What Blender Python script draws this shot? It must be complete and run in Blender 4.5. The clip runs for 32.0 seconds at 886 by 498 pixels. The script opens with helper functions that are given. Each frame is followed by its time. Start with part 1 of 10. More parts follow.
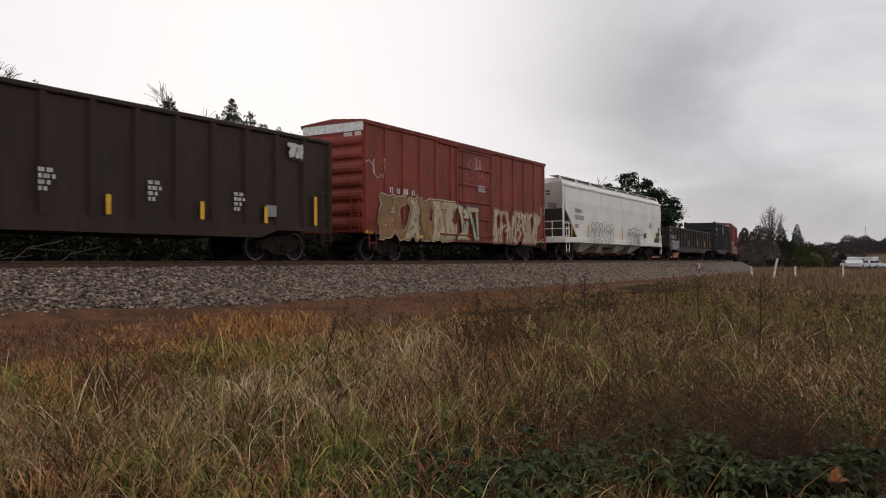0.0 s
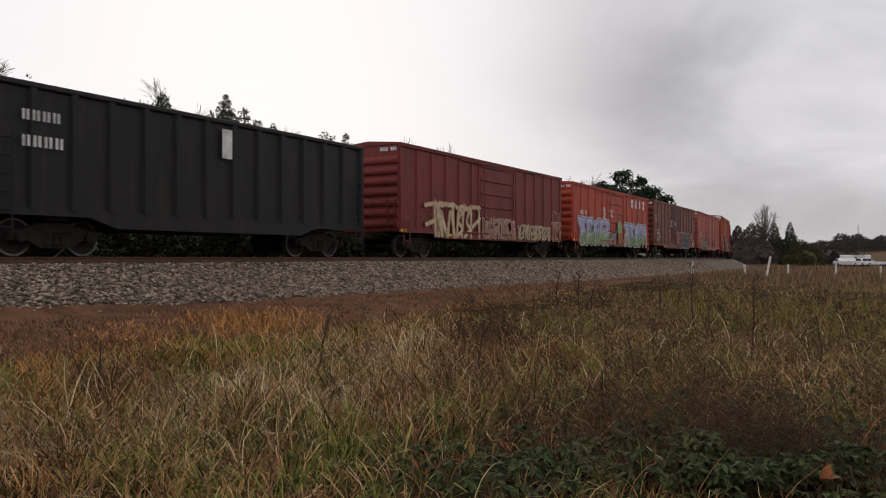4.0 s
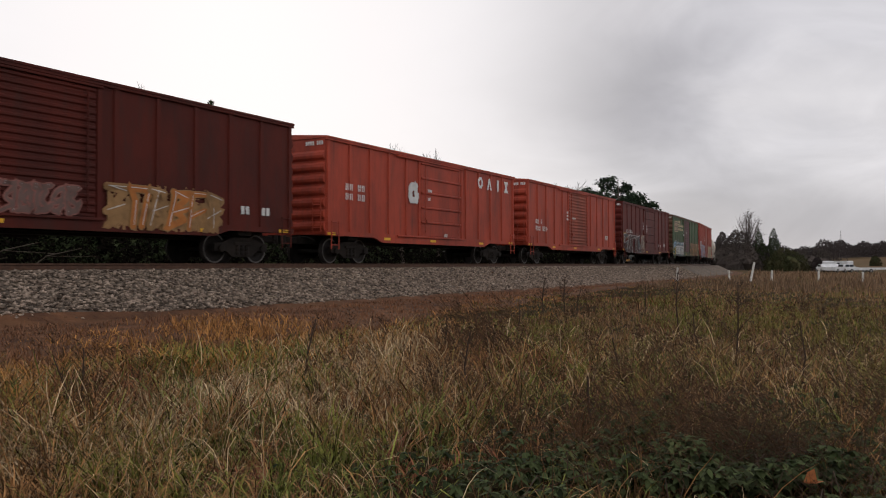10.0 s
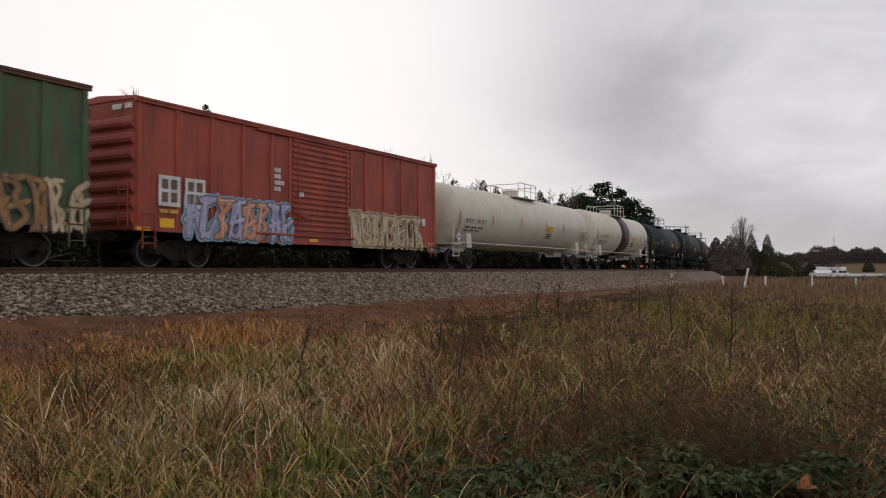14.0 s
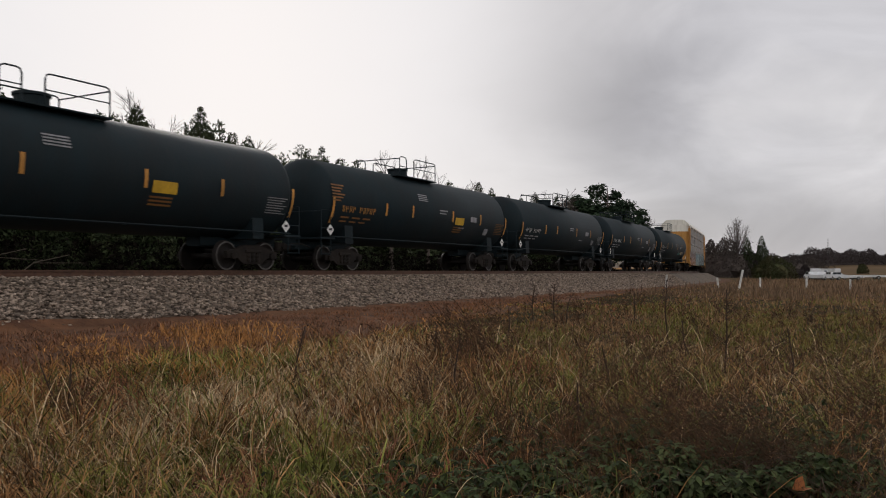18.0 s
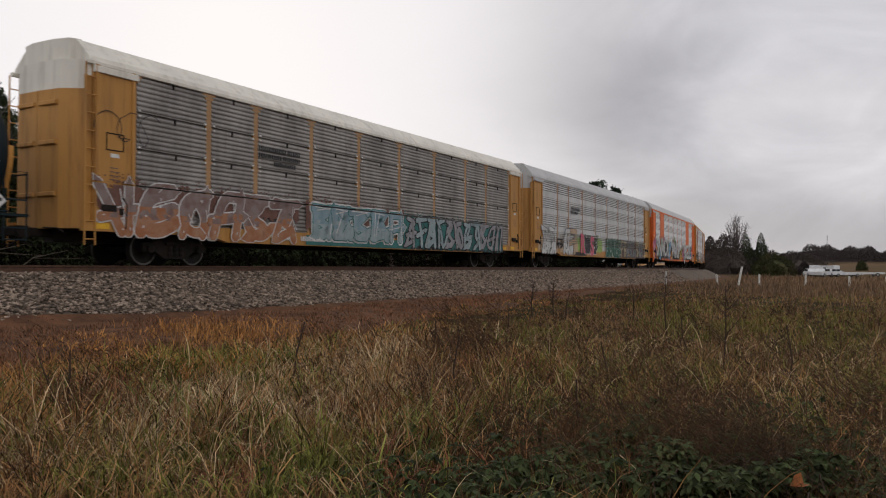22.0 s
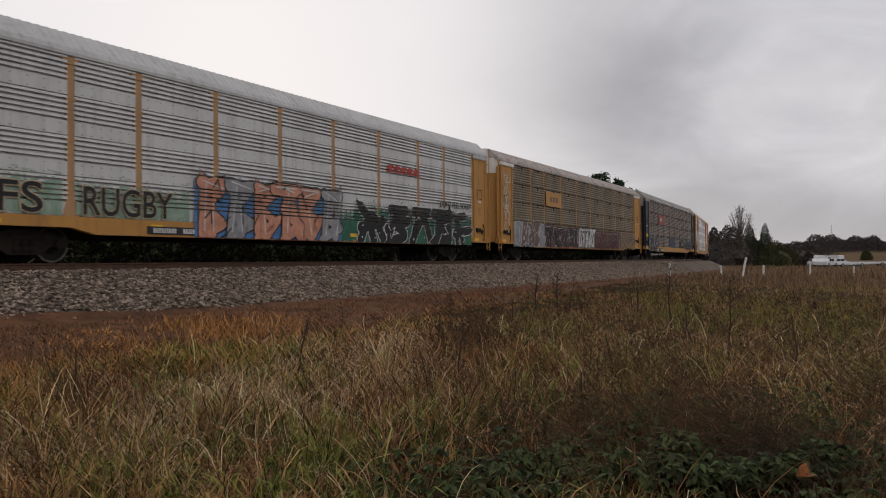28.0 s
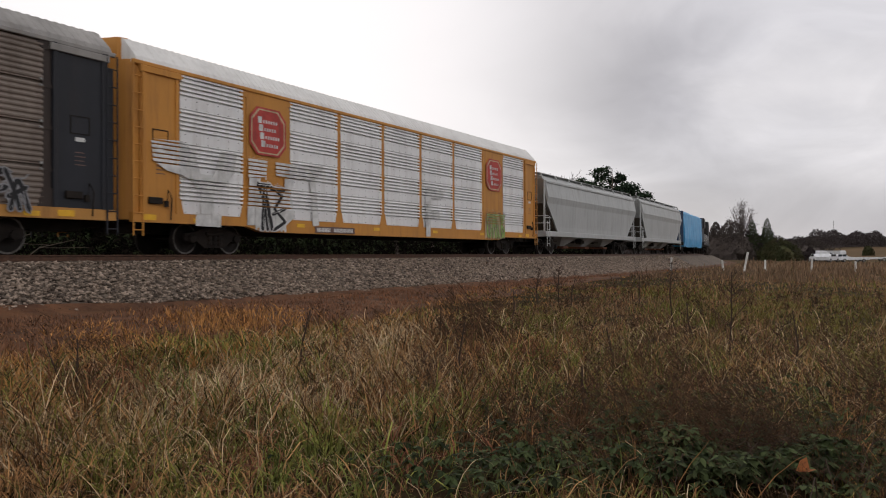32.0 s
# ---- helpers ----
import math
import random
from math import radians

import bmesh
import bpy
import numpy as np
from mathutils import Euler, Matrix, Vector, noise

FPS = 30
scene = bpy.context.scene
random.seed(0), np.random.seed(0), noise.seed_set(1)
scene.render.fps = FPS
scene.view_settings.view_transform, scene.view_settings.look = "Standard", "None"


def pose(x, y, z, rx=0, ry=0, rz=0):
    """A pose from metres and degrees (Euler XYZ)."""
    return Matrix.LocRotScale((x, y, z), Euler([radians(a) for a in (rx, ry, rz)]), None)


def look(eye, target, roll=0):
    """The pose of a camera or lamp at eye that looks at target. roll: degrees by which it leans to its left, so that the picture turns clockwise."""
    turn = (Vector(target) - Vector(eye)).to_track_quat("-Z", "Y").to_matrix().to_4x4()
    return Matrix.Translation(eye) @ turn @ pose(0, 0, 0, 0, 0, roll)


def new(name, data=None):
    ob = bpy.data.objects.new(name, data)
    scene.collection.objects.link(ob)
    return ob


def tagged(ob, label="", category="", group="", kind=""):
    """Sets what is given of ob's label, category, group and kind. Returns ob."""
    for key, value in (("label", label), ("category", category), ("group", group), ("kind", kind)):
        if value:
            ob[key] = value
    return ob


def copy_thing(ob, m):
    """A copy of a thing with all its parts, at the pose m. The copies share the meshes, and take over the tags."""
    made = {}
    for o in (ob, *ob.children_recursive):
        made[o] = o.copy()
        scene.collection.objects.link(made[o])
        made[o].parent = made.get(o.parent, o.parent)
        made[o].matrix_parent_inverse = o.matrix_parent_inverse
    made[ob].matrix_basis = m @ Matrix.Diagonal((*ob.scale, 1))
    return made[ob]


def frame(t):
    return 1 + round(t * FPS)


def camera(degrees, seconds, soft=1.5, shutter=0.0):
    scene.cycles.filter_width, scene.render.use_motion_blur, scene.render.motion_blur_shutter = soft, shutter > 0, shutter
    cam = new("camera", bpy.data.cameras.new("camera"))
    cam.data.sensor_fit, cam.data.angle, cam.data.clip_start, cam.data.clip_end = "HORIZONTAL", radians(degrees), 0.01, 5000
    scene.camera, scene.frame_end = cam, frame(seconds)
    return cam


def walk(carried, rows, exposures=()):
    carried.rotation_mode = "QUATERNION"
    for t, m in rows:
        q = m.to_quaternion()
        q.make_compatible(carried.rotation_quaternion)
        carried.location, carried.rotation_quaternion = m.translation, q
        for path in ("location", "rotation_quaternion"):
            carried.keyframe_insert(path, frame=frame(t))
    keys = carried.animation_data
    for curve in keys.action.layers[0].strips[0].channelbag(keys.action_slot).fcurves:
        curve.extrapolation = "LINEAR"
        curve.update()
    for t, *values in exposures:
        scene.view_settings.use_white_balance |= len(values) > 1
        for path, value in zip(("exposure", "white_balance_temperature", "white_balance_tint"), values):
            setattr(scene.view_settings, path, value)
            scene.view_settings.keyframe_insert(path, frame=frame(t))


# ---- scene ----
cam = camera(57.8, 32.0, soft=1.05, shutter=0.1)
EYE = (0.0, 0.0, 1.5)
# seconds, heading, tilt and lean in degrees of a camera held by a standing film-maker
TURNS = [
    (0, -2.045, 0.919, -0.239), (0.5, -2.021, 0.961, -0.209), (1, -2.011, 0.776, -0.226), (1.5, -1.959, 0.65, -0.224), (2, -2.019, 0.412, -0.26),
    (2.5, -2.108, 0.374, -0.098), (3, -1.9, 0.449, -0.134), (3.5, -1.741, 0.595, -0.108), (5.5, -1.47, 0.77, -0.084), (6, -1.522, 0.729, -0.111),
    (6.5, -1.493, 0.652, -0.094), (7, -1.38, 0.617, -0.111), (7.5, -1.324, 0.757, -0.328), (8, -1.322, 0.858, -0.236), (8.5, -1.195, 1.044, -0.333),
    (9, -0.908, 1.023, -0.252), (9.5, -0.798, 0.995, -0.316), (10, -0.633, 1.139, -0.122), (10.5, -0.417, 1.144, -0.068), (11, -0.407, 1.171, 0.034),
    (11.5, -0.456, 1.108, 0.09), (12, -0.42, 1.213, 0.031), (12.5, -0.269, 1.301, 0.051), (13, -0.353, 1.368, 0.07), (13.5, -0.326, 1.455, 0.121),
    (14, -0.244, 1.497, 0.016), (14.5, -0.246, 1.488, -0.09), (16.5, 0.073, 1.713, -0.011), (17, -0.017, 1.71, -0.136),
    (17.5, -0.049, 1.678, -0.048), (18, 0.09, 1.647, -0.054), (18.5, -0.03, 1.554, -0.067), (19, -0.002, 1.432, -0.048), (19.5, 0.167, 1.455, 0.041),
    (20, 0.367, 1.369, 0.052), (20.5, 0.39, 1.332, -0.001), (21, 0.327, 1.329, 0.129), (21.5, 0.184, 1.384, 0.107), (22, 0.133, 1.369, 0.067),
    (22.5, 0.174, 1.169, -0.008), (23, 0.173, 1.189, -0.084), (23.5, 0.324, 1.08, -0.102), (24, 0.273, 0.984, -0.104), (24.5, 0.079, 0.977, -0.214),
    (25, 0.093, 1.074, -0.24), (25.5, -0.042, 1.101, -0.231), (27.5, -0.062, 0.813, -0.095), (28, -0.118, 0.935, -0.531),
    (28.5, -0.481, 0.942, -0.522), (29, -0.029, 0.947, -0.226), (29.5, 0.004, 0.825, -0.364), (30, -0.107, 0.621, -0.392),
    (30.5, -0.151, 0.604, -0.447), (31, -0.21, 0.608, -0.363), (31.5, -0.123, 0.511, -0.437), (32, -0.231, 0.467, -0.254),
]
walk(cam, [(t, pose(*EYE, 90 + tilt, 0, -head) @ pose(0, 0, 0, 0, 0, lean)) for t, head, tilt, lean in TURNS],
     exposures=[(0, -0.05, 6500, 14), (14, -0.03, 6500, 14), (16.5, -0.22, 6500, 13), (18, -0.16, 6500, 13), (20, -0.15, 6500, 13), (22, -0.1, 6500, 14), (25, -0.14, 6500, 14), (28, -0.2, 6500, 14), (29, -0.13, 6500, 14), (30, -0.11, 6500, 14), (31, 0.05, 6500, 14), (32, 0.03, 6500, 14)])

# ---- light: low winter sun behind a broken overcast ----
SUN_HEAD, SUN_UP = -15.0, 19.0
SUN_WAY = Vector((math.sin(radians(SUN_HEAD)) * math.cos(radians(SUN_UP)), math.cos(radians(SUN_HEAD)) * math.cos(radians(SUN_UP)), math.sin(radians(SUN_UP))))
sun = new("sun", bpy.data.lights.new("sun", "SUN"))
sun.data.energy, sun.data.angle, sun.data.color = 1.0, radians(16), (1.0, 0.95, 0.88)
sun.matrix_world = look((0, 0, 60), Vector((0, 0, 60)) - SUN_WAY)


def build_world():
    world = bpy.data.worlds.new("overcast")
    world.use_nodes = True
    scene.world = world
    nt = world.node_tree
    nodes, links = nt.nodes, nt.links
    back = nodes["Background"]
    sky = nodes.new("ShaderNodeTexSky")
    sky.sky_type, sky.sun_disc = "NISHITA", False
    sky.sun_elevation, sky.sun_rotation = radians(SUN_UP), radians(SUN_HEAD)
    dim = nodes.new("ShaderNodeVectorMath")
    dim.operation = "SCALE"
    dim.inputs["Scale"].default_value = 0.08
    links.new(sky.outputs["Color"], dim.inputs[0])
    way = nodes.new("ShaderNodeTexCoord")
    # how near a direction lies to the veiled sun
    dot = nodes.new("ShaderNodeVectorMath")
    dot.operation = "DOT_PRODUCT"
    dot.inputs[1].default_value = SUN_WAY
    links.new(way.outputs["Generated"], dot.inputs[0])
    glow = nodes.new("ShaderNodeMapRange")
    glow.interpolation_type = "SMOOTHSTEP"
    for n, v in zip(("From Min", "From Max", "To Min", "To Max"), (0.84, 1.0, 0.0, 1.0)):
        glow.inputs[n].default_value = v
    links.new(dot.outputs["Value"], glow.inputs["Value"])
    # cloud masses, flattened towards the horizon
    flat = nodes.new("ShaderNodeMapping")
    flat.inputs["Scale"].default_value = (1.0, 1.0, 1.9)
    flat.inputs["Location"].default_value = CLOUD_SHIFT
    links.new(way.outputs["Generated"], flat.inputs["Vector"])
    big = nodes.new("ShaderNodeTexNoise")
    for n, v in (("Scale", 2.1), ("Detail", 6.0), ("Roughness", 0.5), ("Distortion", 0.5)):
        big.inputs[n].default_value = v
    links.new(flat.outputs["Vector"], big.inputs["Vector"])
    ramp = nodes.new("ShaderNodeValToRGB")
    ramp.color_ramp.elements[0].position, ramp.color_ramp.elements[0].color = 0.36, (0.71, 0.71, 0.725, 1)
    ramp.color_ramp.elements[1].position, ramp.color_ramp.elements[1].color = 0.60, (0.93, 0.92, 0.915, 1)
    links.new(big.outputs["Fac"], ramp.inputs["Fac"])
    # a grey bank of cloud with ragged edges
    wob = nodes.new("ShaderNodeVectorMath")
    wob.operation = "MULTIPLY_ADD"
    wob.inputs[1].default_value = (0.40, 0.40, 0.40)
    links.new(big.outputs["Color"], wob.inputs[0])
    links.new(way.outputs["Generated"], wob.inputs[2])
    tone = ramp.outputs["Color"]
    for centre, inner, outer, strength in BANKS:
        bank = nodes.new("ShaderNodeVectorMath")
        bank.operation = "DISTANCE"
        bank.inputs[1].default_value = Vector(centre).normalized() + Vector((0.20, 0.20, 0.20))
        links.new(wob.outputs["Vector"], bank.inputs[0])
        shade = nodes.new("ShaderNodeMapRange")
        shade.interpolation_type = "SMOOTHSTEP"
        for n, v in zip(("From Min", "From Max", "To Min", "To Max"), (inner, outer, strength, 0.0)):
            shade.inputs[n].default_value = v
        links.new(bank.outputs["Value"], shade.inputs["Value"])
        grey = nodes.new("ShaderNodeMixRGB")
        grey.inputs["Color2"].default_value = (0.30, 0.298, 0.318, 1)
        links.new(shade.outputs["Result"], grey.inputs["Fac"])
        links.new(tone, grey.inputs["Color1"])
        tone = grey.outputs["Color"]
    # finer billows
    fine = nodes.new("ShaderNodeTexNoise")
    for n, v in (("Scale", 5.5), ("Detail", 7.0), ("Roughness", 0.55), ("Distortion", 0.8)):
        fine.inputs[n].default_value = v
    links.new(flat.outputs["Vector"], fine.inputs["Vector"])
    billow = nodes.new("ShaderNodeMapRange")
    for n, v in zip(("From Min", "From Max", "To Min", "To Max"), (0.3, 0.7, 0.86, 1.12)):
        billow.inputs[n].default_value = v
    links.new(fine.outputs["Fac"], billow.inputs["Value"])
    swell = nodes.new("ShaderNodeVectorMath")
    swell.operation = "SCALE"
    links.new(tone, swell.inputs[0])
    links.new(billow.outputs["Result"], swell.inputs["Scale"])
    tone = swell.outputs["Vector"]
    # the unseen sky behind the film-maker is lifted to brighten the train's near sides
    split = nodes.new("ShaderNodeSeparateXYZ")
    links.new(way.outputs["Generated"], split.inputs["Vector"])
    rear_lift = nodes.new("ShaderNodeMapRange")
    rear_lift.interpolation_type = "SMOOTHSTEP"
    for n, v in zip(("From Min", "From Max", "To Min", "To Max"), (0.1, -0.8, 1.0, 1.45)):
        rear_lift.inputs[n].default_value = v
    links.new(split.outputs["Y"], rear_lift.inputs["Value"])
    lit = nodes.new("ShaderNodeVectorMath")
    lit.operation = "SCALE"
    links.new(tone, lit.inputs[0])
    links.new(rear_lift.outputs["Result"], lit.inputs["Scale"])
    tone = lit.outputs["Vector"]
    bright = nodes.new("ShaderNodeMixRGB")
    bright.blend_type = "MIX"
    bright.inputs["Color2"].default_value = (1.02, 1.01, 1.0, 1)
    links.new(glow.outputs["Result"], bright.inputs["Fac"])
    links.new(tone, bright.inputs["Color1"])
    mix = nodes.new("ShaderNodeMixRGB")
    mix.inputs["Fac"].default_value = 0.94
    links.new(dim.outputs["Vector"], mix.inputs["Color1"])
    links.new(bright.outputs["Color"], mix.inputs["Color2"])
    links.new(mix.outputs["Color"], back.inputs["Color"])
    back.inputs["Strength"].default_value = 0.95


CLOUD_SHIFT = (0.35, 0.0, 0.2)
# grey cloud banks: way, inner and outer reach, depth of grey
BANKS = [((0.115, 0.95, 0.25), 0.02, 0.235, 0.85), ((0.46, 0.88, 0.01), 0.02, 0.18, 0.62), ((0.30, 0.95, 0.02), 0.02, 0.16, 0.4)]
build_world()


# ---- materials ----
def material(name, col, rough=0.7, metal=0.0, col2=None, scale=1.0, stretch=(1, 1, 1), spread=(0.4, 0.65), dirt=None, dirt_scale=0.6, dirt_spread=(0.5, 0.75),
             dirt_stretch=(1, 1, 1), bump=0.0, bump_scale=30.0, random=0.0, island=0.0, soft=0.0, fine=0.0, gloss=0.25):
    """Two scales of variation over the object's own metres: grain (col to col2) and dirt, with fine relief."""
    m = bpy.data.materials.new(name)
    m.use_nodes = True
    nt = m.node_tree
    nodes, links = nt.nodes, nt.links
    bsdf = nodes["Principled BSDF"]
    bsdf.inputs["Roughness"].default_value, bsdf.inputs["Metallic"].default_value = rough, metal
    bsdf.inputs["Specular IOR Level"].default_value = gloss
    where = nodes.new("ShaderNodeTexCoord")

    def patches(size, pull, span, detail=5.0):
        mp = nodes.new("ShaderNodeMapping")
        mp.inputs["Scale"].default_value = pull
        links.new(where.outputs["Object"], mp.inputs["Vector"])
        nz = nodes.new("ShaderNodeTexNoise")
        nz.inputs["Scale"].default_value, nz.inputs["Detail"].default_value, nz.inputs["Roughness"].default_value = size, detail, 0.62
        links.new(mp.outputs["Vector"], nz.inputs["Vector"])
        mr = nodes.new("ShaderNodeMapRange")
        mr.inputs["From Min"].default_value, mr.inputs["From Max"].default_value = span
        links.new(nz.outputs["Fac"], mr.inputs["Value"])
        return mr.outputs["Result"]

    def blend(fac, a, b, kind="MIX"):
        mx = nodes.new("ShaderNodeMixRGB")
        mx.blend_type = kind
        for socket, v in zip(("Fac", "Color1", "Color2"), (fac, a, b)):
            if hasattr(v, "is_linked"):
                links.new(v, mx.inputs[socket])
            else:
                mx.inputs[socket].default_value = v if socket == "Fac" else (*v, 1)
        return mx.outputs["Color"]

    colour = None
    if col2:
        colour = blend(patches(scale, stretch, spread), col, col2)
    if fine:
        colour = blend(fine, colour or col, blend(patches(bump_scale, (1, 1, 1), (0.3, 0.7), 2.0), (0, 0, 0), (1, 1, 1)), "OVERLAY")
    if dirt:
        colour = blend(patches(dirt_scale, dirt_stretch, dirt_spread), colour or col, dirt)
    for amount, kind in ((random, "Object"), (island, "Island")):
        if amount:
            src = nodes.new("ShaderNodeObjectInfo").outputs["Random"] if kind == "Object" else nodes.new("ShaderNodeNewGeometry").outputs["Random Per Island"]
            mr = nodes.new("ShaderNodeMapRange")
            mr.inputs["To Min"].default_value, mr.inputs["To Max"].default_value = 1 - amount, 1 + amount
            links.new(src, mr.inputs["Value"])
            vm = nodes.new("ShaderNodeVectorMath")
            vm.operation = "SCALE"
            if colour:
                links.new(colour, vm.inputs[0])
            else:
                vm.inputs[0].default_value = col
            links.new(mr.outputs["Result"], vm.inputs["Scale"])
            colour = vm.outputs["Vector"]
    if colour:
        links.new(colour, bsdf.inputs["Base Color"])
    else:
        bsdf.inputs["Base Color"].default_value = (*col, 1)
    if soft:
        bsdf.inputs["Subsurface Weight"].default_value = 0.0
        tr = nodes.new("ShaderNodeBsdfTranslucent")
        if colour:
            links.new(colour, tr.inputs["Color"])
        else:
            tr.inputs["Color"].default_value = (*col, 1)
        ms = nodes.new("ShaderNodeMixShader")
        ms.inputs["Fac"].default_value = soft
        links.new(bsdf.outputs[0], ms.inputs[1])
        links.new(tr.outputs[0], ms.inputs[2])
        links.new(ms.outputs[0], nodes["Material Output"].inputs["Surface"])
    if bump:
        nz = nodes.new("ShaderNodeTexNoise")
        nz.inputs["Scale"].default_value, nz.inputs["Detail"].default_value = bump_scale, 4.0
        links.new(where.outputs["Object"], nz.inputs["Vector"])
        bp = nodes.new("ShaderNodeBump")
        bp.inputs["Strength"].default_value, bp.inputs["Distance"].default_value = bump, 0.03
        links.new(nz.outputs["Fac"], bp.inputs["Height"])
        links.new(bp.outputs["Normal"], bsdf.inputs["Normal"])
    return m


def paint(name, col, worn=0.6, dirt=(0.035, 0.025, 0.02), rough=0.55, streak=(0.5, 0.84), gloss=0.25):
    """Weathered car paint: faded patches, and rust and grime that run down the sheets."""
    keep = 0.62 if max(col) < 0.4 else 0.88
    faded = tuple(c * keep + 0.004 for c in col)
    lo, hi = streak
    return material(name, col, rough, 0.0, faded, 0.8, (1, 1, 0.5), (0.40, 0.64), dirt, 1.6, (lo, hi + (1 - worn) * 0.4), (2.6, 2.6, 0.28), 0.12, 9.0, gloss=gloss)


RUST = (0.10, 0.042, 0.022)
M = {}
M["ground"] = material("field_soil", (0.030, 0.018, 0.010), 0.95, 0, (0.045, 0.030, 0.014), 0.25, (1, 1, 1), (0.35, 0.65), (0.027, 0.026, 0.010), 0.12, (0.45, 0.65), (1, 1, 1), 0.8, 6.0, gloss=0.02)
M["far_field"] = material("dry_far_field", (0.090, 0.060, 0.033), 0.95, 0, (0.060, 0.050, 0.022), 0.08, dirt=(0.11, 0.074, 0.042), dirt_scale=0.012, dirt_spread=(0.45, 0.6), gloss=0.02)
M["ballast"] = material("ballast_bed", (0.085, 0.066, 0.050), 0.9, 0, (0.19, 0.150, 0.116), 9.0, (1, 1, 1), (0.35, 0.65), (0.07, 0.055, 0.045), 0.5, (0.5, 0.75), (1, 1, 1), 1.0, 14.0)
M["stone"] = material("crushed_stone", (0.27, 0.212, 0.165), 0.9, 0, (0.13, 0.096, 0.072), 5.0, island=0.7, bump=0.3, bump_scale=60)
M["rail"] = material("rusty_rail", (0.09, 0.05, 0.035), 0.6, 0.4, (0.13, 0.07, 0.045), 8.0)
M["shine"] = material("worn_steel", (0.15, 0.142, 0.135), 0.45, 0.8, (0.085, 0.078, 0.07), 6.0)
M["tie"] = material("creosoted_wood", (0.06, 0.045, 0.035), 0.9, 0, (0.1, 0.08, 0.06), 5.0, (1, 8, 8))
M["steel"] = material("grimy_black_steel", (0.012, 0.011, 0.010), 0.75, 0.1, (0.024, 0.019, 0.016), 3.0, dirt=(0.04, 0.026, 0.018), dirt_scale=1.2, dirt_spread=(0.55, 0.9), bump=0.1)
M["truck"] = material("brown_dusty_cast_steel", (0.012, 0.0095, 0.008), 0.85, 0.1, (0.024, 0.018, 0.014), 3.0, bump=0.2)
M["wheel"] = material("wheel_steel", (0.022, 0.018, 0.016), 0.7, 0.3, (0.014, 0.012, 0.011), 5.0)
M["yellow"] = material("reflective_yellow", (0.72, 0.42, 0.03), 0.5, 0, (0.6, 0.33, 0.03), 4.0)
M["white"] = material("white_stencil", (0.72, 0.72, 0.70), 0.6, 0, (0.5, 0.49, 0.47), 7.0)
M["black"] = material("black_stencil", (0.02, 0.02, 0.022), 0.6, 0, (0.035, 0.035, 0.035), 7.0)
M["galv"] = material("galvanised_grating", (0.30, 0.30, 0.29), 0.5, 0.6, (0.2, 0.2, 0.19), 4.0)


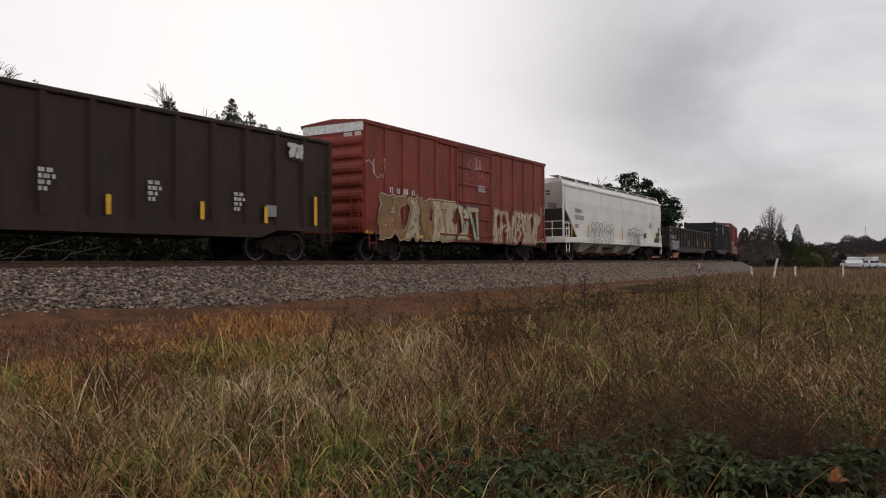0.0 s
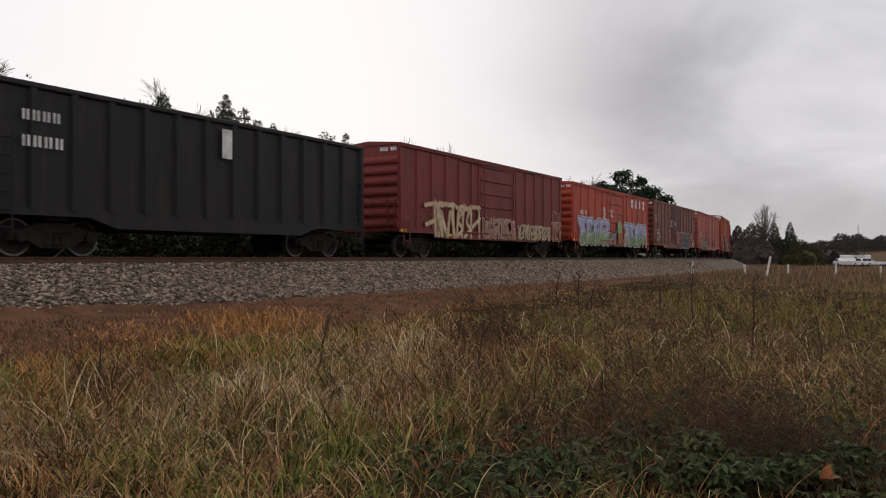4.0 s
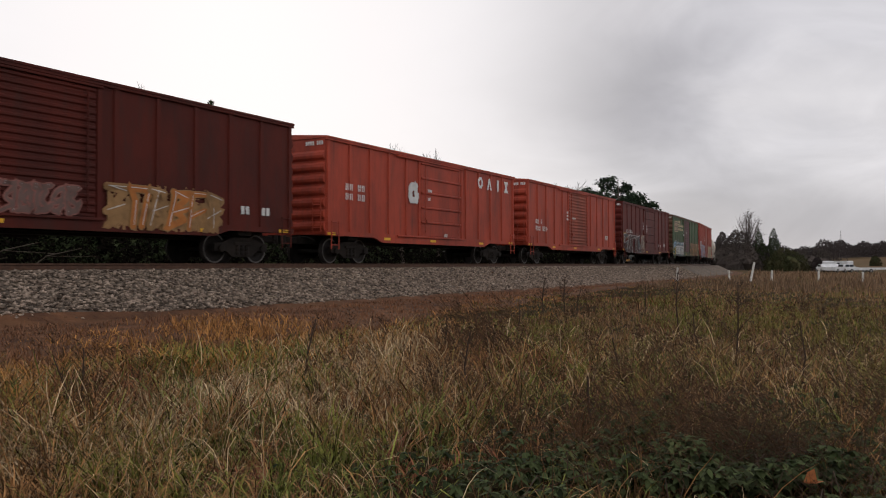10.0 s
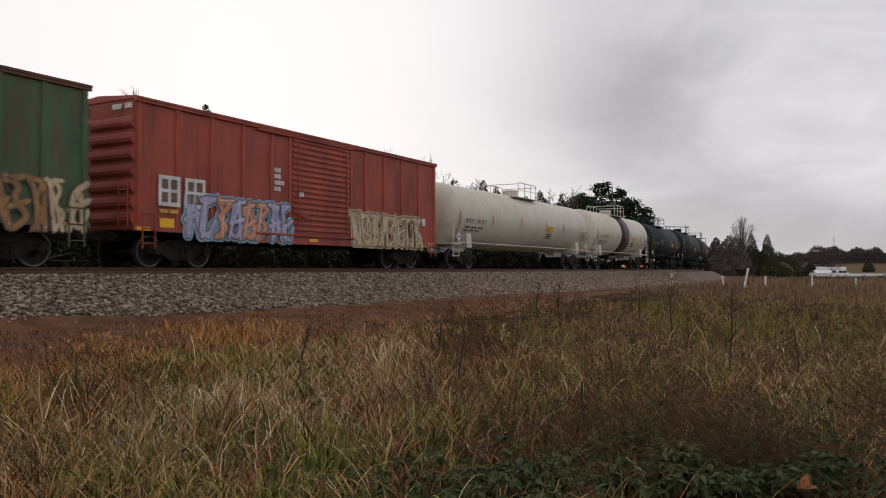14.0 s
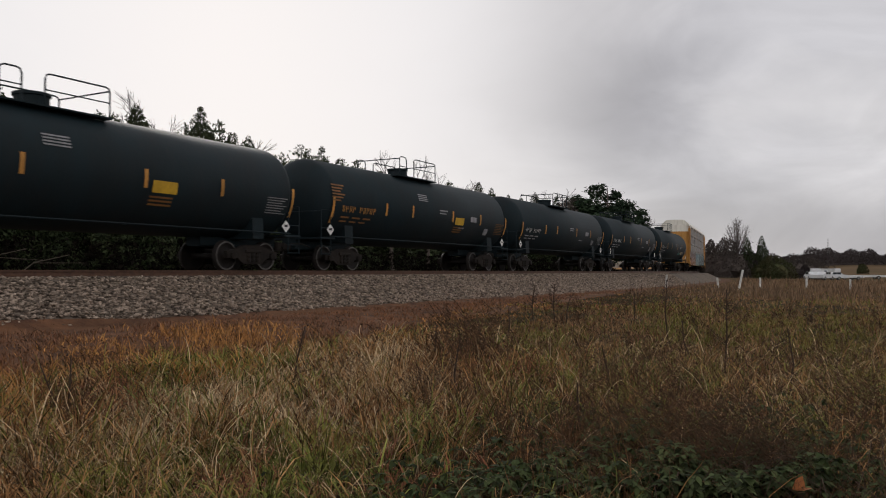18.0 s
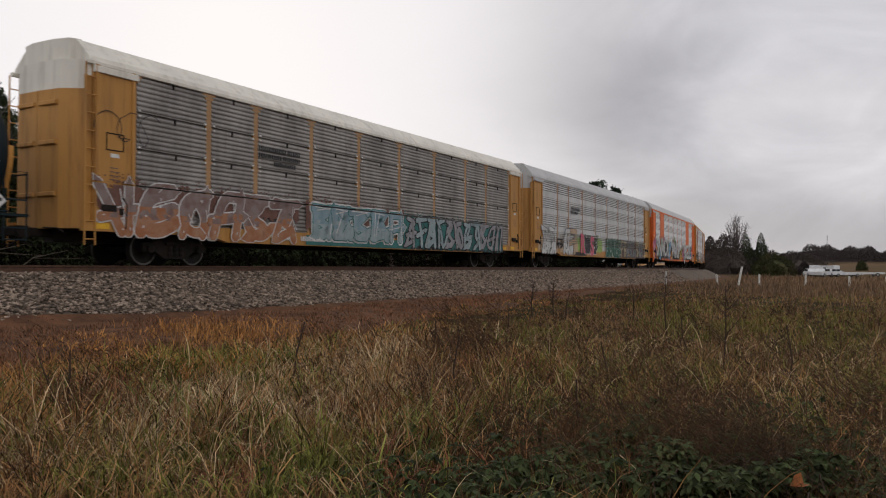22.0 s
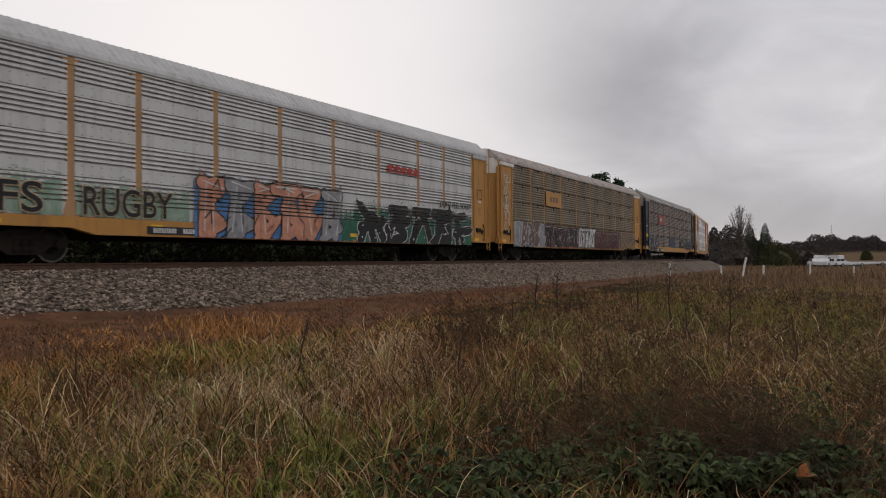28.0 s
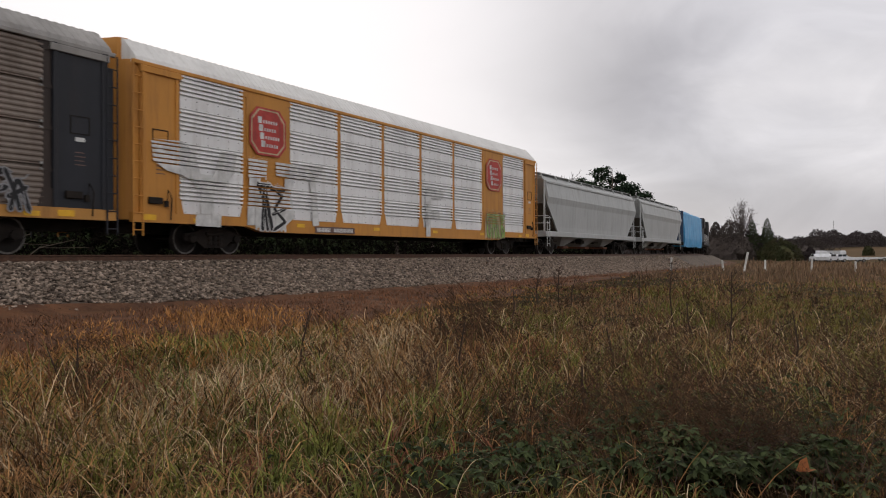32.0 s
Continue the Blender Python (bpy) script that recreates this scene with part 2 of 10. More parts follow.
# ---- mesh helpers ----
class Shape:
    """Vertices and faces gathered for one mesh; faces carry a material slot."""

    def __init__(self):
        self.v, self.f, self.s, self.slot, self.smooth = [], [], [], 0, False

    def add(self, verts, faces):
        n = len(self.v)
        self.v.extend(verts)
        self.f.extend([tuple(i + n for i in f) for f in faces])
        self.s.extend([(self.slot, self.smooth)] * len(faces))
        return self

    def box(self, x0, x1, y0, y1, z0, z1, c=0.0):
        """A box whose four long edges along its largest side are chamfered by c."""
        if c <= 0:
            vs = [(x, y, z) for x in (x0, x1) for y in (y0, y1) for z in (z0, z1)]
            return self.add(vs, [(0, 1, 3, 2), (4, 6, 7, 5), (0, 4, 5, 1), (2, 3, 7, 6), (0, 2, 6, 4), (1, 5, 7, 3)])
        d = (x1 - x0, y1 - y0, z1 - z0)
        ax = d.index(max(d))
        lo, hi = (x0, y0, z0), (x1, y1, z1)
        b, e = [i for i in range(3) if i != ax]
        ring = [(lo[b] + c, lo[e]), (hi[b] - c, lo[e]), (hi[b], lo[e] + c), (hi[b], hi[e] - c), (hi[b] - c, hi[e]), (lo[b] + c, hi[e]), (lo[b], hi[e] - c), (lo[b], lo[e] + c)]
        vs = []
        for w in (lo[ax], hi[ax]):
            for p, q in ring:
                u = [0, 0, 0]
                u[ax], u[b], u[e] = w, p, q
                vs.append(tuple(u))
        return self.add(vs, [tuple(range(8)), tuple(range(15, 7, -1))] + [(i, (i + 1) % 8, 8 + (i + 1) % 8, 8 + i) for i in range(8)])

    def extrude(self, ring, axis, a, b):
        """A flat ring of (p, q) pushed along an axis; p and q are the other two axes in order."""
        n = len(ring)
        vs = []
        for w in (a, b):
            for p, q in ring:
                vs.append({0: (w, p, q), 1: (p, w, q), 2: (p, q, w)}[axis])
        return self.add(vs, [tuple(range(n)), tuple(range(2 * n - 1, n - 1, -1))] + [(i, (i + 1) % n, n + (i + 1) % n, n + i) for i in range(n)])

    def tube(self, points, r, n=6, r2=None):
        """A tube along a row of points, tapering from r to r2."""
        pts = [Vector(p) for p in points]
        vs = []
        for i, p in enumerate(pts):
            way = (pts[min(i + 1, len(pts) - 1)] - pts[max(i - 1, 0)]).normalized()
            side = way.cross((0, 0, 1) if abs(way.z) < 0.9 else (1, 0, 0)).normalized()
            up = side.cross(way)
            w = r if r2 is None else r + (r2 - r) * i / (len(pts) - 1)
            vs += [tuple(p + (side * math.cos(2 * math.pi * k / n) + up * math.sin(2 * math.pi * k / n)) * w) for k in range(n)]
        fs = [(i * n + k, i * n + (k + 1) % n, (i + 1) * n + (k + 1) % n, (i + 1) * n + k) for i in range(len(pts) - 1) for k in range(n)]
        fs += [tuple(range(n)), tuple(range(len(vs) - 1, len(vs) - 1 - n, -1))]
        return self.add(vs, fs)

    def lathe(self, profile, axis=0, n=24, at=(0, 0, 0), caps=True):
        """A profile of (along, radius) turned round an axis through at."""
        vs = []
        for a, r in profile:
            for k in range(n):
                c, s = r * math.cos(2 * math.pi * k / n), r * math.sin(2 * math.pi * k / n)
                p = {0: (a, c, s), 1: (c, a, s), 2: (c, s, a)}[axis]
                vs.append((p[0] + at[0], p[1] + at[1], p[2] + at[2]))
        m = len(profile)
        return self.add(vs, [(i * n + k, i * n + (k + 1) % n, (i + 1) * n + (k + 1) % n, (i + 1) * n + k) for i in range(m - 1) for k in range(n)] + ([tuple(range(n)), tuple(range(m * n - 1, m * n - 1 - n, -1))] if caps else []))

    def mesh(self, name, mats):
        me = bpy.data.meshes.new(name)
        me.from_pydata(self.v, [], self.f)
        for m in mats if isinstance(mats, (list, tuple)) else [mats]:
            me.materials.append(m)
        if self.s:
            me.polygons.foreach_set("material_index", [a for a, _ in self.s])
            me.polygons.foreach_set("use_smooth", [b for _, b in self.s])
        bm = bmesh.new()
        bm.from_mesh(me)
        bmesh.ops.recalc_face_normals(bm, faces=bm.faces)
        bm.to_mesh(me)
        bm.free()
        return me


def part(name, shape, mat, parent, label="", at=None):
    """One mesh object under a thing or under a part."""
    me = shape if isinstance(shape, bpy.types.Mesh) else shape.mesh(name, mat)
    ob = new(name, me)
    ob.parent = parent
    if at is not None:
        ob.matrix_basis = at
    return tagged(ob, label)


def thing(name, label, category, group="", kind=""):
    return tagged(new(name), label, category, group, kind)


def quick_mesh(name, verts, faces_flat, size, mats):
    """A big mesh from arrays: all faces have the same number of corners."""
    me = bpy.data.meshes.new(name)
    n = len(faces_flat) // size
    me.vertices.add(len(verts))
    me.vertices.foreach_set("co", np.asarray(verts, np.float32).ravel())
    me.loops.add(len(faces_flat))
    me.loops.foreach_set("vertex_index", np.asarray(faces_flat, np.int32))
    me.polygons.add(n)
    me.polygons.foreach_set("loop_start", np.arange(0, len(faces_flat), size, dtype=np.int32))
    for m in mats if isinstance(mats, (list, tuple)) else [mats]:
        me.materials.append(m)
    me.update(calc_edges=True)
    return me


# ---- the line of the track: bearing and bend along its length ----
RAIL_Z = 1.56
STEP = 0.5


def bend(s):
    if s < -25:
        return 0.0
    if s < 130:
        return 0.414e-3 + 2.727e-5 * s + 4.999e-7 * s * s - 5.439e-9 * s ** 3
    return 0.0042 if s < 300 else 0.0


def lay_track():
    far, near = [], []
    for rows, way in ((far, 1), (near, -1)):
        x, y, a, s = -2.0, 35.051, 1.062, 0.0
        while abs(s) < 900:
            rows.append((s, x, y, a))
            x, y = x + way * STEP * math.cos(a), y + way * STEP * math.sin(a)
            a += way * STEP * bend(s)
            s += way * STEP
    return np.array(near[:0:-1] + far)


TRACK = lay_track()


def on_track(s, side=0.0):
    """The place at s metres along the track, side metres towards the field, and the bearing there."""
    x, y, a = (float(np.interp(s, TRACK[:, 0], TRACK[:, k])) for k in (1, 2, 3))
    return x + side * math.sin(a), y - side * math.cos(a), a


SAMPLES = TRACK[(TRACK[:, 0] > -150) & (TRACK[:, 0] < 400)][::4]


def beside(x, y):
    """Metres from the track's centre line, positive on the field's side; works on arrays."""
    x, y = np.asarray(x, float).ravel(), np.asarray(y, float).ravel()
    out = np.empty(len(x))
    for i in range(0, len(x), 20000):
        dx, dy = x[i:i + 20000, None] - SAMPLES[None, :, 1], y[i:i + 20000, None] - SAMPLES[None, :, 2]
        k = np.argmin(dx * dx + dy * dy, 1)
        r = np.arange(len(k))
        out[i:i + 20000] = dx[r, k] * np.sin(SAMPLES[k, 3]) - dy[r, k] * np.cos(SAMPLES[k, 3])
    return out


def ground_z(x, y):
    d = beside(x, y)
    x, y = np.asarray(x, float).ravel(), np.asarray(y, float).ravel()
    t = np.clip((d - 4.0) / 15.0, 0, 1)
    field = 0.3 * (1 - t * t * (3 - 2 * t))
    t2 = np.clip((-d - 6) / 25.0, 0, 1)
    base = np.where(d > 0, field, 0.3 + 0.5 * t2)
    r = np.hypot(x, y)
    roll = 0.06 * np.sin(x * 0.31 + 1.0) * np.sin(y * 0.27) + 0.03 * np.sin(x * 1.3) * np.sin(y * 1.1 + 2)
    calm = np.clip((np.abs(d) - 4.2) / 3.0, 0, 1)
    # a low brown rise beyond the far end of the field
    rise = np.clip((r - 175) / 190, 0, 1) * np.clip((x / np.maximum(y, 1.0) - 0.42) / 0.07, 0, 1) * (y > 0)
    return base + roll * calm + np.clip((r - 150) / 400, 0, 1) * 1.2 + 3.6 * rise * rise * (3 - 2 * rise)


def build_ground():
    rings = np.concatenate([[0.0], np.geomspace(1.0, 60, 70), np.geomspace(64, 3500, 40)])
    spokes = 240
    ang = np.linspace(0, 2 * np.pi, spokes, endpoint=False)
    X, Y = rings[:, None] * np.sin(ang), rings[:, None] * np.cos(ang)
    Z = ground_z(X, Y)
    verts = np.stack([X.ravel(), Y.ravel(), Z], 1)
    faces = []
    for i in range(len(rings) - 1):
        k = np.arange(spokes)
        faces.append(np.stack([i * spokes + k, (i + 1) * spokes + k, (i + 1) * spokes + (k + 1) % spokes, i * spokes + (k + 1) % spokes], 1))
    ob = new("ground", quick_mesh("ground", verts, np.concatenate(faces).ravel()[::-1], 4, [M["ground"], M["far_field"]]))
    ob.data.polygons.foreach_set("material_index", ((np.arange(len(ob.data.polygons))[::-1] // spokes) >= np.searchsorted(rings, 75) - 1).astype(np.int32))
    tagged(ob, "brown and green overgrown field of dead grass", "ground", kind="structure")


build_ground()


def sweep(name, ring, s0, s1, step, mat, label, category):
    """A ring of (side, height) drawn along the track as one piece of the setting."""
    ss = np.arange(s0, s1 + step, step)
    verts, n = [], len(ring)
    for s in ss:
        x, y, a = on_track(s)
        verts += [(x + p * math.sin(a), y - p * math.cos(a), q) for p, q in ring]
    faces = [(i * n + k, (i + 1) * n + k, (i + 1) * n + (k + 1) % n, i * n + (k + 1) % n) for i in range(len(ss) - 1) for k in range(n)]
    sh = Shape()
    sh.add(verts, faces)
    ob = new(name, sh.mesh(name, mat))
    return tagged(ob, label, category, kind="structure")


sweep("track_bed", [(4.1, 0.2), (3.4, 0.62), (2.7, 0.98), (1.95, 1.34), (-1.95, 1.34), (-4.1, 0.2)], -120, 330, 2.0, M["ballast"], "bank of grey crushed-stone ballast under the railway track", "ballast")
for side in (-0.7535, 0.7535):
    head = [(side - 0.037, RAIL_Z), (side + 0.037, RAIL_Z), (side + 0.037, RAIL_Z - 0.04), (side + 0.01, RAIL_Z - 0.055), (side + 0.01, RAIL_Z - 0.15),
            (side + 0.075, RAIL_Z - 0.17), (side - 0.075, RAIL_Z - 0.17), (side - 0.01, RAIL_Z - 0.15), (side - 0.01, RAIL_Z - 0.055), (side - 0.037, RAIL_Z - 0.04)]
    sweep("rail", head, -120, 330, 2.0, M["rail"], "rust-brown steel running rail on the ballast", "rail")


# ---- railway cars: each stands on the rail head at z = 0, its nose at -x, the field at -y ----
SHARED = {}


def shared(name, make, mats):
    if name not in SHARED:
        sh = Shape()
        make(sh)
        SHARED[name] = sh.mesh(name, mats)
    return SHARED[name]


def make_side_frame(sh):
    sh.extrude([(-1.14, 0.38), (-1.14, 0.60), (-0.78, 0.66), (-0.38, 0.80), (0.38, 0.80), (0.78, 0.66), (1.14, 0.60), (1.14, 0.38), (0.70, 0.40), (0.40, 0.20), (-0.40, 0.20), (-0.70, 0.40)], 1, -0.07, 0.07)
    for x in (-0.89, 0.89):
        sh.lathe([(-0.16, 0.07), (-0.15, 0.12), (0.07, 0.13)], 1, 10, (x, 0, 0.46))
    for x in (-0.2, 0.0, 0.2):
        sh.lathe([(0.27, 0.08), (0.33, 0.09), (0.39, 0.075), (0.45, 0.09), (0.51, 0.075), (0.56, 0.085)], 2, 8, (x, -0.06, 0))
    sh.box(-0.34, 0.34, -0.11, 0.05, 0.56, 0.66, 0.02)


def make_wheelset(sh):
    sh.tube([(0, -0.95, 0), (0, 0.95, 0)], 0.08, 8)
    sh.smooth = True
    for side in (-1, 1):
        prof = [(0.66, 0.42), (0.66, 0.49), (0.69, 0.49), (0.71, 0.46), (0.80, 0.452), (0.805, 0.40), (0.75, 0.37), (0.76, 0.16), (0.83, 0.13), (0.84, 0.05)]
        sh.lathe([(side * a, r) for a, r in prof], 1, 26)
    sh.slot, sh.smooth = 1, False
    for side in (-1, 1):
        sh.lathe([(side * 0.806, 0.45), (side * 0.812, 0.445), (side * 0.812, 0.405), (side * 0.806, 0.40)], 1, 26, caps=False)


def make_bolster(sh):
    sh.box(-0.22, 0.22, -1.05, 1.05, 0.52, 0.72, 0.04)
    sh.lathe([(0.72, 0.2), (0.86, 0.2)], 2, 12)
    for x in (-0.45, 0.45):
        sh.box(x - 0.05, x + 0.05, -0.8, 0.8, 0.36, 0.48, 0.02)


def make_coupler(sh):
    sh.box(-0.55, 0.15, -0.1, 0.1, 0.72, 0.95, 0.03)
    sh.extrude([(-0.86, -0.13), (-0.86, 0.05), (-0.70, 0.16), (-0.52, 0.13), (-0.52, -0.13), (-0.62, -0.18), (-0.78, -0.18)], 2, 0.69, 0.98)
    sh.tube([(-0.3, -0.35, 0.95), (-0.3, -0.9, 0.92), (-0.3, -1.2, 0.8)], 0.02, 5)
    sh.tube([(-0.45, 0.25, 0.85), (-0.65, 0.28, 0.55), (-0.9, 0.2, 0.5)], 0.025, 5)


WHEELSETS = []


def running_gear(car, length, inset, sill=True, sill_z=(0.72, 1.02)):
    """Two trucks with their side frames and wheels, two couplers and the centre sill."""
    if sill:
        sh = Shape()
        sh.box(-length / 2 + 0.1, length / 2 - 0.1, -0.22, 0.22, *sill_z, 0.03)
        sh.box(-length / 2 + inset - 0.3, -length / 2 + inset + 0.3, -1.2, 1.2, 0.86, 1.0, 0.03)
        sh.box(length / 2 - inset - 0.3, length / 2 - inset + 0.3, -1.2, 1.2, 0.86, 1.0, 0.03)
        sh.tube([(-length * 0.3, -0.55, 0.8), (length * 0.3, -0.55, 0.8)], 0.03, 5)
        part("centre_sill", sh, M["steel"], car)
        sh = Shape()
        sh.lathe([(1.0, 0.05), (1.05, 0.16), (1.95, 0.16), (2.0, 0.05)], 0, 10, (0, 0.7, 0.82))
        part("air_reservoir", sh, M["steel"], car)
        sh = Shape()
        sh.box(-1.5, -0.9, -0.9, -0.5, 0.68, 0.98, 0.03)
        part("brake_valve", sh, M["steel"], car)
    for x in (-length / 2 + inset, length / 2 - inset):
        truck = part("truck", shared("bolster", make_bolster, M["truck"]), None, car, at=pose(x, 0, 0))
        for y, turn in ((-1.0, 0), (1.0, 180)):
            part("side_frame", shared("side_frame", make_side_frame, M["truck"]), None, truck, at=pose(0, y, 0, 0, 0, turn))
        for dx in (-0.89, 0.89):
            WHEELSETS.append(part("wheelset", shared("wheelset", make_wheelset, [M["wheel"], M["shine"]]), None, truck, at=pose(dx, 0, 0.46)))
    part("coupler", shared("coupler", make_coupler, M["truck"]), None, car, at=pose(-length / 2, 0, 0))
    part("coupler", shared("coupler", make_coupler, M["truck"]), None, car, at=pose(length / 2, 0, 0, 0, 0, 180))


def ladder(car, x, y, z0, z1, mat, width=0.42, along="x", name="ladder", step=0.4):
    sh = Shape()
    e = width / 2

    def at(d, z, out):
        return (x + d, y - out, z) if along == "x" else (x - out, y + d, z)

    out = 0.07
    for d in (-e, e):
        sh.tube([at(d, z0, out), at(d, z1, out)], 0.022, 5)
    z = z0 + 0.15
    while z < z1:
        sh.tube([at(-e, z, out), at(e, z, out)], 0.016, 4)
        z += step
    part(name, sh, mat, car)


def marks(car, x, z, rows, mat, y, w=0.09, h=0.13, gap=0.05, name="stencil_mark", turn=0.0):
    """Rows of plain bars where small stencilled writing stands; rows: (row height, widths)."""
    sh = Shape()
    for k, row in enumerate(rows):
        cx = x
        for n in row:
            pitch = h * 0.62
            if n > 0 and n * w > pitch * 1.9:
                m = int(n * w / pitch)
                for j in range(m):
                    a, b = cx + n * w * j / m, cx + n * w * (j + 0.72) / m
                    lo, hi = z - k * h * 1.45, z - k * h * 1.45 + h
                    sh.add([(a, y, lo), (b, y, lo), (b, y, hi), (a, y, hi)], [(0, 1, 2, 3)])
            elif n > 0 and h >= 0.18:
                lo, hi = z - k * h * 1.45, z - k * h * 1.45 + h
                for a, b in ((0.08, 0.36), (0.62, 0.9)):
                    sh.add([(cx + n * w * a, y, lo), (cx + n * w * b, y, lo), (cx + n * w * b, y, hi), (cx + n * w * a, y, hi)], [(0, 1, 2, 3)])
            elif n > 0:
                sh.add([(cx, y, z - k * h * 1.45), (cx + n * w, y, z - k * h * 1.45), (cx + n * w, y, z - k * h * 1.45 + h), (cx, y, z - k * h * 1.45 + h)], [(0, 1, 2, 3)])
            cx += abs(n) * w + gap
    if len(sh.f) > 1:
        tagged(part(name, sh, mat, car), kind="stuff")
    elif sh.f:
        part(name, sh, mat, car)


def name_shapes(car, x, z, w, h, pitch, mat, y):
    """Four plain painted shapes where an owner's large letters stand: a ring, a triangle, an upright and an hourglass."""
    sh = Shape()
    rings = [[(w * f * math.cos(k * 0.785 + 0.39) / 2, h * f * math.sin(k * 0.785 + 0.39) / 2) for k in range(8)] for f in (1.05, 0.5)]
    sh.add([(x + p, y, z + q) for ring in rings for p, q in ring], [(k, (k + 1) % 8, 8 + (k + 1) % 8, 8 + k) for k in range(8)])
    x += pitch
    sh.add([(x + p * w, y, z + q * h) for p, q in ((-0.5, -0.5), (-0.22, -0.5), (0, 0.1), (0.22, -0.5), (0.5, -0.5), (0.14, 0.5), (-0.14, 0.5))], [(0, 1, 2, 6), (2, 3, 4, 5), (2, 5, 6)])
    x += pitch
    sh.add([(x + p * w, y, z + q * h) for p, q in ((-0.16, -0.5), (0.16, -0.5), (0.22, 0.5), (-0.22, 0.5))], [(0, 1, 2, 3)])
    x += pitch
    sh.add([(x + p * w, y, z + q * h) for p, q in ((-0.5, -0.5), (0.5, -0.5), (0.16, 0), (0.5, 0.5), (-0.5, 0.5), (-0.16, 0))], [(0, 1, 2, 5), (5, 2, 3, 4)])
    tagged(part("painted_name", sh, mat, car), kind="stuff")


RACK_BANDS = {}


def clip_band(poly, lo, hi):
    """A flat polygon cut to the heights from lo to hi."""
    for keep, at in ((1, lo), (-1, hi)):
        out = []
        for a, b in zip(poly, poly[1:] + poly[:1]):
            da, db = keep * (a[2] - at), keep * (b[2] - at)
            if da >= 0:
                out.append(a)
            if da * db < 0:
                f = da / (da - db)
                out.append(tuple(p + (q - p) * f for p, q in zip(a, b)))
        poly = out
        if len(poly) < 3:
            return []
    return poly


def between_slots(shape, bands):
    """The same paint, left out over the slots of a ribbed panel."""
    made = Shape()
    for f in shape.f:
        poly = [shape.v[i] for i in f]
        z = [p[2] for p in poly]
        for lo, hi in bands:
            if max(z) > lo and min(z) < hi:
                cut = clip_band(poly, lo, hi)
                if cut:
                    made.add(cut, [tuple(range(len(cut)))])
    return made


def rack_bands(fine, low=1.13, eave=5.05):
    """The heights between the slots or joints of a car carrier's panels."""
    th = (eave - low) / 4
    edges = [0.72]
    for k in range(4):
        edges += [low + th * k - 0.035, low + th * k + 0.012] if k else []
        for j in range(0 if fine else 5):
            zb = low + th * (k + 0.36 + 0.125 * j)
            edges += [zb + th * 0.004, zb + th * 0.046]
    edges.append(eave)
    return list(zip(edges[::2], edges[1::2]))


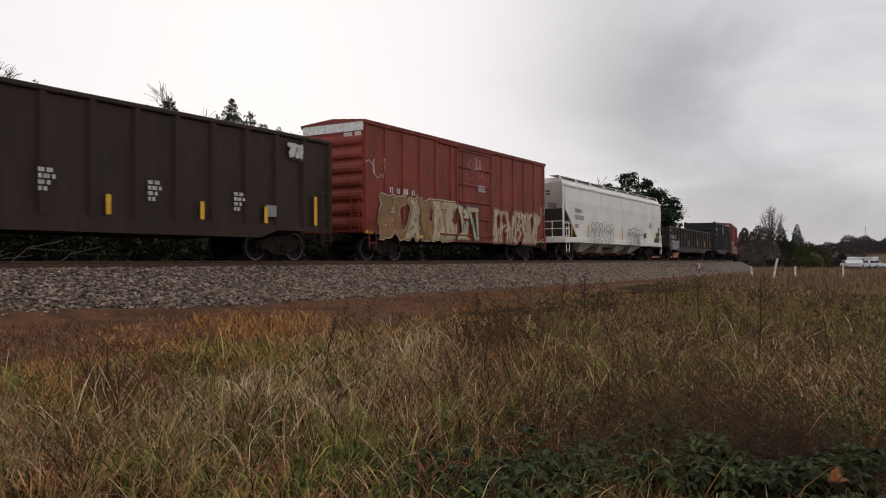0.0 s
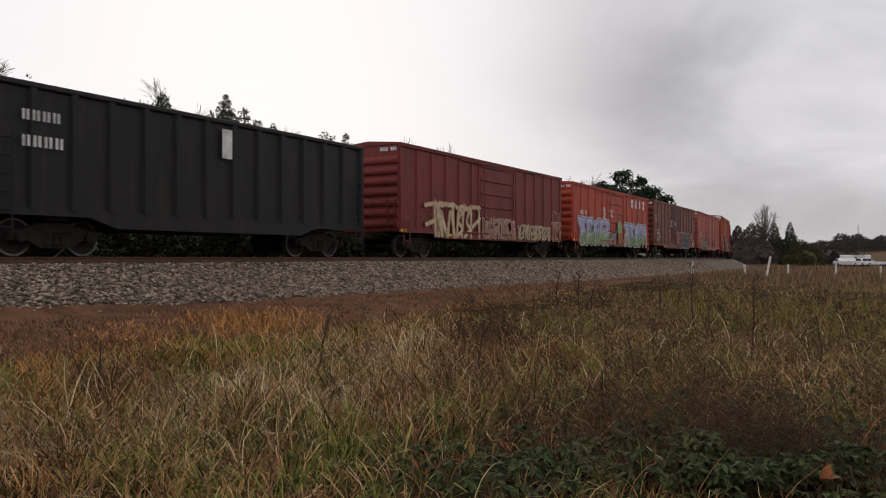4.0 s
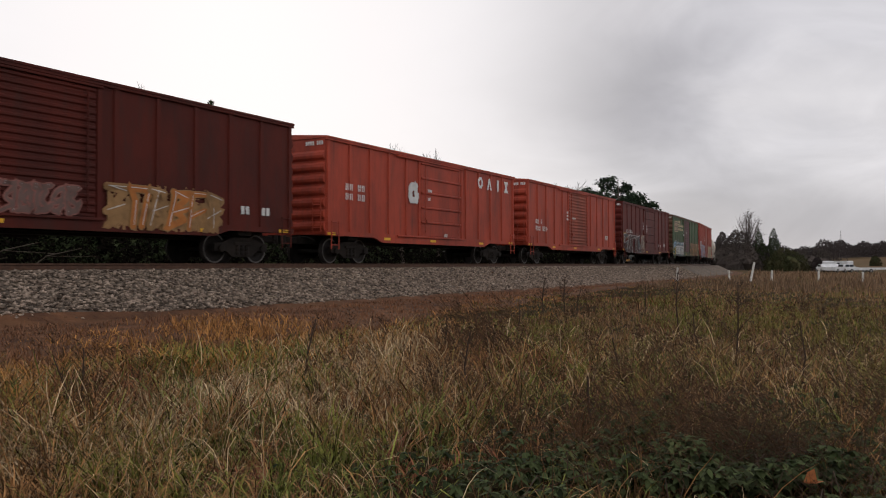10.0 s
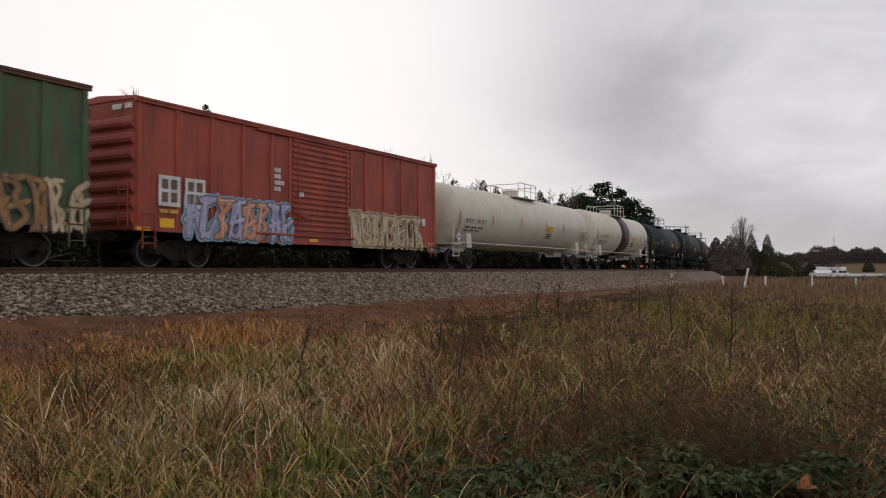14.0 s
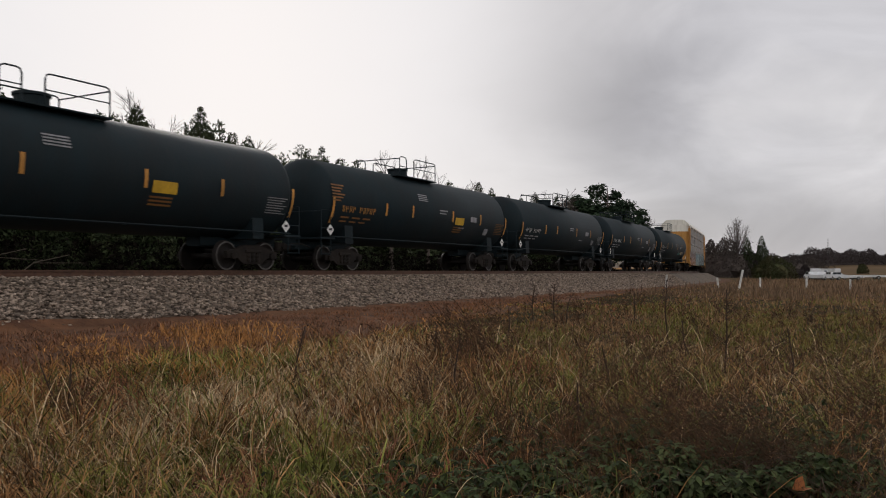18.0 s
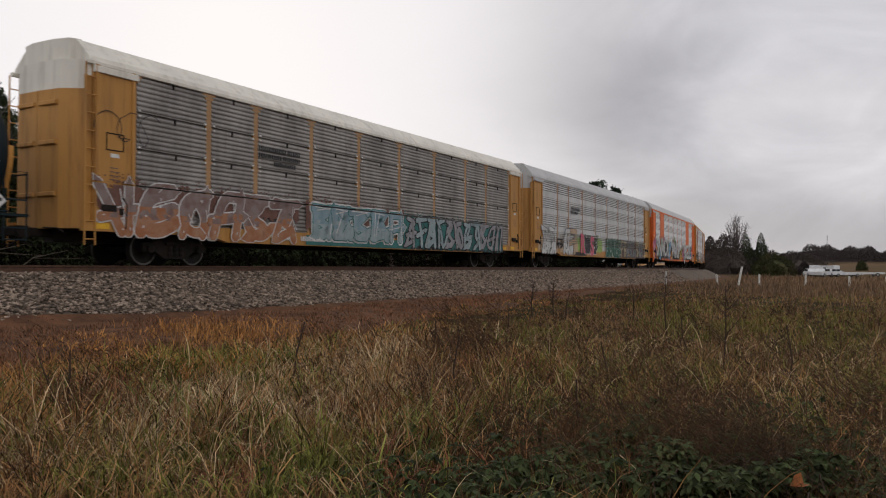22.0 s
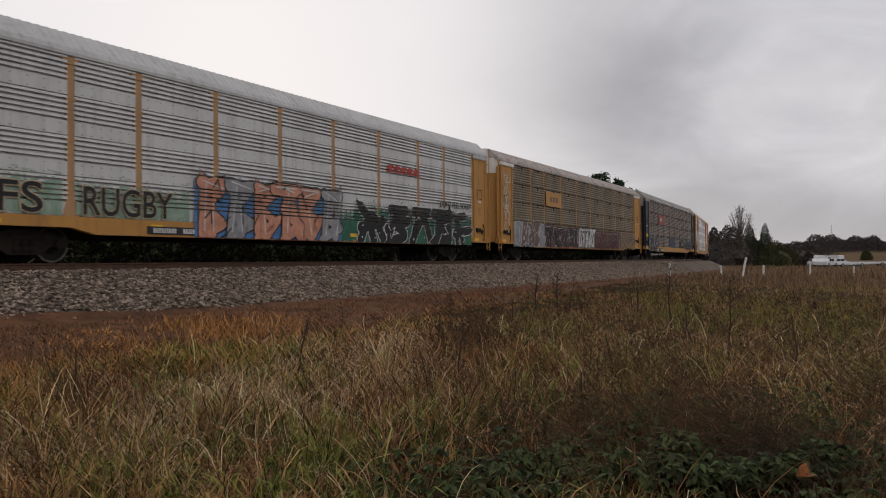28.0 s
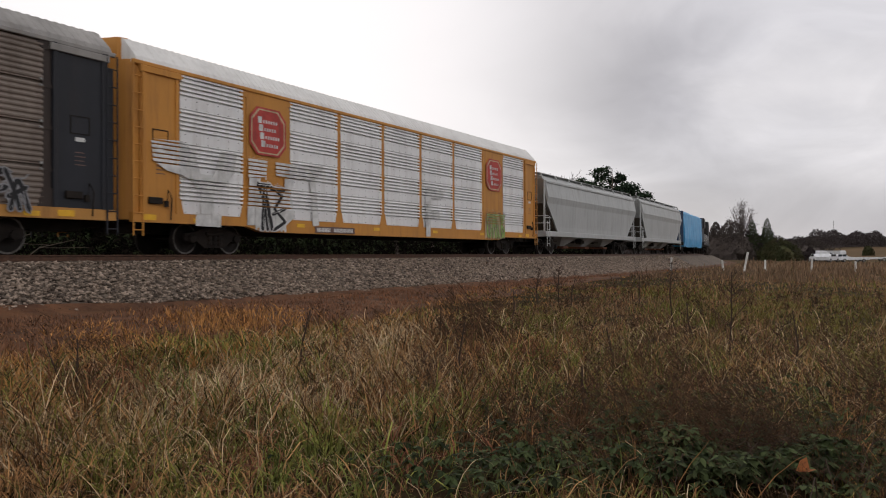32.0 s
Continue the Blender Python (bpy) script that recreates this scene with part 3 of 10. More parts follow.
def graffiti(car, y, x0, x1, z0, z1, fill, line, back=None, seed=1, thick=0.2, slant=0.12, letters=0, fill2=None, lower=None, halo=None, fat=1.25):
    """Sprayed wild shapes that cannot be read: a cloud of paint, swollen interlocking forms with outlines and a rim, and slashes over them."""
    rnd = random.Random(seed)
    bands = RACK_BANDS.get(car.name)
    trim = (lambda s: between_slots(s, bands)) if bands else (lambda s: s)
    n = round((letters or max(2, (x1 - x0) / ((z1 - z0) * 0.7))) * 1.25)
    cell = (x1 - x0) / n
    tall = z1 - z0
    if back:
        spray_cloud(car, x0 - 0.15, x1 + 0.15, y + 0.004, z0 + 0.02, z1 - 0.06 * tall, back, seed + 900)
    rim, outline, body, body2, slash, gleam = Shape(), Shape(), Shape(), Shape(), Shape(), Shape()

    def ribbon(shape, pts, w, yy, joints=True):
        for k, ((ax, az), (bx, bz)) in enumerate(zip(pts, pts[1:])):
            d = math.hypot(bx - ax, bz - az) or 1e-3
            ux, uz = (bx - ax) / d, (bz - az) / d
            q = yy - 0.0003 * k
            shape.add([(ax - uz * w, q, az + ux * w), (ax + uz * w, q, az - ux * w), (bx + uz * w, q, bz - ux * w), (bx - uz * w, q, bz + ux * w)], [(0, 1, 2, 3)])
            if joints:
                for px, pz, dq in ((ax, az, 0.00012), (bx, bz, 0.00022)):
                    shape.add([(px + w * math.cos(0.785 * j + 0.39) * 1.05, q - dq, pz + w * math.sin(0.785 * j + 0.39) * 1.05) for j in range(8)], [tuple(range(8))])

    kinds = ([(-0.3, -0.5), (-0.22, 0.45), (0.3, 0.5)], [(-0.35, 0.48), (0.3, 0.36), (-0.25, 0.02), (0.34, -0.2), (-0.3, -0.5)], [(0.0, -0.55), (-0.1, 0.1), (-0.36, 0.5)],
             [(0.34, 0.5), (-0.3, 0.3), (-0.34, -0.3), (0.1, -0.5), (0.38, -0.15)], [(-0.38, -0.12), (0.38, 0.06)], [(0.25, -0.55), (0.34, 0.5)], [(-0.4, 0.42), (0.42, 0.5)], [(-0.36, -0.5), (0.0, 0.5), (0.36, -0.52)])
    for k in range(n):
        cx, cz = x0 + cell * (k + 0.5), (z0 + z1) / 2 + tall * rnd.uniform(-0.04, 0.04)
        lean = rnd.uniform(-slant, slant) * 2
        ink = body if (fill2 is None or rnd.random() < 0.55) else body2
        yy = y - 0.004 - (k % 4) * 0.013
        wide = min(cell, tall) * rnd.uniform(0.07, 0.115) * fat
        for stroke in rnd.sample(kinds, 3):
            pts = []
            for u, v in stroke:
                p, q = (u + rnd.uniform(-0.08, 0.08)) * cell * 1.12, (v + rnd.uniform(-0.06, 0.06)) * tall
                pts.append((cx + p + lean * q, min(max(cz + q, z0 + wide * 0.9), z1 - wide * 0.6)))
            if seed % 2:
                # swollen, rounded letters
                for _ in range(2):
                    pts = [pts[0]] + [q for a, b in zip(pts, pts[1:]) for q in ((a[0] * 0.75 + b[0] * 0.25, a[1] * 0.75 + b[1] * 0.25), (a[0] * 0.25 + b[0] * 0.75, a[1] * 0.25 + b[1] * 0.75))] + [pts[-1]]
            # spiked ends run out past the last point
            ex, ez = pts[-1][0] - pts[-2][0], pts[-1][1] - pts[-2][1]
            d = math.hypot(ex, ez)
            tipx, tipz = pts[-1][0] + ex / d * wide * 2.0, max(pts[-1][1] + ez / d * wide * 2.0, z0 - 0.05)
            edge = 0.022 + thick * 0.10
            layers = [(outline, edge, 0.0), (ink, 0.0, 0.0075)]
            if halo:
                layers.insert(0, (rim, edge + 0.055, -0.003 - (k % 4) * 0.013))
            for shape, grow, lift in layers:
                ribbon(shape, pts, wide + grow, yy - lift)
                w, q = wide + grow, yy - lift - 0.003
                shape.add([(pts[-1][0] - ez / d * w, q, pts[-1][1] + ex / d * w), (pts[-1][0] + ez / d * w, q, pts[-1][1] - ex / d * w), (tipx + ex / d * grow, q, tipz + ez / d * grow)], [(0, 1, 2)])
            if fat > 1.2:
                ribbon(gleam, [(a + wide * 0.35, min(b + wide * 0.35, z1)) for a, b in pts[:2]], wide * 0.12, yy - 0.0115, False)
        for _ in range(rnd.choice((1, 2, 3))):
            pts = [(cx + cell * rnd.uniform(-0.4, 0.4), cz + tall * rnd.uniform(-0.3, 0.45))]
            for _ in range(rnd.choice((1, 2))):
                pts.append((pts[-1][0] + cell * rnd.uniform(-0.25, 0.25), pts[-1][1] + tall * rnd.uniform(-0.35, 0.2)))
            pts = [(p, min(max(q, z0), z1)) for p, q in pts]
            ribbon(slash, pts, 0.012 + thick * 0.05 * rnd.random(), yy - 0.024, False)
    if halo:
        tagged(part("sprayed_rim", trim(rim), halo, car), kind="stuff")
    tagged(part("sprayed_outline", trim(outline), line, car), kind="stuff")
    tagged(part("sprayed_slash", trim(slash), line, car), kind="stuff")
    if gleam.f:
        tagged(part("sprayed_gleam", trim(gleam), WHITE_S, car), kind="stuff")
    if lower:
        # the second colour rises into the first in three ragged steps
        bottoms, tops = Shape(), Shape()
        for k, (lo, hi) in enumerate(((-0.3, 0.34), (0.34, 0.46), (0.46, 0.58), (0.58, 1.3))):
            band = between_slots(body, [(z0 + lo * tall, z0 + hi * tall)])
            for i, f in enumerate(band.f):
                (bottoms if rnd.random() > k / 3 else tops).add([band.v[j] for j in f], [tuple(range(len(f)))])
        tagged(part("sprayed_shape", trim(bottoms), lower, car), kind="stuff")
        body = tops
    for shape, m in ((body, fill), (body2, fill2)):
        if shape.v:
            tagged(part("sprayed_shape", trim(shape), m, car), kind="stuff")


def spray_cloud(car, x0, x1, y, z0, z1, mat, seed=1):
    """A thin ragged haze of paint behind lettering."""
    rnd = random.Random(seed)
    sh = Shape()
    for k in range(int((x1 - x0) / 0.09)):
        x = x0 + 0.09 * k
        lo, hi = z0 + rnd.uniform(-0.1, 0.06), z1 + rnd.uniform(-0.22, 0.12)
        sh.box(x, x + rnd.uniform(0.086, 0.09), y - 0.004, y, lo, hi)
        for _ in range(2):
            q = hi + rnd.uniform(0.02, 0.2)
            sh.box(x, x + 0.05, y - 0.004, y, q, q + 0.03)
    bands = RACK_BANDS.get(car.name)
    tagged(part("sprayed_background", between_slots(sh, bands) if bands else sh, mat, car), kind="stuff")


def flower(car, x, y, z, r, petal, seed=1):
    """A sprayed blossom: pointed swollen petals with dark outlines, a pale streak on each, and a small heart."""
    rnd = random.Random(seed)
    rim, leaves, streak = Shape(), Shape(), Shape()
    turn = rnd.uniform(0, 6.28)
    count = 5 if r > 0.45 else 6
    for k in range(count):
        a = turn + 6.28 * k / count + rnd.uniform(-0.25, 0.25)
        far = r * rnd.uniform(0.82, 1.2)
        wide = r * rnd.uniform(0.5, 0.68)
        c, s = math.cos(a), math.sin(a)
        for shape, grow, lift, w, f in ((rim, 0.04, 0.0, 1.0, 1.0), (leaves, 0.0, 0.006, 1.0, 1.0), (streak, 0.0, 0.009, 0.16, 0.72)):
            ring = []
            for t in range(14):
                q = 6.283 * t / 14
                along = far * f * (0.5 - 0.5 * math.cos(q)) + grow * (-math.cos(q))
                over = (wide * w * (0.75 + 0.3 * math.sin(q * 2 + k)) + grow) * math.sin(q) * (0.75 - 0.35 * math.cos(q))
                ring.append((x + along * c - over * s, y - lift - 0.0012 * k, max(z + along * s + over * c, 0.72)))
            shape.add(ring, [tuple(range(14))])
    heart = Shape()
    heart.add([(x + r * 0.13 * math.cos(t * 0.785), y - 0.02, z + r * 0.13 * math.sin(t * 0.785)) for t in range(8)], [tuple(range(8))])
    bloom = part("sprayed_flower", leaves, petal, car)
    part("outline", rim, BLACK_S, bloom)
    part("streaks", streak, colour("pale_rose", (0.5, 0.32, 0.33)) if "magenta" in petal.name else GREY_S, bloom)
    part("heart", heart, CREAM_S, bloom)


def leaf_sprig(car, x, y, z, size, mat, seed=1):
    """A sprayed upright sprig of pointed leaves with dark outlines."""
    rnd = random.Random(seed)
    rim, leaves = Shape(), Shape()
    rim.box(x - 0.02, x + 0.02, y - 0.002, y, z - size * 0.35, z + size * 0.8)
    for k in range(7):
        e = -1 if k % 2 else 1
        bz = z + size * (0.1 * k)
        a = 1.57 - e * rnd.uniform(0.35, 0.8) * (0.1 if k == 6 else 1.0)
        far, wide = size * rnd.uniform(0.42, 0.6), size * 0.065
        for shape, grow, lift in ((rim, 0.03, 0.0), (leaves, 0.0, 0.004)):
            ring = []
            for along, over in ((-grow, 0), (far * 0.3, wide + grow), (far * 0.65, wide * 0.8 + grow), (far + grow * 2, 0), (far * 0.65, -wide * 0.8 - grow), (far * 0.3, -wide - grow)):
                ring.append((x + along * math.cos(a) - over * math.sin(a), y - lift - 0.001 * k, bz + along * math.sin(a) + over * math.cos(a)))
            shape.add(ring, [tuple(range(6))])
    sprig = part("sprayed_leaves", leaves, mat, car)
    part("outline", rim, BLACK_S, sprig)


def scribble(car, y, x, z, size, mat, seed, n=3, w=0.011):
    """A thin hand-sprayed tag: one looping line."""
    rnd = random.Random(seed)
    sh = Shape()
    pts = []
    for k in range(n):
        cx, r1, r2 = x + size * 0.3 * k, size * rnd.uniform(0.10, 0.2), size * rnd.uniform(0.16, 0.3)
        a0, turn = rnd.uniform(0, 6.28), rnd.choice((-1, 1)) * rnd.uniform(3.2, 7.5)
        for j in range(11):
            a = a0 + turn * j / 10
            pts.append((cx + r1 * math.cos(a) + size * 0.02 * j, z + r2 * math.sin(a) + size * rnd.uniform(-0.015, 0.015)))
    lift = 0.0
    for (px, pz), (qx, qz) in zip(pts, pts[1:]):
        d = math.hypot(qx - px, qz - pz) or 1e-3
        nx, nz = -(qz - pz) / d * w, (qx - px) / d * w
        lift += 0.0002
        sh.add([(px + nx, y - lift, pz + nz), (px - nx, y - lift, pz - nz), (qx - nx, y - lift, qz - nz), (qx + nx, y - lift, qz + nz)], [(0, 1, 2, 3)])
    tagged(part("sprayed_tag", sh, mat, car), kind="stuff")


def bubble_tag(car, y, x, z, w, h, n, mat, seed, thick=0.02):
    """A row of overlapping sprayed bubbles, outlines only, with a short inner stroke in each."""
    rnd = random.Random(seed)
    sh = Shape()

    def line(pts):
        for k, ((px, pz), (qx, qz)) in enumerate(zip(pts, pts[1:])):
            d = math.hypot(qx - px, qz - pz) or 1e-3
            nx, nz = -(qz - pz) / d * thick, (qx - px) / d * thick
            q = y - 0.0003 * k
            sh.add([(px + nx, q, pz + nz), (px - nx, q, pz - nz), (qx - nx, q, qz - nz), (qx + nx, q, qz + nz)], [(0, 1, 2, 3)])

    for i in range(n):
        cx, rx = x + w * (i + 0.5) / n, w / n * rnd.uniform(0.52, 0.66)
        top = h * (1.0 - 0.22 * abs(i - (n - 1) / 2) / n) * rnd.uniform(0.92, 1.05)
        line([(cx - rx * (0.9 + 0.12 * rnd.random()), z)] + [(cx - rx * math.cos(math.pi * k / 12), z + top * (0.55 + 0.45 * math.sin(math.pi * k / 12))) for k in range(13)] + [(cx + rx * 0.85, z + h * 0.05)])
        mz = z + h * rnd.uniform(0.42, 0.55)
        line([(cx - rx * 0.8, mz), (cx - rx * 0.2, mz + h * 0.1), (cx + rx * 0.4, mz - h * 0.05)])
        line([(cx + rx * 0.2 * math.cos(0.8 * k), z + top * 0.7 + rx * 0.22 * math.sin(0.8 * k)) for k in range(9)])
        if rnd.random() < 0.6:
            line([(cx, z), (cx + rnd.uniform(-0.05, 0.05), z + h * 0.3)])
    tagged(part("sprayed_tag", sh, mat, car), kind="stuff")


def words(car, text, x, z, size, y, mat, outline=None, name="sprayed_word", width=None, rim=0.045, heavy=0.012):
    """Readable lettering on the field side."""
    for m, off, lift in ((outline, rim, 0.0), (mat, heavy, 0.012)):
        if m is None:
            continue
        cu = bpy.data.curves.new(name, "FONT")
        cu.body, cu.size, cu.offset, cu.resolution_u, cu.extrude = text, size, off * size / 1.5, 5, 0.002
        cu.materials.append(m)
        ob = new(name if m is mat else name + "_outline", cu)
        ob.parent = car
        ob.matrix_basis = pose(x, y - lift, z, 90, 0, 0) @ Matrix.Diagonal((width or 1.0, 1, 1, 1))


def colour(name, c, c2=None):
    key = "spray_" + name
    if key not in M:
        M[key] = material(key, c, 0.6, 0, c2 or tuple(v * 0.7 for v in c), 3.0, dirt=(0.06, 0.045, 0.035), dirt_scale=2.0, dirt_spread=(0.55, 1.0), dirt_stretch=(3, 3, 0.4))
    return M[key]


WHITE_S, BLACK_S, PINK_S = colour("white", (0.62, 0.62, 0.60)), colour("black", (0.02, 0.02, 0.022)), colour("pink", (0.60, 0.14, 0.19))
BLUE_S, GREEN_S, TEAL_S = colour("blue", (0.08, 0.20, 0.42)), colour("green", (0.10, 0.26, 0.08)), colour("teal", (0.04, 0.17, 0.16))
CREAM_S, LILAC_S = colour("cream", (0.50, 0.40, 0.25)), colour("lilac", (0.36, 0.36, 0.55))
RED_S, SKY_S, GREY_S = colour("red", (0.45, 0.06, 0.05)), colour("sky_blue", (0.22, 0.42, 0.55)), colour("grey", (0.28, 0.28, 0.29))
LIME_S, YELLOW_S, PEACH_S = colour("lime", (0.30, 0.45, 0.12)), colour("yellow", (0.65, 0.45, 0.08)), colour("peach", (0.55, 0.26, 0.17))
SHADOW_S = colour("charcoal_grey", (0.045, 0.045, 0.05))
TAN_S = colour("faded_tan", (0.30, 0.17, 0.07))
DRAB_S, RUSTPINK_S = colour("drab", (0.16, 0.10, 0.085)), colour("rust_pink", (0.30, 0.12, 0.10))


def boxcar(label, L, H, side_mat, door=(0.47, 0.67), door_mat=None, ribs=13, corrugated=True, cap=None, end_mat=None, trim_mat=None):
    car = thing("boxcar", label, "boxcar", "cars of the freight train")
    door_mat = door_mat or side_mat
    H += 0.13
    y = 1.42
    x0, x1 = -L / 2, L / 2
    d0, d1 = x0 + door[0] * L, x0 + door[1] * L
    z0, z1 = 1.02, H - 0.14
    sh = Shape()
    sh.box(x0 + 0.06, x1 - 0.06, -y, y, z0, z1)
    part("body", sh, side_mat, car)
    # side sills hang lower between the trucks
    for side in (-1, 1):
        sh = Shape()
        ring = [(x0, z0 + 0.12), (x0, 0.98), (x0 + 2.9, 0.98), (x0 + 3.5, 0.80), (x1 - 3.5, 0.80), (x1 - 2.9, 0.98), (x1, 0.98), (x1, z0 + 0.12)]
        sh.extrude(ring, 1, side * (y + 0.055), side * (y - 0.02))
        part("side_sill", sh, side_mat, car)
        sh = Shape()
        sh.box(x0, x1, *sorted((side * (y - 0.01), side * (y + 0.07))), z1 - 0.14, z1, 0.015)
        part("top_chord", sh, trim_mat or side_mat, car)
    def make_rib(r):
        r.extrude([(-0.075, -0.001), (-0.06, -0.052), (0.06, -0.052), (0.075, -0.001)], 2, 1.12, z1 - 0.13)
    rib = Shape()
    make_rib(rib)
    rib = rib.mesh("side_post", side_mat)
    for k in range(ribs):
        x = x0 + 0.16 + (L - 0.32) * k / (ribs - 1)
        if d0 - 0.3 < x < d1 + 0.3:
            continue
        part("side_post", rib, None, car, at=pose(x, -y, 0))
        part("side_post", rib, None, car, at=pose(x, y, 0, 0, 0, 180))
    for x in (d0 - 0.12, d1 + 0.12):
        part("side_post", rib, None, car, at=pose(x, -y, 0))
        part("side_post", rib, None, car, at=pose(x, y, 0, 0, 0, 180))
    for side in (-1, 1):
        sh = Shape()
        top, low = z1 - 0.22, 1.16
        n = 17 if corrugated else 5
        prof = []
        for k in range(n):
            za, zb = low + (top - low) * k / n, low + (top - low) * (k + 1) / n
            h = zb - za
            prof += [(y + 0.03, za), (y + 0.03, za + h * (0.35 if corrugated else 0.82)), (y + (0.065 if corrugated else 0.08), za + h * (0.55 if corrugated else 0.87)), (y + (0.065 if corrugated else 0.08), za + h * (0.8 if corrugated else 0.96))]
        prof += [(y + 0.03, top), (y - 0.01, top), (y - 0.01, low)]
        sh.extrude([(side * a, b) for a, b in prof], 0, d0, d1)
        dr = part("door", sh, door_mat, car)
        sh = Shape()
        sh.box(d0 + 0.3, d0 + 0.7, *sorted((side * (y + 0.06), side * (y + 0.14))), low + 0.55, low + 0.68)
        part("door_handle", sh, side_mat, dr)
        for x in (d0 + 0.25, d1 - 0.25):
            sh = Shape()
            sh.tube([(x, side * (y + 0.10), low + 0.1), (x, side * (y + 0.10), top - 0.1)], 0.022, 5)
            part("locking_rod", sh, side_mat, dr)
        sh = Shape()
        sh.box(d0 - (d1 - d0) * 0.55, d1 + 0.2, *sorted((side * (y + 0.05), side * (y + 0.12))), 1.06, 1.13, 0.01)
        part("door_track", sh, side_mat, car)
        sh = Shape()
        sh.box(d0 - (d1 - d0) * 0.55, d1 + 0.2, *sorted((side * (y + 0.05), side * (y + 0.10))), z1 - 0.21, z1 - 0.15, 0.01)
        part("door_track", sh, side_mat, car)
    # roof with a low ridge and cross ribs
    sh = Shape()
    zr = z1 + 0.005
    sh.extrude([(-y - 0.09, zr - 0.06), (-y - 0.09, zr), (0, zr + 0.13), (y + 0.09, zr), (y + 0.09, zr - 0.06)], 0, x0, x1)
    n = int(L / 1.2)
    for k in range(1, n):
        x = x0 + L * k / n
        sh.extrude([(-y - 0.04, zr - 0.01), (-y + 0.02, zr + 0.03), (0, zr + 0.155), (y - 0.02, zr + 0.03), (y + 0.04, zr - 0.01)], 0, x - 0.04, x + 0.04)
    part("roof", sh, trim_mat or side_mat, car)
    # pressed ends with rounded ribs
    for e in (-1, 1):
        sh = Shape()
        prof = [(0.0, z0)]
        n = 7
        for k in range(n):
            za = z0 + 0.12 + (z1 - z0 - 0.55) * k / n
            h = (z1 - z0 - 0.55) / n
            prof += [(0.02, za), (0.10, za + h * 0.2), (0.12, za + h * 0.42), (0.10, za + h * 0.64), (0.02, za + h * 0.84)]
        prof += [(0.02, z1 - 0.4), (0.02, z1)]
        xs = e * (L / 2 - 0.06)
        ring = [(xs + e * a, b) for a, b in prof] + [(xs - e * 0.05, z1), (xs - e * 0.05, z0)]
        sh.extrude(ring, 1, -y + 0.03, y - 0.03)
        part("end_wall", sh, end_mat or side_mat, car)
        if cap:
            sh = Shape()
            sh.box(*sorted((xs + e * 0.03, xs + e * 0.05)), -y, y, z1 - 0.38, z1 - 0.02)
            part("end_band", sh, cap, car)
        if e < 0:
            ladder(car, -L / 2, -1.1, 1.1, 2.3, side_mat, 0.36, along="y")
            sh = Shape()
            for k in range(8):
                if k != 3:
                    sh.box(xs - 0.062, xs - 0.052, -1.32 + 0.1 * k, -1.26 + 0.1 * k, z1 - (0.56 if cap else 0.30), z1 - (0.42 if cap else 0.16))
            tagged(part("end_stencil", sh, M["white"], car), kind="stuff")
    ladder(car, x1 - 0.42, -y - 0.05, 0.5, 1.5, side_mat)
    ladder(car, x0 + 0.42, -y - 0.05, 0.5, 1.5, side_mat)
    for x in (x0 + 0.3, x0 + 3.8, -0.5, x1 - 3.8, x1 - 0.5):
        sh = Shape()
        sh.box(x - 0.22, x + 0.22, -y - 0.064, -y - 0.056, 0.99 if abs(x) > L / 2 - 3 else 0.9, 1.09 if abs(x) > L / 2 - 3 else 1.0)
        part("reflector", sh, M["yellow"], car)
    running_gear(car, L, 1.95)
    return car, -y - 0.055


def gondola(label, L, H, mat, ribs=14, post_mat=None):
    car = thing("gondola_car", label, "gondola car", "cars of the freight train")
    y, x0, x1, z0 = 1.45, -L / 2, L / 2, 1.08
    sh = Shape()
    t = 0.08
    sh.box(x0, x1, -y, -y + t, z0, H - 0.1)
    sh.box(x0, x1, y - t, y, z0, H - 0.1)
    part("side_wall", sh, mat, car)
    sh = Shape()
    sh.box(x0 + t, x1 - t, -y + t, y - t, z0, z0 + 0.1)
    part("floor_plate", sh, mat, car)
    for e in (x0, x1 - t):
        sh = Shape()
        sh.box(e, e + t, -y + t, y - t, z0 + 0.1, H - 0.1)
        for z in (z0 + (H - z0) * 0.35, z0 + (H - z0) * 0.7):
            sh.box(e - 0.08, e + t + 0.08, -y + 0.1, y - 0.1, z, z + 0.15, 0.03)
        part("end_wall", sh, mat, car)
    for side in (-1, 1):
        sh = Shape()
        sh.box(x0 - 0.02, x1 + 0.02, *sorted((side * (y - 0.12), side * (y + 0.09))), H - 0.14, H, 0.03)
        part("top_chord", sh, mat, car)
        sh = Shape()
        ring = [(x0, z0 + 0.05), (x0, 0.95), (x0 + 2.6, 0.95), (x0 + 3.4, 0.70), (x1 - 3.4, 0.70), (x1 - 2.6, 0.95), (x1, 0.95), (x1, z0 + 0.05)]
        sh.extrude(ring, 1, side * (y + 0.06), side * (y - 0.06))
        part("side_sill", sh, mat, car)
    rib = Shape()
    rib.extrude([(-0.11, 0.0), (-0.07, -0.1), (0.07, -0.1), (0.11, 0.0)], 2, z0, H - 0.13)
    rib = rib.mesh("side_post", post_mat or mat)
    for k in range(ribs):
        x = x0 + 0.12 + (L - 0.24) * k / (ribs - 1)
        part("side_post", rib, None, car, at=pose(x, -y, 0))
        part("side_post", rib, None, car, at=pose(x, y, 0, 0, 0, 180))
    ladder(car, x0 + 0.4, -y - 0.1, 0.5, min(H - 0.2, 2.8), mat)
    ladder(car, x1 - 0.4, -y - 0.1, 0.5, min(H - 0.2, 2.8), mat)
    running_gear(car, L, 2.0)
    return car, -y - 0.105


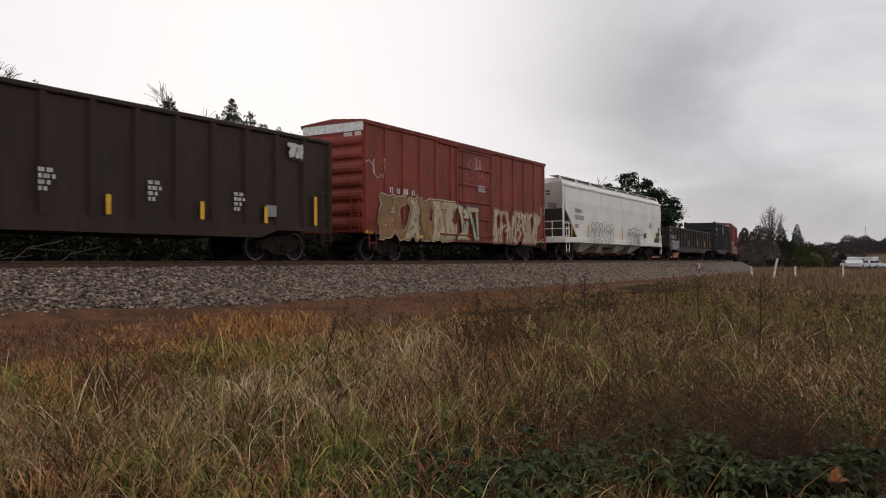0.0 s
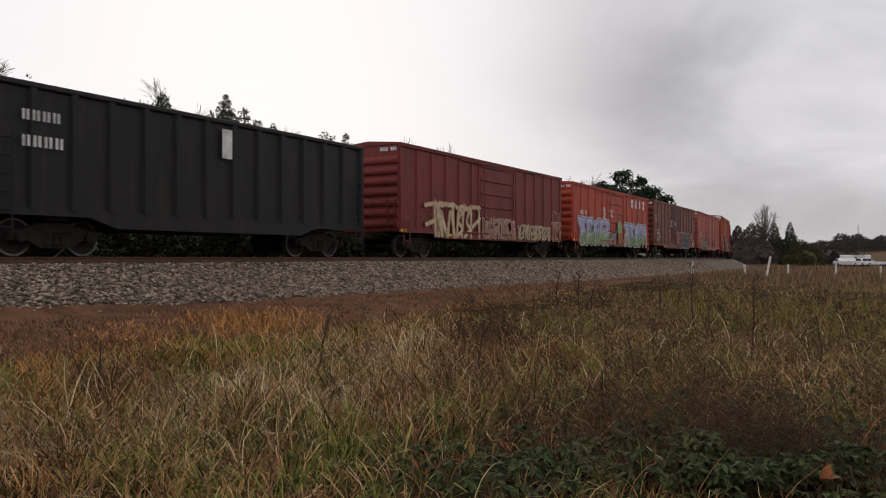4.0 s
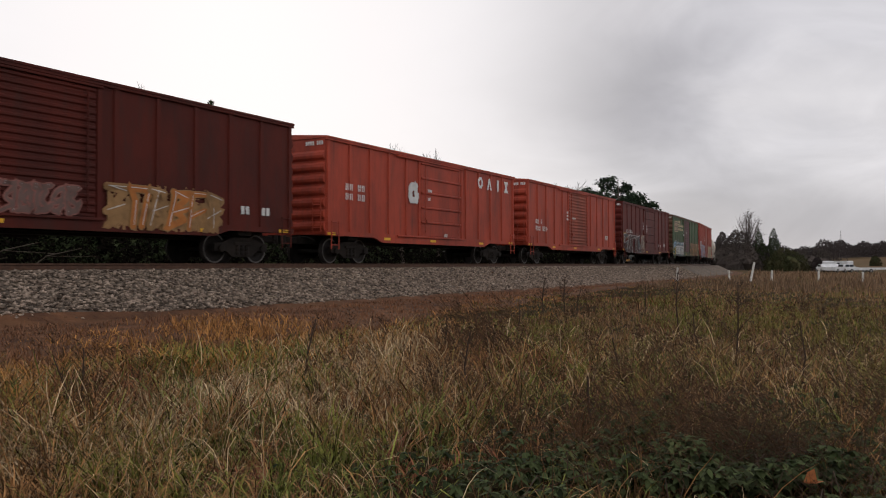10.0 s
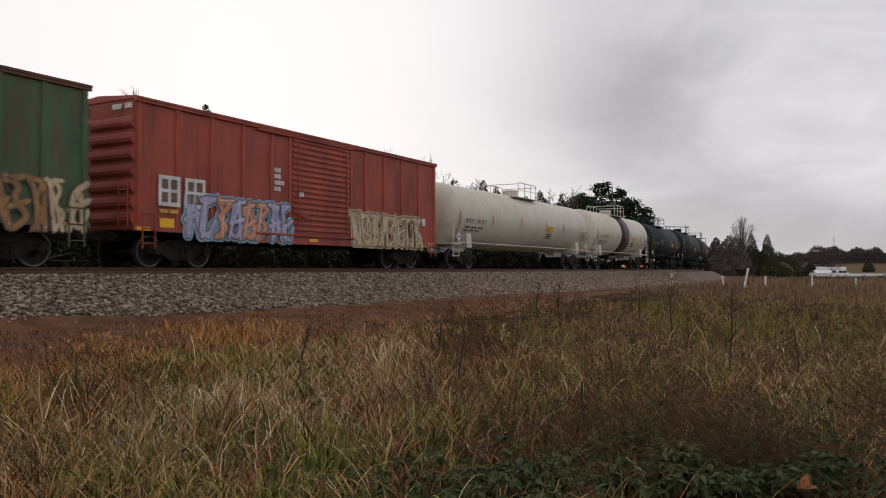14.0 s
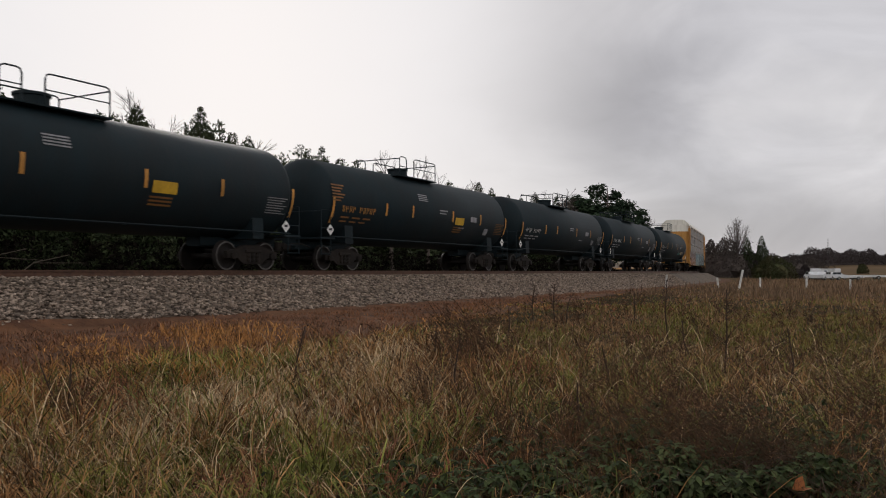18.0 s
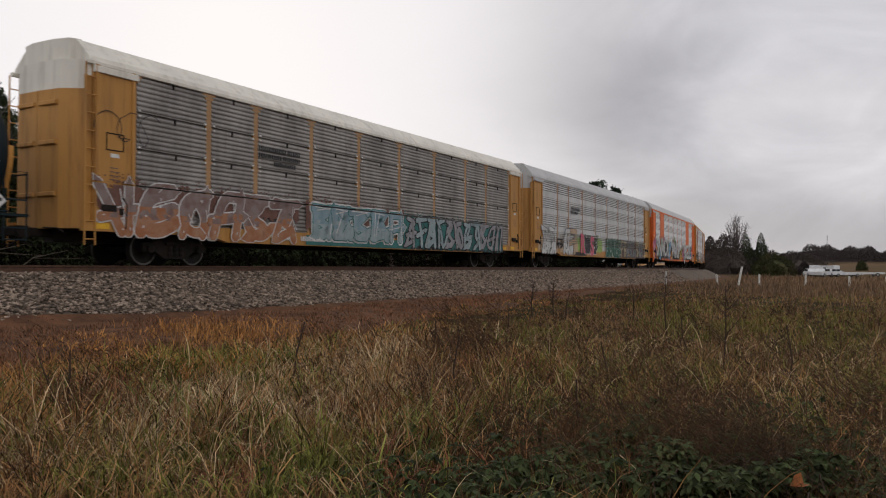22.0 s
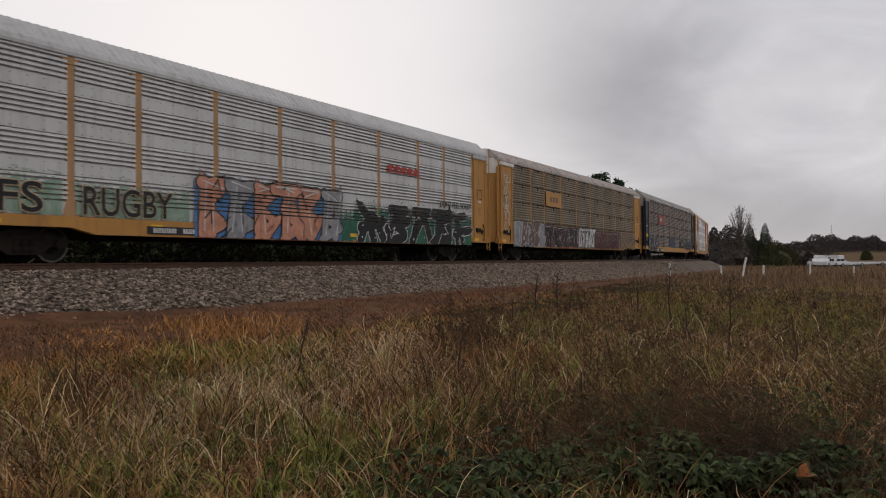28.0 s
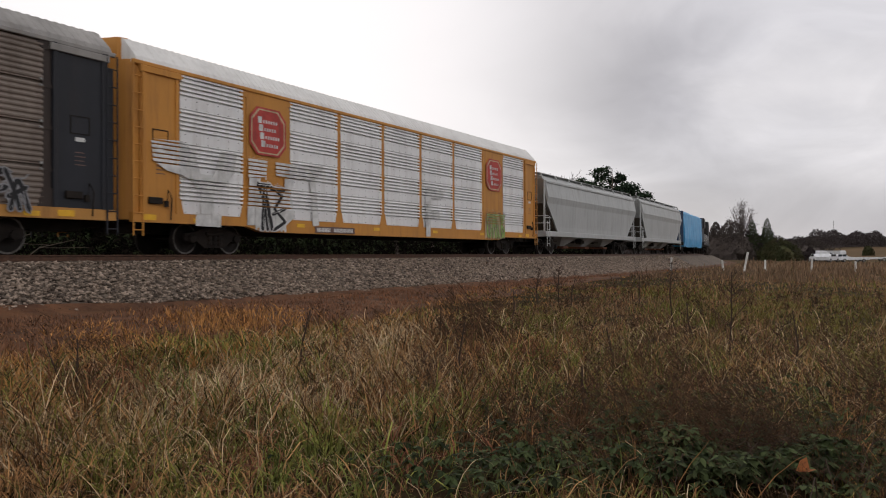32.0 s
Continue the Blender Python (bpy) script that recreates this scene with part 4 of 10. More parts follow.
def hopper(label, L, H, mat, bays=4, bowed=0.12, dark=None):
    """A covered hopper: bowed sides, sloping ends with open frames, outlets below and a walkway on the roof."""
    car = thing("covered_hopper_car", label, "hopper car", "cars of the freight train")
    y, x0, x1 = 1.5, -L / 2, L / 2
    top = H - 0.42
    s0, s1 = x0 + 0.12, x1 - 0.12
    sec = [(-1.02, top + 0.28), (-1.32, top + 0.1), (-y, top - 0.15), (-y - bowed * 0.4, top - 1.0), (-y - bowed * 0.2, 2.92), (-y, 1.6), (-y, 1.28), (y, 1.28), (y, 1.6), (y + bowed * 0.2, 2.92), (y + bowed * 0.4, top - 1.0), (y, top - 0.15), (1.32, top + 0.1), (1.02, top + 0.28)]
    n = len(sec)
    vs = []
    for x, grow in ((s0, 0), (s0 + 0.01, 0), (s1 - 0.01, 0), (s1, 0)):
        for p, q in sec:
            # the end sheets slope inwards below
            shift = max(0.0, (2.92 - q)) * 1.22
            vs.append((x + (shift if x < 0 else -shift), p, q))
    sh = Shape()
    sh.smooth = False
    sh.add(vs, [(i * n + k, i * n + (k + 1) % n, (i + 1) * n + (k + 1) % n, (i + 1) * n + k) for i in range(3) for k in range(n)] + [tuple(range(n)), tuple(range(4 * n - 1, 3 * n - 1, -1))])
    part("body", sh, mat, car)
    for side in (-1, 1):
        sh = Shape()
        sh.box(x0, x1, *sorted((side * (y - 0.1), side * (y + 0.07))), 1.02, 1.32, 0.02)
        part("side_sill", sh, mat, car)
        sh = Shape()
        sh.box(s0 - 0.05, s1 + 0.05, *sorted((side * (y - 0.03), side * (y + 0.06))), top - 0.2, top - 0.06, 0.02)
        part("top_chord", sh, mat, car)
        # walkway grating along the roof edge with its brackets
        sh = Shape()
        sh.box(s0 - 0.3, s1 + 0.3, *sorted((side * 0.72, side * 1.18)), H - 0.06, H - 0.02)
        part("walkway", sh, M["galv"], car)
        for k in range(9):
            x = s0 + (s1 - s0) * k / 8
            sh = Shape()
            sh.extrude([(side * 1.3, top - 0.02), (side * 1.36, top - 0.02), (side * 1.22, H - 0.04), (side * 1.14, H - 0.04)], 0, x - 0.05, x + 0.05)
            part("walkway_bracket", sh, mat, car)
    for k in range(5):
        x = s0 + (s1 - s0) * (k + 0.5) / 5
        sh = Shape()
        sh.lathe([(H - 0.16, 0.42), (H - 0.02, 0.42), (H + 0.02, 0.36)], 2, 14, (x, 0, 0))
        part("hatch_cover", sh, mat, car)
    for e in (-1, 1):
        xe = e * L / 2
        for side in (-1, 1):
            sh = Shape()
            sh.box(*sorted((xe, xe - e * 0.1)), *sorted((side * (y - 0.02), side * (y - 0.12))), 1.3, top - 0.1, 0.015)
            sh.box(*sorted((xe, xe - e * 0.8)), *sorted((side * (y - 0.02), side * (y - 0.12))), top - 0.2, top - 0.1, 0.015)
            sh.tube([(xe - e * 0.05, side * (y - 0.05), 2.1), (xe - e * 1.3, side * (y - 0.05), 2.1)], 0.025, 5)
            part("corner_post", sh, mat, car)
            ladder(car, xe - e * 0.35, side * y if side < 0 else y + 0.1, 0.45, 1.9, mat)
        sh = Shape()
        sh.box(*sorted((xe, xe - e * 1.9)), -1.4, 1.4, 1.22, 1.28)
        sh.box(*sorted((xe, xe - e * 0.14)), -1.45, 1.45, 1.0, 1.34, 0.02)
        part("end_platform", sh, mat, car)
        # the slope sheet under the end of the bin: grime plus shade put into its brown
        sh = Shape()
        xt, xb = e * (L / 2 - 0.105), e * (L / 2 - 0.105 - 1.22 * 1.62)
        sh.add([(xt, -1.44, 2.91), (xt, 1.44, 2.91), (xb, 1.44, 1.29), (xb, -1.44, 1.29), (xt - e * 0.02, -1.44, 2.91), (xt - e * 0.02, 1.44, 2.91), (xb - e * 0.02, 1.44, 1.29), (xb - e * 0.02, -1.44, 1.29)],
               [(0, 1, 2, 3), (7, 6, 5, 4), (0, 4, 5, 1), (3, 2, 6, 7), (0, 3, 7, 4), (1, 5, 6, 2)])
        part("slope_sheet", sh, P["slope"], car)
        # rails across the end
        sh = Shape()
        for z in (1.78, 2.2):
            sh.tube([(xe - e * 0.06, -1.45, z), (xe - e * 0.06, 1.45, z)], 0.022, 5)
        for yy in (-0.75, 0.75):
            sh.tube([(xe - e * 0.06, yy, 1.28), (xe - e * 0.06, yy, 2.25)], 0.022, 5)
        sh.tube([(xe - e * 0.06, -1.44, 2.2), (xe - e * 0.75, -1.47, 2.2), (xe - e * 0.75, -1.47, 1.3)], 0.022, 5)
        sh.tube([(xe - e * 0.06, -1.46, 1.78), (xe - e * 0.75, -1.47, 1.78)], 0.02, 5)
        part("end_railing", sh, mat, car)
        if e < 0:
            sh = Shape()
            sh.lathe([(0, 0.26), (0.03, 0.28), (0.06, 0.26)], 0, 12, (xe + 0.09, 0.6, 2.0))
            part("brake_wheel", sh, mat, car)
            sh = Shape()
            for k in range(9):
                sh.box(xe + 0.108, xe + 0.114, -0.62 + 0.07 * (k % 5), -0.58 + 0.07 * (k % 5), 3.86 - 0.16 * (k // 5), 3.97 - 0.16 * (k // 5))
            for k in range(5):
                sh.box(xe + 0.108, xe + 0.114, -1.0, -0.45 - 0.07 * (k % 2), 3.2 - 0.09 * k, 3.24 - 0.09 * k)
            tagged(part("end_stencil", sh, M["black"], car), kind="stuff")
    span = (L - 6.6) / bays
    for k in range(bays):
        xa = x0 + 3.3 + span * k
        sh = Shape()
        top_r = [(xa + 0.05, -1.35, 1.3), (xa + span - 0.05, -1.35, 1.3), (xa + span - 0.05, 1.35, 1.3), (xa + 0.05, 1.35, 1.3)]
        m = xa + span / 2
        low_r = [(m - 0.36, -0.5, 0.5), (m + 0.36, -0.5, 0.5), (m + 0.36, 0.5, 0.5), (m - 0.36, 0.5, 0.5)]
        sh.add(top_r + low_r, [(0, 1, 5, 4), (1, 2, 6, 5), (2, 3, 7, 6), (3, 0, 4, 7), (4, 5, 6, 7), (0, 3, 2, 1)])
        bay = part("hopper_bay", sh, mat, car)
        sh = Shape()
        sh.box(m - 0.42, m + 0.42, -0.8, 0.8, 0.36, 0.5, 0.03)
        part("outlet_gate", sh, M["rust"], bay)
    running_gear(car, L, 1.85)
    return car, -y - bowed * 0.45 - 0.02


def tank_car(label, L, R, mat, band=None, rail_mat=None, zc=None, dome_x=0.0, hoops=False):
    car = thing("tank_car", label, "tank car", "cars of the freight train")
    x0, x1 = -L / 2, L / 2
    zc = zc or 1.02 + R
    rail_mat = rail_mat or mat
    h0, h1 = x0 + 0.12, x1 - 0.12
    dish = 0.62
    prof = [(h0 + dish * (1 - math.sin(math.pi / 2 * (1 - k / 6))), max(0.02, R * math.sin(math.pi / 2 * k / 6))) for k in range(7)]
    mid = (h0 + h1) / 2
    prof += [(h0 + (h1 - h0) * 0.27, R), (h0 + (h1 - h0) * 0.27 + 0.03, R + 0.012), (mid, R + 0.012), (h0 + (h1 - h0) * 0.73 - 0.03, R + 0.012), (h0 + (h1 - h0) * 0.73, R)]
    prof += [(h0 + h1 - a, r) for a, r in prof[6::-1]]
    sh = Shape()
    sh.smooth = True
    sh.lathe(prof, 0, 40, (0, 0, zc))
    part("tank", sh, mat, car)
    if band:
        sh = Shape()
        sh.smooth = True
        sh.lathe([(-1.1, R), (-1.1, R + 0.025), (1.1, R + 0.025), (1.1, R)], 0, 40, (0, 0, zc))
        part("painted_band", sh, band, car)
    # stub sills, saddles and the end platforms
    for e in (-1, 1):
        sh = Shape()
        sh.box(*sorted((e * L / 2, e * (L / 2 - 3.4))), -0.3, 0.3, 0.75, 1.15, 0.04)
        sh.extrude([(-1.15, 1.0), (-1.3, 1.0), (-1.25, zc - R * 0.45), (-0.9, zc - R * 0.82), (0.9, zc - R * 0.82), (1.25, zc - R * 0.45), (1.3, 1.0), (1.15, 1.0)], 0, e * (L / 2 - 1.9) - 0.25, e * (L / 2 - 1.9) + 0.25)
        part("saddle", sh, mat, car)
        sh = Shape()
        sh.box(*sorted((e * L / 2, e * (L / 2 - 0.8))), -1.45, 1.45, 1.12, 1.18)
        for y in (-1.42, 1.42):
            sh.tube([(e * (L / 2 - 0.05), y, 0.55), (e * (L / 2 - 0.05), y, 2.15), (e * (L / 2 - 0.6), y, 2.15), (e * (L / 2 - 0.6), y, 0.55)], 0.022, 5)
            for z in (0.58, 0.85, 1.5):
                sh.tube([(e * (L / 2 - 0.05), y, z), (e * (L / 2 - 0.6), y, z)], 0.02, 5)
        sh.tube([(e * (L / 2 - 0.05), -1.42, 2.1), (e * (L / 2 - 0.05), 1.42, 2.1)], 0.02, 5)
        part("end_platform", sh, rail_mat, car)
    for y in (-1.42, 1.42):
        sh = Shape()
        sh.tube([(x0 + 0.5, y, 1.22), (x1 - 0.5, y, 1.22)], 0.025, 5)
        for k in range(6):
            x = x0 + 1.5 + (L - 3) * k / 5
            sh.tube([(x, y, 1.22), (x, y * 0.75, 1.2)], 0.02, 4)
        part("handrail", sh, rail_mat, car)
    # dome platform
    top = zc + R
    sh = Shape()
    sh.lathe([(top - 0.1, 0.42), (top + 0.24, 0.42), (top + 0.26, 0.46), (top + 0.33, 0.46), (top + 0.36, 0.25)], 2, 18, (dome_x, 0, 0))
    part("dome", sh, mat, car)
    sh = Shape()
    for y in (-0.85, 0.85):
        sh.box(dome_x - 1.6, dome_x + 1.6, y - 0.22, y + 0.22, top - 0.16, top - 0.12)
    part("dome_walkway", sh, rail_mat, car)
    sh = Shape()
    zz = top - 0.15
    spans = ((-1.5, -0.95), (-0.35, 1.5)) if hoops else ((-1.25, 1.25),)
    for y in (-1.05, 1.05):
        for u, v in spans:
            u, v = u + dome_x, v + dome_x
            sh.tube([(u, y, zz), (u, y, zz + 0.68), (u + 0.04, y, zz + 0.77), (u + 0.13, y, zz + 0.8), (v - 0.13, y, zz + 0.8), (v - 0.04, y, zz + 0.77), (v, y, zz + 0.68), (v, y, zz)], 0.024, 5)
            sh.tube([(u, y, zz + 0.4), (v, y, zz + 0.4)], 0.018, 5)
            for f in () if hoops else (0.36, 0.68):
                sh.tube([(u + (v - u) * f, y, zz), (u + (v - u) * f, y, zz + 0.8)], 0.022, 5)
    for x in (spans[0][0], spans[-1][1]):
        sh.tube([(x + dome_x, -1.05, zz + 0.72), (x + dome_x, 1.05, zz + 0.72)], 0.022, 5)
    part("dome_railing", sh, rail_mat, car)
    running_gear(car, L, 1.9, sill=False)

    def on_shell(z):
        """How far out the shell lies at a height."""
        return -math.sqrt(max(0.01, (R + 0.02) ** 2 - (z - zc) ** 2))

    def patch(x, xw, z, zh, m, name, grow=0.012):
        """A flat marking that follows the curve of the shell."""
        s2 = Shape()
        n = 6
        vs = []
        for k in range(n + 1):
            q = z + zh * k / n
            yy = on_shell(q) - grow
            vs += [(x, yy, q), (x + xw, yy, q)]
        s2.add(vs, [(2 * k, 2 * k + 1, 2 * k + 3, 2 * k + 2) for k in range(n)])
        part(name, s2, m, car)

    return car, patch, zc


def placard(car, x, y, z, size=0.2):
    sh = Shape()
    sh.extrude([(x, z - size), (x + size, z), (x, z + size), (x - size, z)], 1, y, y - 0.012)
    board = part("placard", sh, M["white"], car)
    sh = Shape()
    sh.add([(x - size * 0.45, y - 0.014, z - 0.02), (x + size * 0.45, y - 0.014, z - 0.02), (x + size * 0.45, y - 0.014, z + 0.06), (x - size * 0.45, y - 0.014, z + 0.06)], [(0, 1, 2, 3)])
    part("placard_print", sh, M["black"], board)


EDGES = (-12.0, -9.32, -7.32, -4.55, -1.72, 1.12, 4.0, 6.95, 9.15, 11.9)


def autorack(label, L, H, panel, post, sill, roof, end, solid=(), tiers=4, cap=None, shift=0.0, clip=None, seam=0.24, board=True):
    """A long enclosed car carrier: ribbed side panels between posts, a deep side sill, end doors and a bent roof."""
    car = thing("autorack_car", label, "autorack", "cars of the freight train")
    y, x0, x1 = 1.5, -L / 2, L / 2
    eave = 5.05
    low = 1.13
    wide_posts = 0.24
    cap = cap or roof
    end_w = L / 2 - 0.22 - 11.98
    edges = tuple(a + shift * min(1.0, (11.95 - abs(a)) / 2.0 + 0.1) for a in EDGES)
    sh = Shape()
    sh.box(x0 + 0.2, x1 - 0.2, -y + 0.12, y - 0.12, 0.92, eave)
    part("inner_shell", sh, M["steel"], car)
    for side in (-1, 1):
        sh = Shape()
        ring = [(x0, low), (x0, 0.86), (x0 + 4.2, 0.86), (x0 + 4.9, 0.70), (x1 - 4.9, 0.70), (x1 - 4.2, 0.86), (x1, 0.86), (x1, low)]
        sh.extrude(ring, 1, side * (y + 0.05), side * (y - 0.15))
        part("side_sill", sh, sill, car)
        sh = Shape()
        sh.box(x0, x1, *sorted((side * (y + 0.05), side * (y - 0.05))), eave - 0.02, eave + 0.09, 0.015)
        part("roof_rail", sh, post if solid else roof, car)
        for e in (-1, 1):
            sh = Shape()
            xe = e * L / 2
            sh.box(*sorted((xe - e * 0.22, xe - e * (0.22 + end_w))), *sorted((side * (y + 0.02), side * (y - 0.12))), low, eave)
            for k in (0.3, end_w + 0.12):
                sh.box(*sorted((xe - e * k, xe - e * (k + 0.1))), *sorted((side * (y + 0.02), side * (y + 0.06))), low, eave, 0.01)
            panel_end = part("end_panel", sh, end, car)
            if side < 0:
                # guard plate behind the ladder, lintel, placard board, small plates and the brake rigging
                sh = Shape()
                sh.box(*sorted((xe - e * 0.005, xe - e * 0.215)), -y + 0.03, -y + 0.06, 0.95, eave - 0.3, 0.008)
                part("guard_plate", sh, end, panel_end)
                sh = Shape()
                sh.box(*sorted((xe - e * 0.2, xe - e * (end_w + 0.3))), -y - 0.085, -y - 0.02, eave - 0.2, eave - 0.03, 0.012)
                part("lintel", sh, cap, panel_end)
                c = xe - e * (0.22 + end_w * 0.52)
                if board:
                    sh = Shape()
                    for a, b, u, v in ((-0.27, 0.27, 3.36, 3.385), (-0.27, 0.27, 2.935, 2.96), (-0.27, -0.245, 2.96, 3.36), (0.245, 0.27, 2.96, 3.36)):
                        sh.box(c + a, c + b, -y - 0.034, -y - 0.02, u, v)
                    part("placard_board", sh, M["truck"], panel_end)
                sh = Shape()
                sh.box(c - 0.13, c + 0.13, -y - 0.03, -y - 0.021, 2.76, 2.86)
                part("label_plate", sh, WHITE_S, panel_end)
                sh = Shape()
                for j in range(4):
                    sh.box(c - 0.15, c + 0.15 - 0.04 * (j % 2), -y - 0.026, -y - 0.021, 2.18 + 0.1 * j, 2.205 + 0.1 * j)
                tagged(part("stencil_lines", sh, DRAB_S, panel_end), kind="stuff")
                sh = Shape()
                sh.box(c - 0.42, c + 0.02, -y - 0.10, -y - 0.021, 1.36, 1.54, 0.012)
                sh.box(c + 0.1, c + 0.22, -y - 0.12, -y - 0.021, 1.30, 1.46, 0.012)
                sh.tube([(c + 0.16, -y - 0.09, 1.4), (c + 0.2, -y - 0.1, 1.75), (c + 0.34, -y - 0.09, 1.55), (c + 0.30, -y - 0.09, 0.95)], 0.018, 5)
                part("brake_rigging", sh, M["truck"], panel_end)
                sh = Shape()
                sh.box(c - 0.62, c - 0.18, -y - 0.066, -y - 0.051, 0.92, 1.07)
                part("sill_plate", sh, M["yellow"], panel_end)
            ladder(car, xe - e * 0.12, side * y if side < 0 else y + 0.1, 0.5, eave, end, 0.3, step=0.45)
    prof = []
    fine = tiers == 5
    tiers = 4
    th = (eave - low) / tiers
    for k in range(tiers if fine else 0):
        # finely corrugated sheets with an open joint above each
        za = low + th * k
        prof += [(-0.055, za), (0.03, za + 0.012)]
        for j in range(7):
            zb = za + 0.02 + (th - 0.075) * j / 7
            prof += [(0.016, zb + th * 0.018), (0.046, zb + th * 0.05), (0.05, zb + th * 0.085), (0.022, zb + th * 0.122)]
        prof += [(0.022, za + th - 0.052), (-0.06, za + th - 0.046)]
    for k in range(0 if fine else tiers):
        za = low + th * k
        prof += [(0.0, za), (0.045, za + 0.012), (0.045, za + th * 0.35)]
        for j in range(5):
            zb = za + th * (0.36 + 0.125 * j)
            prof += [(0.045, zb), (-0.042, zb + th * 0.008), (-0.042, zb + th * 0.047), (0.055, zb + th * 0.060)]
        prof += [(0.045, za + th - 0.025), (0.0, za + th)]
    sh = Shape()
    sh.box(-wide_posts / 2, wide_posts / 2, -y + 0.012, -y + 0.08, low, eave, 0.012)
    sh.extrude([(-wide_posts * 0.5, eave), (-wide_posts, eave), (-wide_posts, eave - 0.1), (-wide_posts * 0.5, eave - 0.22), (wide_posts * 0.5, eave - 0.22), (wide_posts, eave - 0.1), (wide_posts, eave)], 1, -y - 0.008, -y + 0.05)
    sh.extrude([(-wide_posts, low), (-wide_posts * 0.5, low + 0.45), (wide_posts * 0.5, low + 0.45), (wide_posts, low)], 1, -y - 0.014, -y + 0.05)
    for k in range(tiers):
        z = low + th * (k + 1)
        sh.box(-wide_posts / 2 - 0.02, wide_posts / 2 + 0.02, -y - 0.004, -y + 0.012, z - 0.14, z - 0.04)
    po = sh.mesh("side_post", post)
    for a, b in zip(edges, edges[1:] + (None,)):
        part("side_post", po, None, car, at=pose(a, 0, 0))
        part("side_post", po, None, car, at=pose(a, 0, 0, 0, 0, 180))
        if b is None:
            continue
        sh = Shape()
        k = edges.index(a)
        if k in solid:
            sh.box(a + 0.05, b - 0.05, -y - 0.01, -y + 0.1, low, eave)
        else:
            sh.extrude([(-(y - 0.035 + p), q) for p, q in prof] + [(-(y - 0.1), eave), (-(y - 0.1), low)], 0, a + 0.1, b - 0.1)
        me = sh.mesh("side_panel", post if k in solid else panel)
        part("plain_panel" if k in solid else "side_panel", me, None, car)
        part("plain_panel" if k in solid else "side_panel", me, None, car, at=pose(0, 0, 0, 0, 0, 180))
    # roof: steep haunches and a nearly flat top, in sheets with raised seams
    sh = Shape()
    sec = [(-y - 0.04, eave + 0.06), (-y + 0.02, eave + 0.2), (-1.0, H - 0.06), (-0.55, H), (0.55, H), (1.0, H - 0.06), (y - 0.02, eave + 0.2), (y + 0.04, eave + 0.06)]
    n = int(L / seam)
    rs = [(a * 1.003, b + (0.014 if seam < 1 else 0.005)) for a, b in sec]
    stations = [(x0 + 0.1, sec)]
    for k in range(1, n):
        x = x0 + 0.1 + (L - 0.2) * k / n
        stations += [(x - 0.055, sec), (x - 0.04, rs), (x + 0.04, rs), (x + 0.055, sec)]
    stations.append((x1 - 0.1, sec))
    m = len(sec)
    skin = [(i * m + j, i * m + (j + 1) % m, (i + 1) * m + (j + 1) % m, (i + 1) * m + j) for i in range(len(stations) - 1) for j in range(m)]
    sh.add([(x, a, b) for x, ring in stations for a, b in ring], skin + [tuple(range(m - 1, -1, -1)), tuple(range((len(stations) - 1) * m, len(stations) * m))])
    part("roof", sh, roof, car)
    for e in (-1, 1):
        xe = e * L / 2
        # folding end doors that bulge outwards, with a cream cap above
        for side in (-1, 1):
            sh = Shape()
            pts = [(xe - e * 0.25, side * (y - 0.02)), (xe - e * 0.02, side * (y - 0.3)), (xe + e * 0.22, side * 0.8), (xe + e * 0.26, side * 0.012), (xe + e * 0.2, side * 0.012), (xe - e * 0.3, side * (y - 0.2))]
            sh.extrude(pts, 2, low - 0.2, eave - 0.62)
            for z in (low + 0.6, low + 1.9, low + 2.9):
                sh.box(*sorted((xe + e * 0.2, xe + e * 0.3)), *sorted((side * 0.1, side * 0.75)), z, z + 0.12, 0.02)
            part("end_door", sh, end, car)
        sh = Shape()
        pts = [(xe - e * 0.25, -(y - 0.02)), (xe - e * 0.02, -(y - 0.3)), (xe + e * 0.2, -0.8), (xe + e * 0.24, 0), (xe + e * 0.2, 0.8), (xe - e * 0.02, y - 0.3), (xe - e * 0.25, y - 0.02)]
        sh.extrude(pts, 2, eave - 0.62, eave + 0.12)
        top = [(xe - e * 0.25, -1.0), (xe, -0.9), (xe + e * 0.12, -0.4), (xe + e * 0.12, 0.4), (xe, 0.9), (xe - e * 0.25, 1.0)]
        sh.extrude(top, 2, eave + 0.12, H - 0.03)
        part("end_cap", sh, cap, car)
    RACK_BANDS[car.name] = rack_bands(fine)
    if not fine:
        # rows of rivets across the flat bands
        sh = Shape()
        for a, b in zip(edges, edges[1:]):
            if edges.index(a) in solid:
                continue
            for k in range(4):
                for z in (low + th * (k + 0.06), low + th * (k + 0.28)):
                    for j in range(6):
                        x = a + 0.3 + (b - a - 0.6) * j / 5
                        sh.add([(x - 0.013, -y - 0.0135, z - 0.013), (x + 0.013, -y - 0.0135, z - 0.013), (x + 0.013, -y - 0.0135, z + 0.013), (x - 0.013, -y - 0.0135, z + 0.013)], [(0, 1, 2, 3)])
        tagged(part("riveting", sh, M["steel"], car), kind="stuff")
    else:
        # hinge clips beside the posts and a latch over the middle of each sheet
        hinges, latches = Shape(), Shape()
        for a, b in zip(edges, edges[1:]):
            for k in range(1, 4):
                z = low + th * k - 0.03
                for x in (a + 0.17, b - 0.17):
                    for dz in (-0.09, 0.05):
                        hinges.box(x - 0.035, x + 0.035, -y - 0.045, -y - 0.005, z + dz, z + dz + 0.045)
            for k in range(1, 5):
                m = (a + b) / 2 + 0.1 * math.sin(7.0 * k + a)
                latches.box(m - 0.025, m + 0.025, -y - 0.05, -y - 0.01, low + th * k - 0.17, low + th * k - 0.03, 0.008)
